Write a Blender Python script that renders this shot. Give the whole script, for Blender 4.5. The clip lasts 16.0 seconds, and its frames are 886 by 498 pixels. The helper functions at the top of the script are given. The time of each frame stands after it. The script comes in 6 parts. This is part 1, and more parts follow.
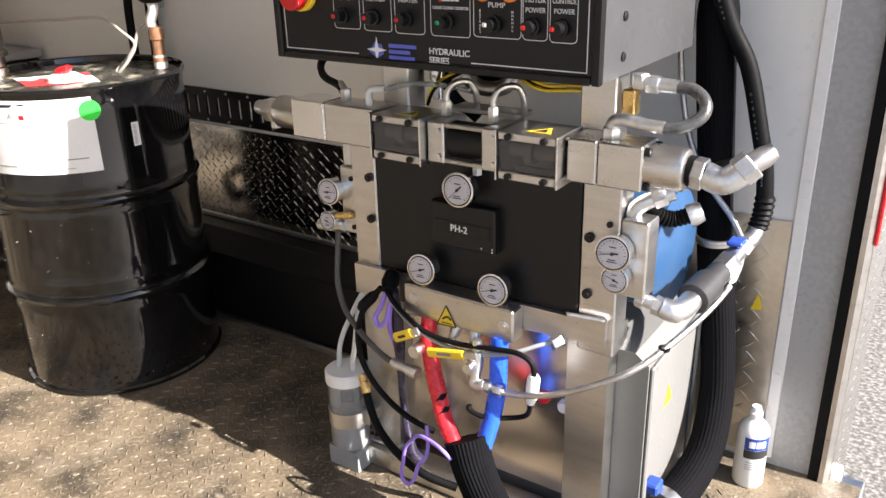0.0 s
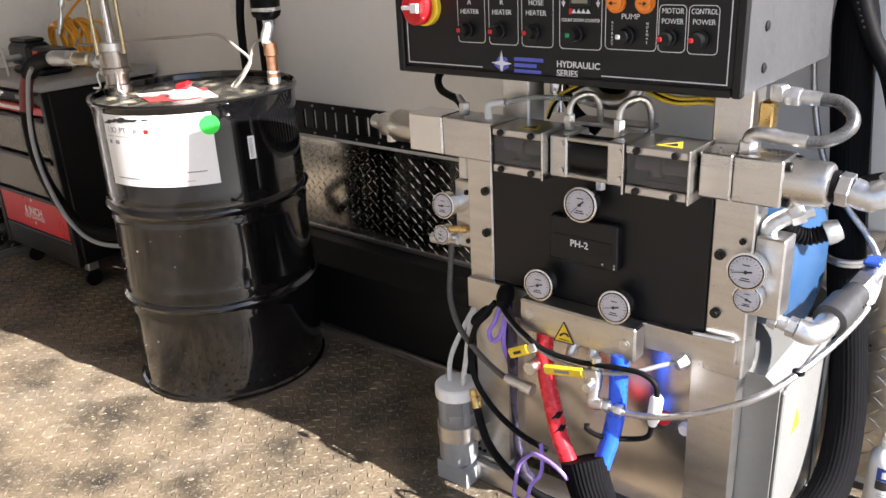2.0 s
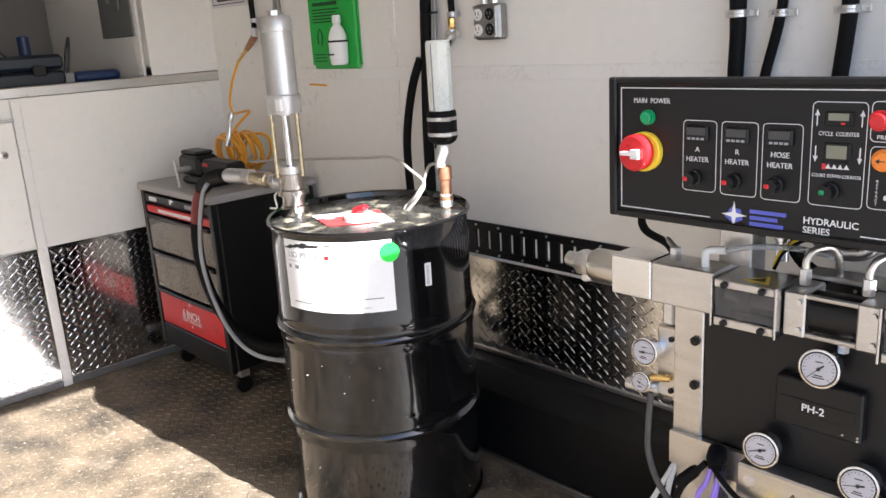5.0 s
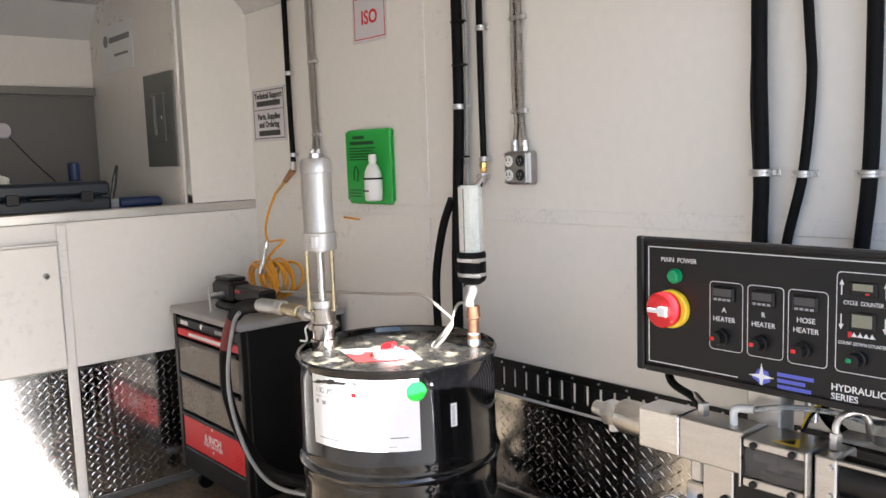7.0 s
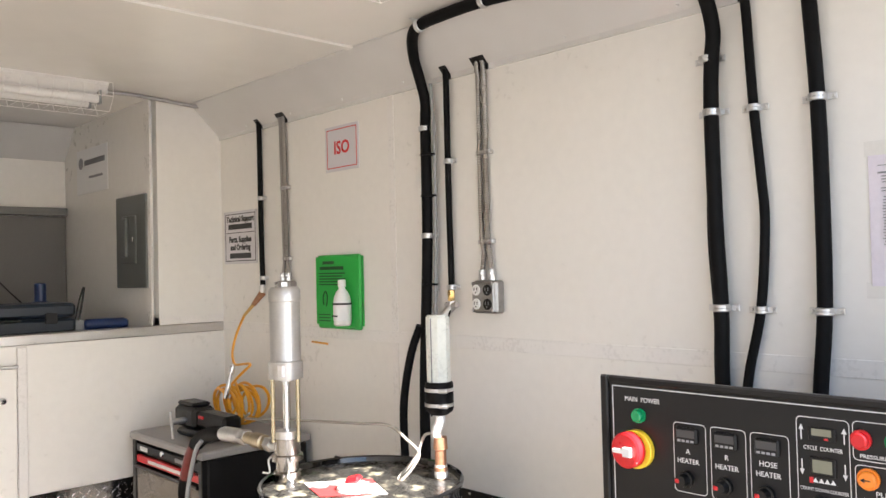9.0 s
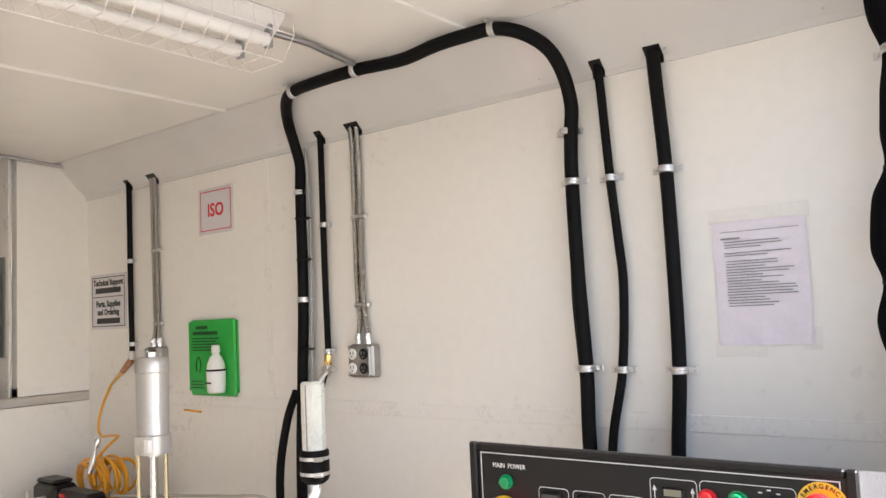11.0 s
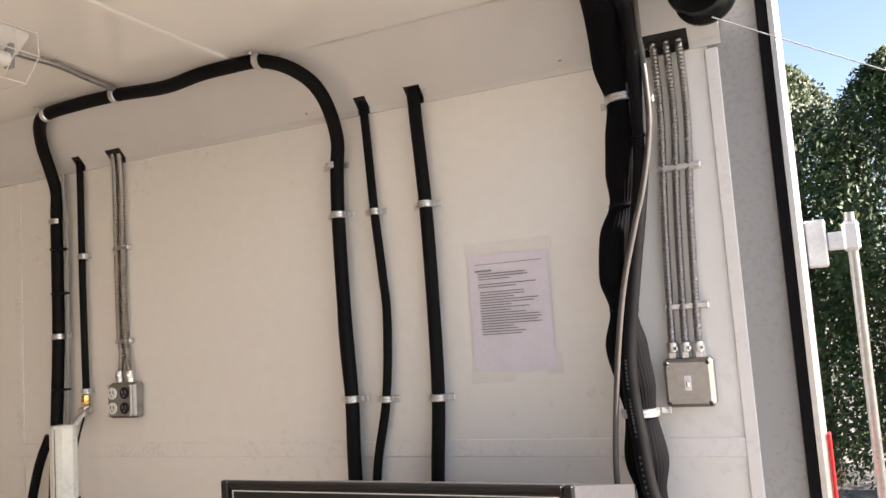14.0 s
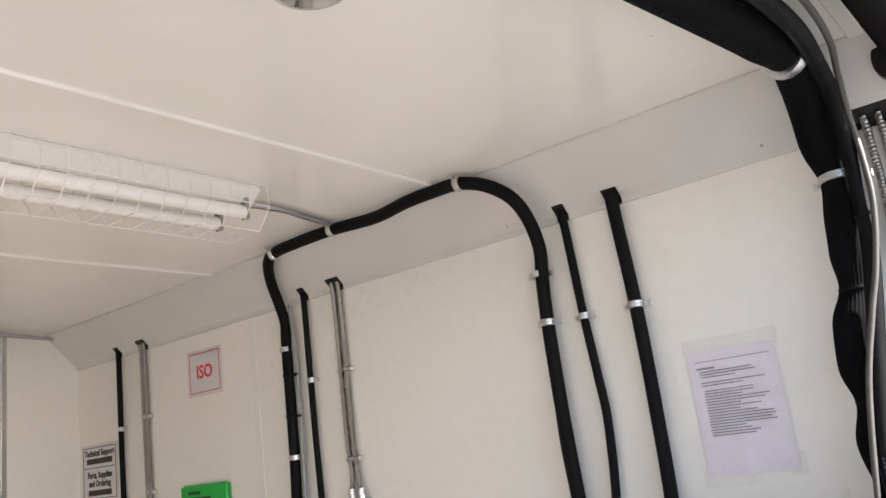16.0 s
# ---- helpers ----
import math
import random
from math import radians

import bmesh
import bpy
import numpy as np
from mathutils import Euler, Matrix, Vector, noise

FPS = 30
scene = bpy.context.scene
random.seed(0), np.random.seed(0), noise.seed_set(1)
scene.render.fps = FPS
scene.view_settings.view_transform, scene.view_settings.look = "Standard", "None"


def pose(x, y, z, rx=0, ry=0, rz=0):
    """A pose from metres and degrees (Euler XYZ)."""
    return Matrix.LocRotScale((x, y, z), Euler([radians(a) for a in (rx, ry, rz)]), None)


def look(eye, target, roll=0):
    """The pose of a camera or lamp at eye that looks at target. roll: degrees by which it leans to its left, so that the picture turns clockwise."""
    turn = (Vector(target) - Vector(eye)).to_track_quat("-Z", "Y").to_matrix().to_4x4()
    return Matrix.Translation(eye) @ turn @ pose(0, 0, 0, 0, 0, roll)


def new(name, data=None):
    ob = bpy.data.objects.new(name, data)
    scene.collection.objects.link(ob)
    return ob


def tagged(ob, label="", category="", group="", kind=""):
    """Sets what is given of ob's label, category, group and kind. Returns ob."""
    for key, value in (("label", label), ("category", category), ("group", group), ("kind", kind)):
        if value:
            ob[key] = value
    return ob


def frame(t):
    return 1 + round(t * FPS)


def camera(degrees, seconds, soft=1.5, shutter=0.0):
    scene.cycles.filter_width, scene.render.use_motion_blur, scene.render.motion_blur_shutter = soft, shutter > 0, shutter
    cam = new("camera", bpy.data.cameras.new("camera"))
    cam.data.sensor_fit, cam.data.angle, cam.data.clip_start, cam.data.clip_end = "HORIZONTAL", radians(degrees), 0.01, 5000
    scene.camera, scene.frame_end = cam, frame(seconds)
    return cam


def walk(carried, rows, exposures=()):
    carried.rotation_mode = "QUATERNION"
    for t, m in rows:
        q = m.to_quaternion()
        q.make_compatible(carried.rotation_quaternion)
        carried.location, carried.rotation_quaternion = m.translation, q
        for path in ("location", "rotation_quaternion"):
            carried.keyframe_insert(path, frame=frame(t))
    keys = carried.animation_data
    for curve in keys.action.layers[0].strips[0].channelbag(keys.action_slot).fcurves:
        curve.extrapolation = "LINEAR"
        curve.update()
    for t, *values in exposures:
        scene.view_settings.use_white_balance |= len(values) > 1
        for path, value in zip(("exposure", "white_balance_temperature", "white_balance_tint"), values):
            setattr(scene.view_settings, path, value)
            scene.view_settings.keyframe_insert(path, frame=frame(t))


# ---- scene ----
cam = camera(57.1, 16.0)
PATH = [
    (0, (1.412, -1.786, 1.258), (0.361, -0.263, 0.498), -1.5),
    (0.5, (1.391, -1.795, 1.258), (0.306, -0.292, 0.507), -1.8),
    (1, (1.377, -1.806, 1.26), (0.263, -0.32, 0.517), -2.2),
    (1.5, (1.362, -1.831, 1.255), (0.209, -0.368, 0.529), -2.7),
    (2, (1.336, -1.824, 1.258), (0.128, -0.404, 0.535), -2.9),
    (2.5, (1.297, -1.78, 1.277), (0.021, -0.42, 0.554), -2.9),
    (3, (1.233, -1.785, 1.295), (-0.087, -0.46, 0.587), -3.6),
    (3.5, (1.153, -1.848, 1.315), (-0.172, -0.506, 0.65), -4.5),
    (4, (1.115, -1.871, 1.329), (-0.235, -0.531, 0.711), -4.5),
    (4.2, (1.104, -1.868, 1.336), (-0.262, -0.538, 0.731), -4.2),
    (6.3, (1.112, -1.884, 1.403), (-0.372, -0.582, 1.081), -2.4),
    (6.5, (1.112, -1.893, 1.41), (-0.373, -0.587, 1.116), -2.2),
    (7, (1.119, -1.897, 1.426), (-0.374, -0.586, 1.198), -1.9),
    (7.5, (1.12, -1.904, 1.439), (-0.375, -0.587, 1.271), -1.7),
    (8, (1.128, -1.902, 1.454), (-0.366, -0.576, 1.354), -1.7),
    (8.5, (1.131, -1.9, 1.462), (-0.346, -0.553, 1.435), -1.5),
    (9, (1.14, -1.9, 1.474), (-0.31, -0.523, 1.521), -1.4),
    (9.2, (1.143, -1.899, 1.478), (-0.295, -0.512, 1.555), -1.5),
    (11.3, (1.194, -1.889, 1.512), (0.002, -0.29, 1.674), -2.5),
    (11.5, (1.201, -1.881, 1.506), (0.043, -0.258, 1.664), -2.4),
    (12, (1.22, -1.876, 1.501), (0.144, -0.197, 1.649), -2.4),
    (12.5, (1.243, -1.861, 1.501), (0.243, -0.136, 1.648), -2.7),
    (13, (1.263, -1.854, 1.501), (0.337, -0.089, 1.667), -2.8),
    (13.5, (1.277, -1.845, 1.505), (0.42, -0.047, 1.678), -3.1),
    (14, (1.279, -1.861, 1.515), (0.454, -0.051, 1.718), -4.0),
    (14.5, (1.287, -1.882, 1.53), (0.406, -0.109, 1.814), -5.2),
    (15, (1.282, -1.887, 1.536), (0.307, -0.179, 1.901), -6.4),
    (15.5, (1.261, -1.914, 1.565), (0.203, -0.265, 1.965), -7.1),
    (16, (1.261, -1.912, 1.554), (0.084, -0.365, 2.025), -7.4),
]
walk(cam, [(t, look(eye, target, roll)) for t, eye, target, roll in PATH],
     exposures=((0, 1.86, 6250, 15), (3.5, 2.27, 5850, 15), (6.5, 2.60, 5750, 14), (8, 2.60, 5980, 14), (9, 2.78, 6050, 14), (11.5, 2.72, 6150, 15), (12.5, 2.60, 6250, 17), (14, 2.31, 6700, 18), (15, 2.18, 6650, 18), (16, 2.48, 5950, 14)))

# ---- world, sun, exposure ----
SUN_EL, SUN_AZ = radians(32.8), radians(4.8)   # azimuth from +x towards +y
world = bpy.data.worlds.new("world")
scene.world = world
world.use_nodes = True
wn = world.node_tree
wn.nodes.clear()
sky = wn.nodes.new("ShaderNodeTexSky")
sky.sky_type, sky.sun_disc = "NISHITA", False
sky.sun_elevation, sky.sun_rotation = SUN_EL, radians(90) - SUN_AZ
bg = wn.nodes.new("ShaderNodeBackground")
bg.inputs["Strength"].default_value = 0.06
wout = wn.nodes.new("ShaderNodeOutputWorld")
wn.links.new(sky.outputs[0], bg.inputs[0])
wn.links.new(bg.outputs[0], wout.inputs[0])
sun_data = bpy.data.lights.new("sun", "SUN")
sun_data.energy, sun_data.angle, sun_data.color = 5.0, radians(0.53), (1.0, 0.93, 0.82)
sun = new("sun", sun_data)
sun_way = Vector((math.cos(SUN_EL) * math.cos(SUN_AZ), math.cos(SUN_EL) * math.sin(SUN_AZ), math.sin(SUN_EL)))
sun.matrix_world = look(Vector((1.3, 0, 3)) + sun_way * 8, (1.3, 0, 3))


# ---- materials ----
def mat(name, color, rough=0.5, metal=0.0, var=0.12, scale=8.0, fine=90.0, bump=0.02, color2=None, mixpos=(0.45, 0.62), trans=0.0, coat=0.0, aniso=None, spec=0.5):
    """Principled surface with grain at two scales; color2 comes in as stains."""
    m = bpy.data.materials.new(name)
    m.use_nodes = True
    nt = m.node_tree
    b = nt.nodes["Principled BSDF"]
    tc = nt.nodes.new("ShaderNodeTexCoord")
    src = tc.outputs["Object"]
    if aniso:
        mp = nt.nodes.new("ShaderNodeMapping")
        mp.inputs["Scale"].default_value = aniso
        nt.links.new(src, mp.inputs[0])
        src = mp.outputs[0]
    n1 = nt.nodes.new("ShaderNodeTexNoise")
    n1.inputs["Scale"].default_value, n1.inputs["Detail"].default_value = scale, 6
    n2 = nt.nodes.new("ShaderNodeTexNoise")
    n2.inputs["Scale"].default_value, n2.inputs["Detail"].default_value = fine, 3
    nt.links.new(src, n1.inputs["Vector"])
    nt.links.new(src, n2.inputs["Vector"])
    add = nt.nodes.new("ShaderNodeMath")
    add.operation = "ADD"
    nt.links.new(n1.outputs[0], add.inputs[0])
    nt.links.new(n2.outputs[0], add.inputs[1])
    mr = nt.nodes.new("ShaderNodeMapRange")
    mr.inputs["From Min"].default_value, mr.inputs["From Max"].default_value = 0.6, 1.4
    mr.inputs["To Min"].default_value, mr.inputs["To Max"].default_value = 1 - var, 1 + var
    nt.links.new(add.outputs[0], mr.inputs[0])
    mul = nt.nodes.new("ShaderNodeVectorMath")
    mul.operation = "SCALE"
    nt.links.new(mr.outputs[0], mul.inputs["Scale"])
    mul.inputs[0].default_value = color
    if color2:
        ramp = nt.nodes.new("ShaderNodeMapRange")
        ramp.inputs["From Min"].default_value, ramp.inputs["From Max"].default_value = mixpos
        nt.links.new(n1.outputs[0], ramp.inputs[0])
        mx = nt.nodes.new("ShaderNodeMix")
        mx.data_type = "RGBA"
        mx.inputs["A"].default_value, mx.inputs["B"].default_value = (*color, 1), (*color2, 1)
        nt.links.new(ramp.outputs[0], mx.inputs["Factor"])
        nt.links.new(mx.outputs["Result"], mul.inputs[0])
    nt.links.new(mul.outputs[0], b.inputs["Base Color"])
    rr = nt.nodes.new("ShaderNodeMapRange")
    rr.inputs["From Min"].default_value, rr.inputs["From Max"].default_value = 0.6, 1.4
    rr.inputs["To Min"].default_value, rr.inputs["To Max"].default_value = max(0.02, rough * 0.75), min(1, rough * 1.25)
    nt.links.new(add.outputs[0], rr.inputs[0])
    nt.links.new(rr.outputs[0], b.inputs["Roughness"])
    b.inputs["Metallic"].default_value = metal
    b.inputs["Transmission Weight"].default_value = trans
    b.inputs["Coat Weight"].default_value = coat
    b.inputs["Specular IOR Level"].default_value = spec
    if bump:
        bp = nt.nodes.new("ShaderNodeBump")
        bp.inputs["Strength"].default_value, bp.inputs["Distance"].default_value = bump * 5, 0.002
        nt.links.new(n2.outputs[0], bp.inputs["Height"])
        nt.links.new(bp.outputs[0], b.inputs["Normal"])
    return m


WALL = mat("white_frp", (0.83, 0.81, 0.77), 0.32, var=0.03, scale=1.3, fine=30, bump=0.012)
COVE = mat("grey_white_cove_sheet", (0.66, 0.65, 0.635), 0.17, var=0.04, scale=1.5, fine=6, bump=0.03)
CEIL = mat("white_gloss_sheet", (0.86, 0.84, 0.80), 0.16, var=0.03, scale=1.1, fine=6, bump=0.02)
TRIM = mat("white_trim", (0.82, 0.80, 0.77), 0.3, var=0.03)
JAMB = mat("grey_painted_post", (0.35, 0.345, 0.34), 0.28, var=0.02, scale=2, bump=0)
ALU = mat("mill_aluminium", (0.60, 0.585, 0.565), 0.34, 1.0, var=0.14, scale=10, fine=160, bump=0.02, aniso=(1, 1, 6))
STEEL = mat("brushed_steel", (0.60, 0.58, 0.55), 0.30, 1.0, var=0.12, scale=7, fine=200, bump=0.015, aniso=(1, 1, 8))
ZINC = mat("zinc_plate", (0.66, 0.66, 0.665), 0.36, 1.0, var=0.15, scale=25, fine=120)
CHROME = mat("chrome", (0.75, 0.75, 0.76), 0.12, 1.0, var=0.05)
SILVER = mat("silver_paint", (0.55, 0.545, 0.535), 0.36, 0.7, var=0.08, scale=9)
DIAMOND = mat("diamond_plate_alu", (0.70, 0.695, 0.68), 0.15, 1.0, var=0.10, scale=14, fine=60, bump=0.010)
DULLPLATE = mat("dull_tread_plate", (0.66, 0.62, 0.55), 0.36, 1.0, var=0.1, scale=10, fine=80, bump=0.02)
FOOTGREY = mat("dull_grey_strip", (0.20, 0.20, 0.195), 0.45, 0.6, var=0.15, scale=8)
BLACK = mat("black_paint", (0.006, 0.006, 0.0065), 0.4, var=0.25, scale=6, spec=0.35)
BLACKGLOSS = mat("black_drum_enamel", (0.005, 0.005, 0.0055), 0.09, var=0.5, scale=5, fine=50, bump=0.012, coat=0.4)
RUBBER = mat("black_rubber_hose", (0.005, 0.005, 0.0055), 0.55, var=0.3, scale=12, spec=0.12)
BRAID = mat("black_braided_sleeve", (0.005, 0.005, 0.006), 0.75, var=0.5, scale=20, fine=400, bump=0.08, spec=0.06, aniso=(3, 3, 0.4))
PANELBLK = mat("panel_black_lexan", (0.007, 0.007, 0.008), 0.42, var=0.1, scale=4, spec=0.35)
BOXGREY = mat("dark_grey_enclosure", (0.055, 0.055, 0.058), 0.4, var=0.08, scale=5, bump=0.02)
CABGREY = mat("light_grey_cabinet", (0.19, 0.19, 0.183), 0.35, var=0.06, scale=4)
WHITE = mat("white_plastic", (0.82, 0.82, 0.80), 0.4, var=0.03)
PAPER = mat("paper_label", (0.84, 0.84, 0.84), 0.5, var=0.03, scale=3)
SIGNBOARD = mat("sign_sheet", (0.66, 0.645, 0.675), 0.35, var=0.03, scale=4)
LILAC = mat("lilac_sheet", (0.76, 0.71, 0.78), 0.35, var=0.05, scale=4)
PRINT = mat("white_print", (0.78, 0.78, 0.78), 0.5, var=0.02, bump=0)
HOSEPRINT = mat("faded_hose_print", (0.06, 0.06, 0.062), 0.6, var=0.1, bump=0)
INK = mat("black_ink", (0.02, 0.02, 0.02), 0.5, var=0.05, bump=0)
GREYINK = mat("grey_ink", (0.25, 0.25, 0.27), 0.5, var=0.05, bump=0)
RED = mat("red_paint", (0.62, 0.015, 0.02), 0.32, var=0.12, scale=10)
REDHOSE = mat("red_tape_hose", (0.68, 0.02, 0.03), 0.28, var=0.2, scale=25, bump=0.05)
BLUEHOSE = mat("blue_tape_hose", (0.02, 0.10, 0.75), 0.3, var=0.2, scale=25, bump=0.05)
BLUE = mat("blue_plastic", (0.02, 0.06, 0.32), 0.4, var=0.1)
BLUEGREY = mat("blue_grey_tank", (0.025, 0.07, 0.16), 0.35, var=0.1, scale=5)
YELLOW = mat("yellow_vinyl", (0.85, 0.60, 0.03), 0.4, var=0.1)
YWIRE = mat("yellow_wire", (0.75, 0.52, 0.02), 0.4, var=0.15)
ORANGE = mat("orange_button", (0.85, 0.25, 0.02), 0.3, var=0.08)
ORHOSE = mat("orange_air_hose", (0.85, 0.40, 0.025), 0.35, var=0.12, scale=30)
GREEN = mat("green_board", (0.03, 0.42, 0.06), 0.35, var=0.06, scale=5)
GREENDOT = mat("green_sticker", (0.03, 0.80, 0.05), 0.5, var=0.04)
GREENLED = mat("green_lens", (0.01, 0.28, 0.10), 0.2, var=0.06)
PURPLE = mat("purple_cord", (0.30, 0.20, 0.72), 0.4, var=0.1)
BRASS = mat("brass", (0.70, 0.48, 0.18), 0.28, 1.0, var=0.12)
COPPER = mat("rusty_nipple", (0.45, 0.24, 0.14), 0.5, 0.6, var=0.3, scale=40)
CLEARPL = mat("clear_cloudy_plastic", (0.80, 0.82, 0.82), 0.2, var=0.05, trans=0.75)
DARKCABLE = mat("dark_grey_cable", (0.075, 0.068, 0.062), 0.5, var=0.2)
CONDUIT = mat("steel_conduit", (0.38, 0.37, 0.36), 0.33, 1.0, var=0.15, scale=20)
GREYPL = mat("grey_plastic", (0.30, 0.31, 0.32), 0.4, var=0.08)
FILTERWHITE = mat("translucent_filter_tube", (0.74, 0.77, 0.72), 0.3, var=0.08, scale=20)
DEEPBLUE = mat("dark_blue_enamel", (0.01, 0.03, 0.11), 0.4, var=0.1)
NAVY = mat("navy_tool_case", (0.010, 0.018, 0.030), 0.42, var=0.12)
LCD = mat("lcd_glass", (0.22, 0.22, 0.16), 0.12, var=0.05)
BRAKEGREY = mat("breaker_panel_grey", (0.16, 0.17, 0.165), 0.42, 0.3, var=0.12, scale=5)
# brown tint in the glossy black drawers stands for the reflected floor
DRAWER = mat("black_drawer_floor_tint", (0.12, 0.10, 0.075), 0.2, 0.4, var=0.3, scale=6)
GAUGEFACE = mat("gauge_dial", (0.52, 0.50, 0.53), 0.4, var=0.03)
BLUELOGO = mat("blue_logo_ink", (0.10, 0.12, 0.55), 0.4, var=0.1)
# board grey lowered to stand for the shade deep in the alcove
SHADEBOARD = mat("shade_toned_board", (0.15, 0.145, 0.14), 0.5, var=0.06, scale=2)
TUBELIGHT = mat("fluorescent_tube", (0.85, 0.84, 0.82), 0.3, var=0.02)
WOVEN = mat("stainless_braid", (0.55, 0.53, 0.52), 0.35, 1.0, var=0.35, scale=60, fine=700, bump=0.08)
DIRTYTOP = mat("drum_lid_with_residue", (0.03, 0.029, 0.026), 0.28, var=0.5, scale=16, fine=120, bump=0.06, color2=(0.46, 0.42, 0.30), mixpos=(0.55, 0.72))


def floor_material():
    """Black coated tread floor with dust, foam crumbs and pale blotches."""
    m = mat("coated_floor", (0.030, 0.028, 0.025), 0.5, var=0.35, scale=6, fine=110, bump=0.25, color2=(0.170, 0.134, 0.090), mixpos=(0.26, 0.58), spec=0.4)
    nt = m.node_tree
    b = nt.nodes["Principled BSDF"]
    tc = nt.nodes["Texture Coordinate"]
    old = b.inputs["Base Color"].links[0].from_socket
    last = old
    for scale, lo, hi, col, distort in ((60, 0.58, 0.70, (0.24, 0.20, 0.145), 0.5), (150, 0.60, 0.68, (0.28, 0.235, 0.175), 0.2), (3.1, 0.56, 0.86, (0.30, 0.25, 0.185), 1.0), (9.0, 0.64, 0.80, (0.32, 0.27, 0.20), 1.5), (170, 0.62, 0.70, (0.02, 0.02, 0.02), 0.3)):
        n = nt.nodes.new("ShaderNodeTexNoise")
        n.inputs["Scale"].default_value, n.inputs["Detail"].default_value, n.inputs["Distortion"].default_value = scale, 4, distort
        nt.links.new(tc.outputs["Object"], n.inputs["Vector"])
        r = nt.nodes.new("ShaderNodeMapRange")
        r.inputs["From Min"].default_value, r.inputs["From Max"].default_value = lo, hi
        nt.links.new(n.outputs[0], r.inputs[0])
        mx = nt.nodes.new("ShaderNodeMix")
        mx.data_type = "RGBA"
        nt.links.new(r.outputs[0], mx.inputs["Factor"])
        nt.links.new(last, mx.inputs["A"])
        mx.inputs["B"].default_value = (*col, 1)
        last = mx.outputs["Result"]
    nt.links.new(last, b.inputs["Base Color"])
    return m


FLOOR = floor_material()
GRAVEL = mat("asphalt_gravel", (0.14, 0.132, 0.12), 0.9, var=0.6, scale=60, fine=170, bump=0.3, color2=(0.26, 0.245, 0.22))
LEAF = mat("conifer_leaf", (0.034, 0.062, 0.016), 0.6, var=0.5, scale=3, fine=30)
BARK = mat("bark", (0.10, 0.07, 0.05), 0.9, var=0.3)


# ---- mesh helpers ----
def link(name, me, material, parent=None, label="", smooth=False):
    me.materials.append(material)
    if smooth:
        me.polygons.foreach_set("use_smooth", [True] * len(me.polygons))
        me.set_sharp_from_angle(angle=radians(35))
    ob = new(name, me)
    if parent is not None:
        ob.parent = parent
        ob.matrix_parent_inverse = parent.matrix_world.inverted()
    if label:
        ob["label"] = label
    return ob


def part(name, bm, material, parent=None, label="", smooth=True):
    bmesh.ops.recalc_face_normals(bm, faces=bm.faces)
    me = bpy.data.meshes.new(name)
    bm.to_mesh(me)
    bm.free()
    return link(name, me, material, parent, label, smooth)


def thing(name, at, label, category, group="", kind=""):
    ob = new(name)
    ob.empty_display_size = 0.05
    ob.location = at
    bpy.context.view_layer.update()
    return tagged(ob, label, category, group, kind)


def box(a, b, bevel=0.003, bm=None, m=None):
    bm = bm or bmesh.new()
    sub = bmesh.new()
    lo = [min(a[i], b[i]) for i in range(3)]
    hi = [max(a[i], b[i]) for i in range(3)]
    r = bmesh.ops.create_cube(sub, size=1)
    for v in r["verts"]:
        v.co = Vector([lo[i] + (v.co[i] + 0.5) * (hi[i] - lo[i]) for i in range(3)])
    if bevel:
        w = min(bevel, min(hi[i] - lo[i] for i in range(3)) * 0.45)
        bmesh.ops.bevel(sub, geom=sub.edges[:], offset=w, segments=1, affect="EDGES")
    if m:
        sub.transform(m)
    me = bpy.data.meshes.new("tmp")
    sub.to_mesh(me)
    sub.free()
    bm.from_mesh(me)
    bpy.data.meshes.remove(me)
    return bm


def prism(pts, y0, y1, bm=None, axis="y"):
    """Polygon in the other two axes, pushed along one axis."""
    bm = bm or bmesh.new()
    def put(u, v, w):
        return {"y": (u, w, v), "x": (w, u, v), "z": (u, v, w)}[axis]
    lo = [bm.verts.new(put(u, v, y0)) for u, v in pts]
    hi = [bm.verts.new(put(u, v, y1)) for u, v in pts]
    bm.faces.new(lo)
    bm.faces.new(hi[::-1])
    n = len(pts)
    for i in range(n):
        bm.faces.new((lo[i], hi[i], hi[(i + 1) % n], lo[(i + 1) % n]))
    return bm


def cyl(p0, p1, r0, r1=None, seg=20, bm=None):
    """Cylinder or cone between two points."""
    return lathe(p0, p1, ((0, r0), (1, r0 if r1 is None else r1)), seg, bm)


def lathe(p0, p1, profile, seg=24, bm=None, caps=True):
    """Turned body from p0 to p1; profile rows are (share of the length, radius)."""
    bm = bm or bmesh.new()
    p0, p1 = Vector(p0), Vector(p1)
    d = p1 - p0
    q = d.to_track_quat("Z", "Y").to_matrix()
    rings = []
    for f, r in profile:
        c = p0 + d * f
        rings.append([bm.verts.new(c + q @ Vector((math.cos(2 * math.pi * k / seg) * r, math.sin(2 * math.pi * k / seg) * r, 0))) for k in range(seg)])
    for a, b in zip(rings, rings[1:]):
        for k in range(seg):
            bm.faces.new((a[k], a[(k + 1) % seg], b[(k + 1) % seg], b[k]))
    if caps:
        bm.faces.new(rings[0][::-1])
        bm.faces.new(rings[-1])
    return bm


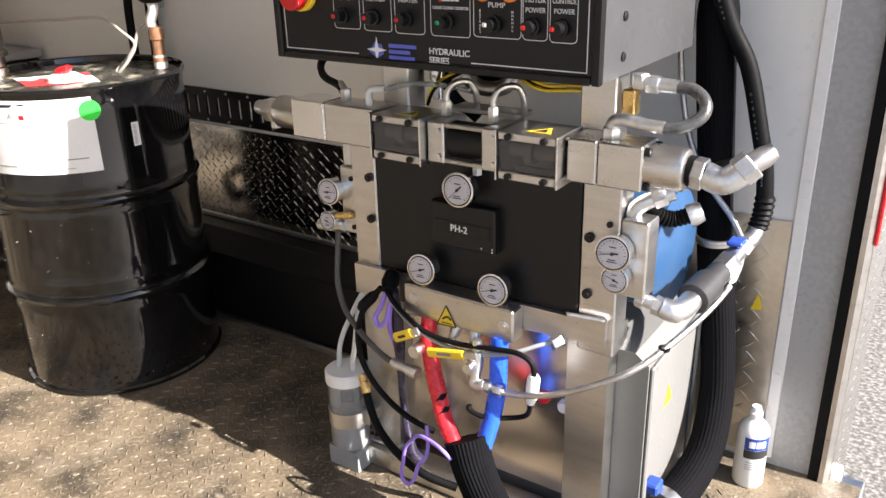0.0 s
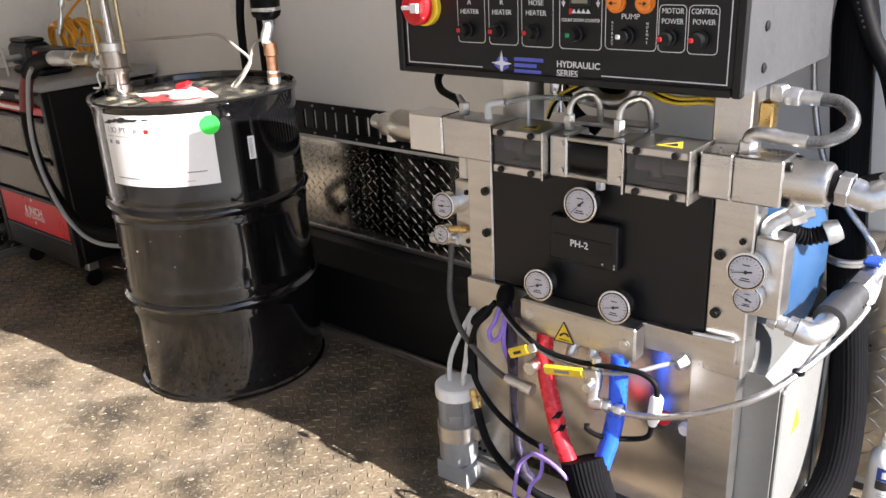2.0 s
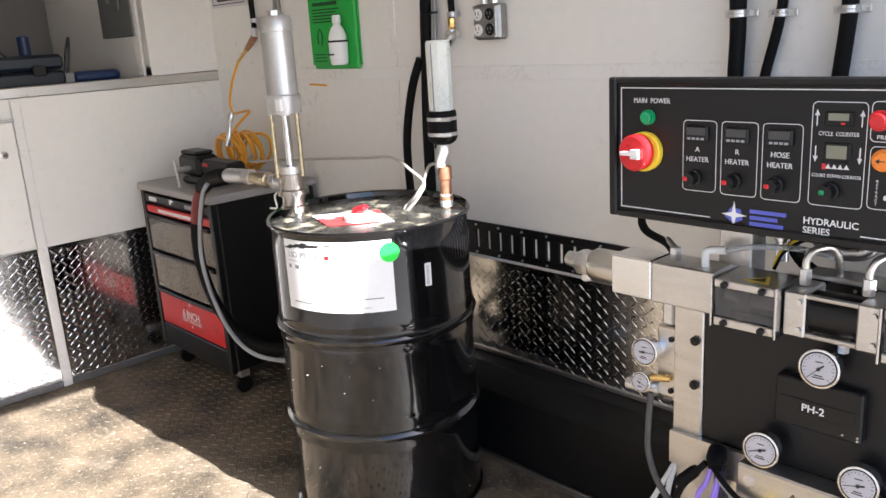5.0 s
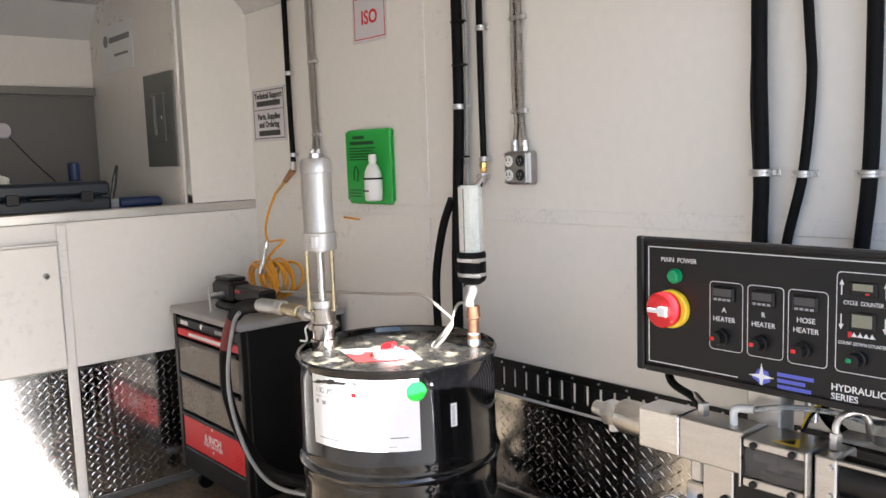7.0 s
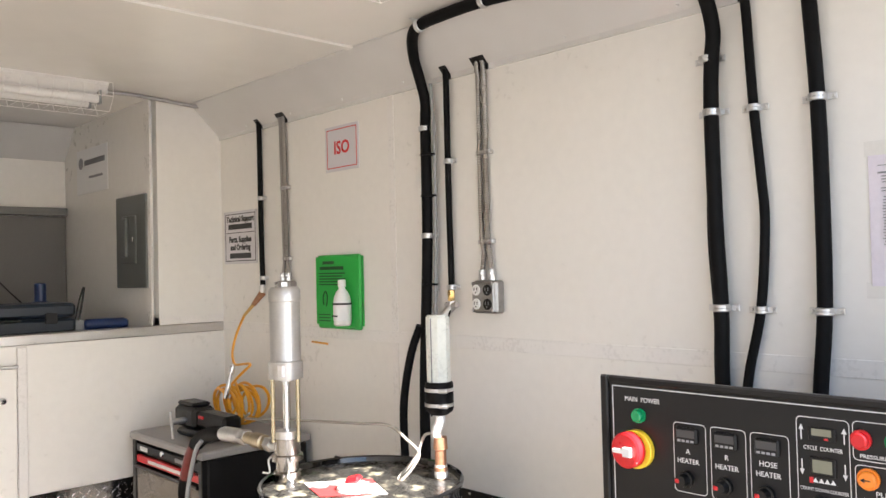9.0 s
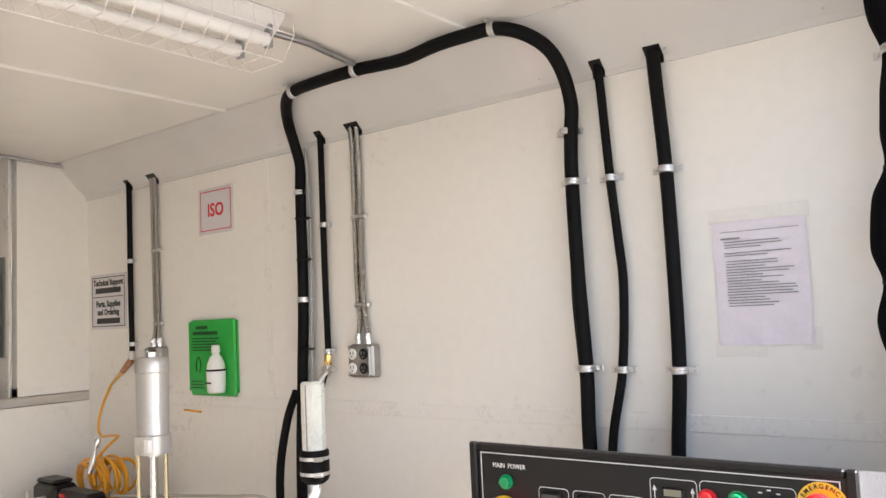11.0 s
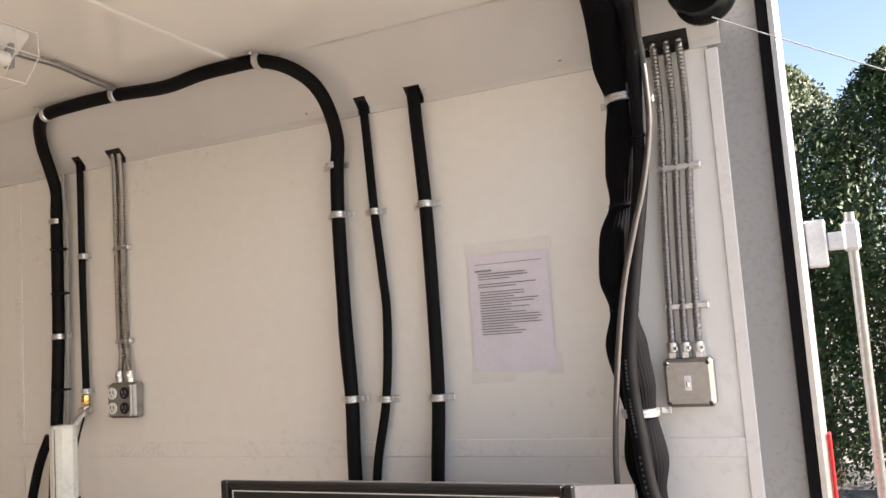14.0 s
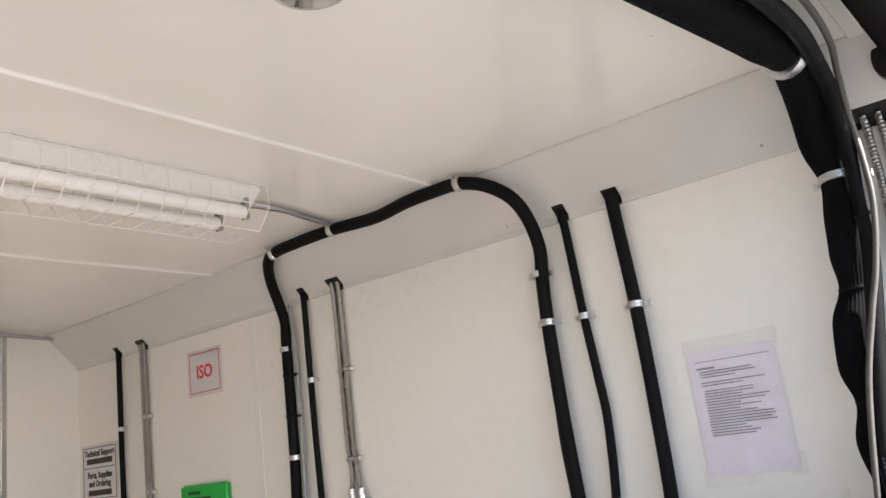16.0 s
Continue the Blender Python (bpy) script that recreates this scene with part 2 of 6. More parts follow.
def spline(pts, per=8):
    """Smooth curve through the points."""
    p = [Vector(q) for q in pts]
    p = [p[0] * 2 - p[1]] + p + [p[-1] * 2 - p[-2]]
    out = []
    for i in range(1, len(p) - 2):
        for k in range(per):
            t = k / per
            a, b, c, d = p[i - 1], p[i], p[i + 1], p[i + 2]
            out.append(0.5 * ((2 * b) + (c - a) * t + (2 * a - 5 * b + 4 * c - d) * t * t + (3 * b - a - 3 * c + d) * t ** 3))
    out.append(p[-2])
    return out


def tube(pts, r, seg=12, per=8, bm=None, ridge=0.0, pitch=0.012, flute=0.0):
    """Round hose through the points; r a number or a function of the share; ridge: rings across it, flute: ribs along it."""
    bm = bm or bmesh.new()
    line = spline(pts, per) if per else [Vector(p) for p in pts]
    if ridge:
        fine = []
        for a, b in zip(line, line[1:]):
            n = max(1, int((b - a).length / (pitch / 2)))
            fine += [a.lerp(b, k / n) for k in range(n)]
        line = fine + [line[-1]]
    n = len(line)
    up = None
    rings = []
    for i, c in enumerate(line):
        t = (line[min(i + 1, n - 1)] - line[max(i - 1, 0)]).normalized()
        if up is None:
            up = t.orthogonal().normalized()
        up = (up - t * up.dot(t)).normalized()
        side = t.cross(up)
        rad = r(i / (n - 1)) if callable(r) else r
        rad += ridge * (1 if i % 2 else -1)
        rings.append([bm.verts.new(c + (up * math.cos(2 * math.pi * k / seg) + side * math.sin(2 * math.pi * k / seg)) * (rad - flute * (k % 2))) for k in range(seg)])
    for a, b in zip(rings, rings[1:]):
        for k in range(seg):
            bm.faces.new((a[k], a[(k + 1) % seg], b[(k + 1) % seg], b[k]))
    bm.faces.new(rings[0][::-1])
    bm.faces.new(rings[-1])
    return bm


def hexnut(p0, p1, r, bm=None):
    return lathe(p0, p1, ((0, r * 0.93), (0.08, r), (0.92, r), (1, r * 0.93)), 6, bm)


def words(text, size, m, material, parent, name="lettering", bold=0.0, width=None, align="CENTER"):
    """Flat letters in the plane of m (x along the line, z outwards)."""
    cu = bpy.data.curves.new(name, "FONT")
    cu.body, cu.size, cu.align_x, cu.align_y, cu.extrude, cu.offset = text, size, align, "CENTER", 0.0003, bold
    cu.resolution_u = 3
    tmp = new("tmp_text", cu)
    bpy.context.view_layer.update()
    me = bpy.data.meshes.new_from_object(tmp.evaluated_get(bpy.context.evaluated_depsgraph_get()))
    bpy.data.objects.remove(tmp)
    bpy.data.curves.remove(cu)
    if width:
        xs = [v.co.x for v in me.vertices]
        s = width / (max(xs) - min(xs))
        me.transform(Matrix.Diagonal((s, 1, 1, 1)))
    me.transform(m)
    return link(name, me, material, parent)


def diamond_plate(name, origin, u, v, w, h, parent, pitch=0.031, material=None):
    """Tread plate: a sheet with raised lozenges leaning to and fro; u, v span it."""
    o, u, v = Vector(origin), Vector(u).normalized(), Vector(v).normalized()
    n = u.cross(v)
    verts, faces = [], []
    def quad(*ps):
        i = len(verts)
        verts.extend(ps)
        faces.append(tuple(range(i, i + len(ps))))
    quad(o, o + u * w, o + u * w + v * h, o + v * h)
    nu, nv = int(w / pitch), int(h / (pitch * 0.62))
    for i in range(nu):
        for j in range(nv):
            c = o + u * ((i + 0.5 + 0.25 * (j % 2)) * pitch) + v * ((j + 0.5) * pitch * 0.62)
            s = 1 if (i + j) % 2 else -1
            a = (u * 0.74 + v * 0.67 * s).normalized()
            b = n.cross(a)
            L, W, T = pitch * 0.43, pitch * 0.085, 0.0013
            k = len(verts)
            verts.extend((c - a * L, c - b * W, c + a * L, c + b * W, c - a * L * 0.55 + n * T, c + a * L * 0.55 + n * T))
            faces.extend(((k, k + 1, k + 5, k + 4), (k + 1, k + 2, k + 5), (k + 2, k + 3, k + 4, k + 5), (k + 3, k, k + 4)))
    me = bpy.data.meshes.new(name)
    me.from_pydata([tuple(p) for p in verts], [], faces)
    return link(name, me, material or DIAMOND, parent)


def structure(name, bm, material, label, category, smooth=False):
    return tagged(part(name, bm, material, smooth=smooth), label, category, kind="structure")


# ---- structure ----
X_END, X_PART, Y_FAR, Z_CEIL, Z_COVE = 1.11, -2.38, -2.45, 2.265, 2.12
X_BACK = -3.46

floor = structure("floor", box((X_PART, Y_FAR, -0.06), (1.33, 0.02, 0), 0), FLOOR, "black coated trailer floor strewn with pale foam crumbs", "floor")


def floor_lozenges():
    """Low raised tread marks in the floor."""
    rnd = random.Random(4)
    verts, faces = [], []
    pitch = 0.031
    for i in range(int(3.6 / pitch)):
        for j in range(int(1.9 / pitch)):
            c = Vector((X_PART + 0.03 + i * pitch + (j % 2) * pitch / 2, -0.17 - j * pitch, 0.0))
            s = 1 if (i + j) % 2 else -1
            a = Vector((0.7, 0.7 * s, 0))
            b = Vector((-a.y, a.x, 0))
            L, W, T = 0.0125, 0.0040, 0.0020 + rnd.random() * 0.0012
            k = len(verts)
            verts.extend((c - a * L, c - b * W, c + a * L, c + b * W, c - a * L * 0.5 + Vector((0, 0, T)), c + a * L * 0.5 + Vector((0, 0, T))))
            faces.extend(((k, k + 1, k + 5, k + 4), (k + 1, k + 2, k + 5), (k + 2, k + 3, k + 4, k + 5), (k + 3, k, k + 4)))
    me = bpy.data.meshes.new("floor_tread")
    me.from_pydata([tuple(v) for v in verts], [], faces)
    ob = link("floor_tread", me, FLOOR, floor)
    ob["kind"] = "stuff"


floor_lozenges()


def floor_crumbs():
    """Foam crumbs and debris lying about on the floor."""
    rnd = random.Random(9)
    verts, faces = [], []
    for i in range(1700):
        x, y = rnd.uniform(-2.3, 0.9), -0.2 - 1.7 * rnd.random() ** 0.9
        r = rnd.choice((0.0006, 0.0008, 0.0011, 0.0015)) * rnd.uniform(0.7, 1.3)
        k = len(verts)
        ang = rnd.random() * 6.3
        for q in range(4):
            f = rnd.uniform(0.6, 1.5)
            verts.append((x + math.cos(ang + q * 1.57) * r * f, y + math.sin(ang + q * 1.57) * r * f, 0.0003))
        verts.append((x, y, r * 0.9))
        faces.extend(((k, k + 1, k + 4), (k + 1, k + 2, k + 4), (k + 2, k + 3, k + 4), (k + 3, k, k + 4)))
    me = bpy.data.meshes.new("floor_crumbs")
    me.from_pydata(verts, [], faces)
    tagged(link("floor_crumbs", me, mat("foam_crumb", (0.38, 0.31, 0.21), 0.8, var=0.3)), "pale foam crumbs scattered over the trailer floor", "debris", kind="stuff")


floor_crumbs()

wall_side = structure("wall_side", box((X_BACK, 0, -0.06), (X_END, 0.07, 2.4), 0), WALL, "white fibreglass side wall of the trailer", "wall")
bm = box((X_PART + 0.001, -0.0035, 1.209), (X_END, 0.001, 1.250), 0.001)
box((-1.136, -0.003, 1.252), (-1.104, 0.001, 2.118), 0.001, bm)
box((-1.136, -0.003, 0.75), (-1.104, 0.001, 1.207), 0.001, bm)
structure("trim", bm, TRIM, "flat white batten over the wall panel joints", "trim")

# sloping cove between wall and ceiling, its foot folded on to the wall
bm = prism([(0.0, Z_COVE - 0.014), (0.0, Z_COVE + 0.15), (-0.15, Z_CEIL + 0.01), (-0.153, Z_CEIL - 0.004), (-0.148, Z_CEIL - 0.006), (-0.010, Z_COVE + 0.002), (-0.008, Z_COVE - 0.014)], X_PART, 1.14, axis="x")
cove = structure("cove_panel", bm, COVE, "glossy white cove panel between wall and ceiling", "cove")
for x, w in ((0.233, 0.017), (0.388, 0.022), (-0.809, 0.016), (-2.002, 0.017), (-0.651, 0.030), (-1.816, 0.030), (1.025, 0.048)):
    bm = prism([(-0.009, 2.105), (-0.0125, 2.105), (-0.0125, 2.121), (-0.036, 2.1455), (-0.034, 2.149), (-0.009, 2.124)], x - w, x + w, axis="x")
    part("hose_notch", bm, BLACK, cove, "dark notch cut for a hose")
bm = bmesh.new()
for k in range(9):
    x = -2.1 + k * 0.36
    cyl((x, -0.020, 2.138), (x, -0.026, 2.131), 0.005, 0.003, 8, bm)
part("screw", bm, ZINC, cove)

bm = box((X_BACK, Y_FAR, Z_CEIL), (1.14, -0.148, 2.4), 0)
for x in (-0.06, -1.152, 1.04):
    box((x - 0.016, Y_FAR, Z_CEIL - 0.009), (x + 0.016, -0.15, Z_CEIL + 0.002), 0.003, bm)
for x, y in ((0.42, -0.75), (0.1, -0.75), (0.42, -1.4), (-0.7, -0.8), (0.75, -0.5), (-0.4, -1.9), (0.45, -0.3)):
    cyl((x, y, Z_CEIL - 0.002), (x, y, Z_CEIL + 0.01), 0.004, 0.004, 8, bm)
structure("ceiling", bm, CEIL, "glossy white sheet ceiling with raised joint battens", "ceiling")

structure("wall_far_side", box((X_BACK, Y_FAR - 0.07, -0.06), (1.33, Y_FAR, 2.4), 0), WALL, "plain white side wall behind the camera", "wall")

# partition with its opening, column and counter
Y_OPEN = -0.315
partition = structure("wall_partition", box((X_PART - 0.05, Y_FAR, -0.06), (X_PART, 0.0, 1.205), 0), WALL, "white half-height partition wall under the counter", "wall")
structure("wall_column", prism([(Y_OPEN, 1.25), (0, 1.25), (0, Z_COVE), (-0.15, Z_CEIL), (Y_OPEN, Z_CEIL)], X_PART - 0.05, X_PART, axis="x"), WALL, "white panelled column beside the opening", "wall")
structure("counter_edge", box((X_PART - 0.06, Y_FAR, 1.206), (X_PART + 0.006, 0.0, 1.248), 0.004), ALU, "brushed aluminium edge strip along the counter", "trim")
structure("counter_deck", box((X_BACK, Y_FAR, 1.18), (X_PART - 0.06, -0.005, 1.235), 0.002), BLACK, "black deck of the raised platform behind the opening", "counter")
structure("wall_alcove_side", box((X_BACK, Y_OPEN - 0.03, 1.236), (X_PART - 0.051, Y_OPEN, Z_CEIL), 0.001), WALL, "white side wall of the raised alcove", "wall")
structure("wall_alcove_back", box((X_BACK - 0.05, Y_FAR, 1.18), (X_BACK, 0, Z_CEIL), 0), WALL, "white back wall of the alcove", "wall")
structure("alcove_board", box((X_BACK + 0.001, Y_FAR, 1.24), (X_BACK + 0.015, Y_OPEN - 0.035, 1.80), 0.002), SHADEBOARD, "grey board on the lower alcove back wall, toned down as shade", "panel")
structure("alcove_rail", box((X_BACK + 0.001, Y_FAR, 1.803), (X_BACK + 0.05, Y_OPEN - 0.035, 1.845), 0.004), CABGREY, "grey rail along the top of the alcove board", "rail")
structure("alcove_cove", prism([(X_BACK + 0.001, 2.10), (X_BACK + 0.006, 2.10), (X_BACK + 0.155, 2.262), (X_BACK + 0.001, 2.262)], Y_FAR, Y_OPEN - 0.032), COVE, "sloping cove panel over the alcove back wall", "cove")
bm = bmesh.new()
box((X_PART - 0.052, Y_OPEN - 0.036, 1.25), (X_PART + 0.004, Y_OPEN - 0.031, Z_CEIL), 0.001, bm)
box((X_PART - 0.051, Y_OPEN, 1.25), (X_PART + 0.003, -0.002, 1.285), 0.001, bm)
structure("alcove_trim", bm, TRIM, "pale edge trim of the alcove", "trim")

plate_a = diamond_plate("tread_plate", (X_PART + 0.004, -0.865, 0.03), (0, 1, 0), (0, 0, 1), 0.835, 0.575, None)
tagged(plate_a, "aluminium diamond tread plate on the partition foot", "tread plate", kind="structure")
plate_b = diamond_plate("tread_plate_low", (X_PART + 0.004, -2.405, 0.03), (0, 1, 0), (0, 0, 1), 1.5, 0.575, None)
tagged(plate_b, "sunlit aluminium diamond tread plate on the partition foot", "tread plate", kind="structure")
bm = box((X_PART, -0.905, 0.0), (X_PART + 0.012, -0.868, 1.2), 0.003)
structure("partition_strip", bm, TRIM, "white cover strip on the partition", "trim")
for y0, y1 in ((-0.865, -0.02), (Y_FAR, -0.908)):
    structure("partition_foot", box((X_PART, y0, 0.0), (X_PART + 0.014, y1, 0.028), 0.003), FOOTGREY, "dull grey strip along the partition foot", "trim")

cab = thing("wall_cabinet_door", (X_PART, -0.9, 0.61), "flat white cabinet door set in the partition", "cabinet door")
door = part("door_leaf", box((X_PART + 0.013, -1.55, 0.615), (X_PART + 0.032, -0.912, 1.12), 0.004), WALL, cab)
part("door_edge", box((X_PART + 0.013, -1.55, 1.122), (X_PART + 0.034, -0.905, 1.132), 0.002), ALU, cab)
bm = lathe((X_PART + 0.03, -0.965, 0.999), (X_PART + 0.05, -0.965, 0.999), ((0, 0.014), (0.4, 0.014), (0.5, 0.010), (1, 0.009)), 16)
part("lock", bm, CHROME, cab, "small chrome cam lock")

# lower wall: black wheel housing, tread plate, slotted track
diamond_plate("wall_tread_plate", (-2.3, -0.005, 0.30), (1, 0, 0), (0, 0, 1), 3.10, 0.325, None)
tagged(bpy.data.objects["wall_tread_plate"], "aluminium diamond tread plate along the wall foot", "tread plate", kind="structure")
diamond_plate("wall_tread_plate_low", (0.802, -0.006, 0.02), (1, 0, 0), (0, 0, 1), 0.30, 0.605, None, 0.044, DULLPLATE)
tagged(bpy.data.objects["wall_tread_plate_low"], "aluminium diamond tread plate beside the doorway", "tread plate", kind="structure")
bm = prism([(0, 0.0), (-0.150, 0.0), (-0.145, 0.235), (-0.075, 0.292), (0, 0.292)], -2.36, 0.80, axis="x")
structure("wheel_housing", bm, BLACK, "black painted wheel housing along the wall foot", "wheel housing")
bm = box((-2.36, -0.168, 0), (0.8, -0.152, 0.022), 0.003)
box((-2.36, -0.012, 0.292), (0.8, -0.001, 0.306), 0.002, bm)
structure("floor_edge_strip", bm, ALU, "scuffed aluminium edge strip", "trim")

track = thing("cargo_track", (-0.5, 0, 0.69), "black slotted steel cargo track screwed to the wall", "cargo track", kind="structure")
bm = box((-1.5, -0.010, 0.636), (0.62, -0.001, 0.660), 0.002)
box((-1.5, -0.010, 0.722), (0.62, -0.001, 0.748), 0.002, bm)
for k in range(42):
    x = -1.49 + k * 0.05
    box((x, -0.010, 0.659), (x + 0.036, -0.001, 0.723), 0.001, bm)
part("rail", bm, BLACK, track)
slot = part("slot", box((-1.452, -0.004, 0.666), (-1.443, -0.0005, 0.716), 0), WALL, track)
for k in range(1, 42):
    s2 = new("slot", slot.data)
    s2.parent, s2.matrix_parent_inverse = track, slot.matrix_parent_inverse
    s2.location = (0.05 * k, 0, 0)
bm = bmesh.new()
for k in range(22):
    for z in (0.645, 0.738):
        cyl((-1.45 + k * 0.1, -0.014, z), (-1.45 + k * 0.1, -0.009, z), 0.004, None, 8, bm)
part("screw", bm, ZINC, track)

# rear post, gasket and outer edge
structure("rear_post", prism([(X_END, 0.0), (1.217, 0.004), (1.217, 0.13), (X_END, 0.13)], -0.06, 2.4, axis="z"), JAMB, "grey painted rear door post", "post")
bm = box((X_END - 0.006, -0.006, 0.02), (X_END + 0.022, 0.0005, 2.10), 0.002)
for z in (0.25, 0.68, 1.1, 1.63, 2.03):
    cyl((X_END + 0.009, -0.010, z), (X_END + 0.009, -0.005, z), 0.005, None, 8, bm)
structure("post_trim", bm, TRIM, "white screwed trim on the rear post", "trim")
structure("door_gasket", prism([(1.218, -0.010), (1.238, -0.012), (1.240, 0.13), (1.218, 0.13)], -0.06, 2.40, axis="z"), RUBBER, "black rubber door gasket", "gasket")
structure("post_edge", prism([(1.241, -0.012), (1.252, -0.012), (1.262, 0.004), (1.262, 0.13), (1.241, 0.13)], -0.2, 2.40, axis="z"), ALU, "bright aluminium corner post edge", "post")
diamond_plate("post_tread_plate", (1.264, 0.010, -0.4), (0.6, 0.8, 0), (0, 0, 1), 0.035, 1.2, None, pitch=0.022)
tagged(bpy.data.objects["post_tread_plate"], "narrow tread plate on the outer corner", "tread plate", kind="structure")
bm = box((1.10, Y_FAR, 2.402), (1.33, 0.13, 2.48), 0.004)
structure("rear_header", bm, JAMB, "rear door header beam", "header")
structure("sill_strip", box((1.22, Y_FAR, -0.2), (1.335, 0.05, -0.001), 0.003), ALU, "aluminium door sill", "sill")

lock_rod = thing("door_lock_rod", (1.36, 0.14, 0.3), "galvanised door lock rod standing outside the post", "lock rod")
part("rod", cyl((1.356, 0.13, 0.2), (1.356, 0.13, 1.715), 0.0105), CONDUIT, lock_rod)
bm = box((1.263, 0.115, 1.60), (1.306, 0.15, 1.705), 0.004)
box((1.306, 0.12, 1.635), (1.345, 0.14, 1.675), 0.004, bm)
box((1.338, 0.112, 1.63), (1.372, 0.15, 1.695), 0.006, bm)
part("bracket", bm, ZINC, lock_rod)
part("reflector", box((1.2625, 0.002, 0.6), (1.270, 0.030, 1.255), 0.002), RED, lock_rod, "red reflective strip")

# ---- outside ----
gsize = 160
bm = bmesh.new()
bmesh.ops.create_grid(bm, x_segments=40, y_segments=40, size=gsize)
for v in bm.verts:
    v.co.z = -0.5 + (0.05 * noise.noise(v.co * 0.1) if v.co.length > 6 else 0)
structure("ground", bm, GRAVEL, "grey asphalt and gravel yard", "ground")


def conifer(x, y, height, spread, seed, foot=-0.3, clumps=22000, ragged=1.0, inner=0.55, label="tall dense green conifer in the hedge"):
    """Conifer: trunk, limbs and many small leaf clumps from the crown's foot up."""
    rnd = random.Random(seed)
    t = thing("conifer_tree", (x, y, -0.5), label, "tree", "hedge conifers")
    bm = cyl((x, y, -0.55), (x, y, foot + height * 0.95), 0.13, 0.02, 8)
    for k in range(14):
        z = foot + 0.5 + k * height / 16
        a = rnd.random() * 6.3
        cyl((x, y, z), (x + math.cos(a) * spread * 0.5 * (1 - k / 15), y + math.sin(a) * spread * 0.5 * (1 - k / 15), z + 0.3), 0.03, 0.01, 5, bm)
    part("trunk", bm, BARK, t)
    verts, faces = [], []
    for k in range(clumps):
        f = rnd.random() ** 0.8
        z = foot + f * height
        a = rnd.random() * 6.283
        wob = 1 + ragged * (0.28 * math.sin(a * 3 + z * 2.1 + seed) + 0.14 * math.sin(a * 5 - z * 3.3))
        rad = spread * (1 - f ** 2.2) ** 0.7 * wob * rnd.uniform(inner, 1.05)
        c = Vector((x + math.cos(a) * rad, y + math.sin(a) * rad, z + rnd.uniform(-0.1, 0.1)))
        for q in range(2):
            d = Vector((rnd.gauss(0, 1), rnd.gauss(0, 1), rnd.gauss(0.6, 1))).normalized() * rnd.uniform(0.04, 0.085)
            e = d.orthogonal().normalized() * rnd.uniform(0.008, 0.018)
            i = len(verts)
            verts.extend((c - e, c + d * 0.5 - e * 1.3, c + d, c + d * 0.5 + e * 1.3))
            faces.append((i, i + 1, i + 2, i + 3))
    me = bpy.data.meshes.new("crown")
    me.from_pydata([tuple(v) for v in verts], [], faces)
    link("crown", me, LEAF, t)


for i, (x, y, h, s) in enumerate(((2.2, 8.2, 4.5, 1.25), (3.4, 7.6, 4.0, 1.2), (1.2, 8.6, 4.6, 1.2))):
    conifer(x, y, h, s, i + 3)


# ---- wall services ----
def clamp(parent, p, r, axis="z", wall=(0, 1, 0)):
    """Galvanised strap round a hose with an ear and a screw on either side."""
    p, w = Vector(p), Vector(wall)
    a = {"z": Vector((0, 0, 1)), "x": Vector((1, 0, 0)), "y": Vector((0, 1, 0))}[axis]
    s = a.cross(w).normalized()
    bm = lathe(p - a * 0.009, p + a * 0.009, ((0, r + 0.001), (0.1, r + 0.0035), (0.45, r + 0.0035), (0.5, r + 0.002), (0.55, r + 0.0035), (0.9, r + 0.0035), (1, r + 0.001)), 18)
    q = Matrix((s, w, a)).transposed().to_4x4()
    off = r - 0.004
    for sg in (-1, 1):
        m = Matrix.Translation(p + s * sg * (r + 0.011) + w * off) @ q
        box((-0.011, -0.0015, -0.008), (0.011, 0.0015, 0.008), 0.0012, bm, m)
    ob = part("clamp", bm, ZINC, parent, "galvanised hose clamp")
    for sg in (-1, 1):
        c = p + s * sg * (r + 0.014) + w * (off - 0.002)
        part("screw", cyl(c, c - w * 0.004, 0.0045, 0.003, 8), ZINC, ob)


def hose(name, pts, r, material, label, category="hose", group="", seg=14, per=10, ridge=0.0, pitch=0.012, clamps=(), ties=(), pname="hose_body"):
    t = thing(name, pts[-1], label, category, group)
    part(pname, tube(pts, r, seg, per, ridge=ridge, pitch=pitch), material, t)
    for c in clamps:
        clamp(t, c, r if not callable(r) else 0.03)
    for c in ties:
        part("cable_tie", lathe(Vector(c[:3]) - Vector((0, 0, 0.003)), Vector(c[:3]) + Vector((0, 0, 0.003)), ((0, c[3]), (1, c[3])), 14), RUBBER, t)
    return t


G = "black wall hoses"
rA = 0.0185
h = hose("heated_hose", [(0.155, -0.03, 0.95), (0.155, -0.032, 1.2), (0.158, -0.032, 1.36), (0.150, -0.032, 1.6), (0.148, -0.032, 1.85), (0.153, -0.033, 1.965), (0.163, -0.040, 2.045), (0.166, -0.085, 2.125), (0.150, -0.130, 2.180), (0.098, -0.165, 2.222), (0.035, -0.195, 2.240), (-0.050, -0.205, 2.240), (-0.144, -0.212, 2.236), (-0.273, -0.205, 2.228), (-0.449, -0.208, 2.238), (-0.620, -0.204, 2.240), (-0.735, -0.197, 2.236), (-0.805, -0.165, 2.222), (-0.870, -0.105, 2.180), (-0.890, -0.060, 2.110), (-0.893, -0.036, 2.040), (-0.898, -0.034, 1.95), (-0.900, -0.034, 1.6), (-0.915, -0.034, 1.33), (-0.93, -0.036, 1.05), (-0.93, -0.04, 0.76)],
         rA, RUBBER, "thick black insulated hose strapped to wall and ceiling", "hose", G, clamps=((0.158, -0.032, 1.36), (0.148, -0.032, 1.842), (0.143, -0.033, 1.975), (-0.902, -0.034, 1.95), (-0.9, -0.034, 1.585)))
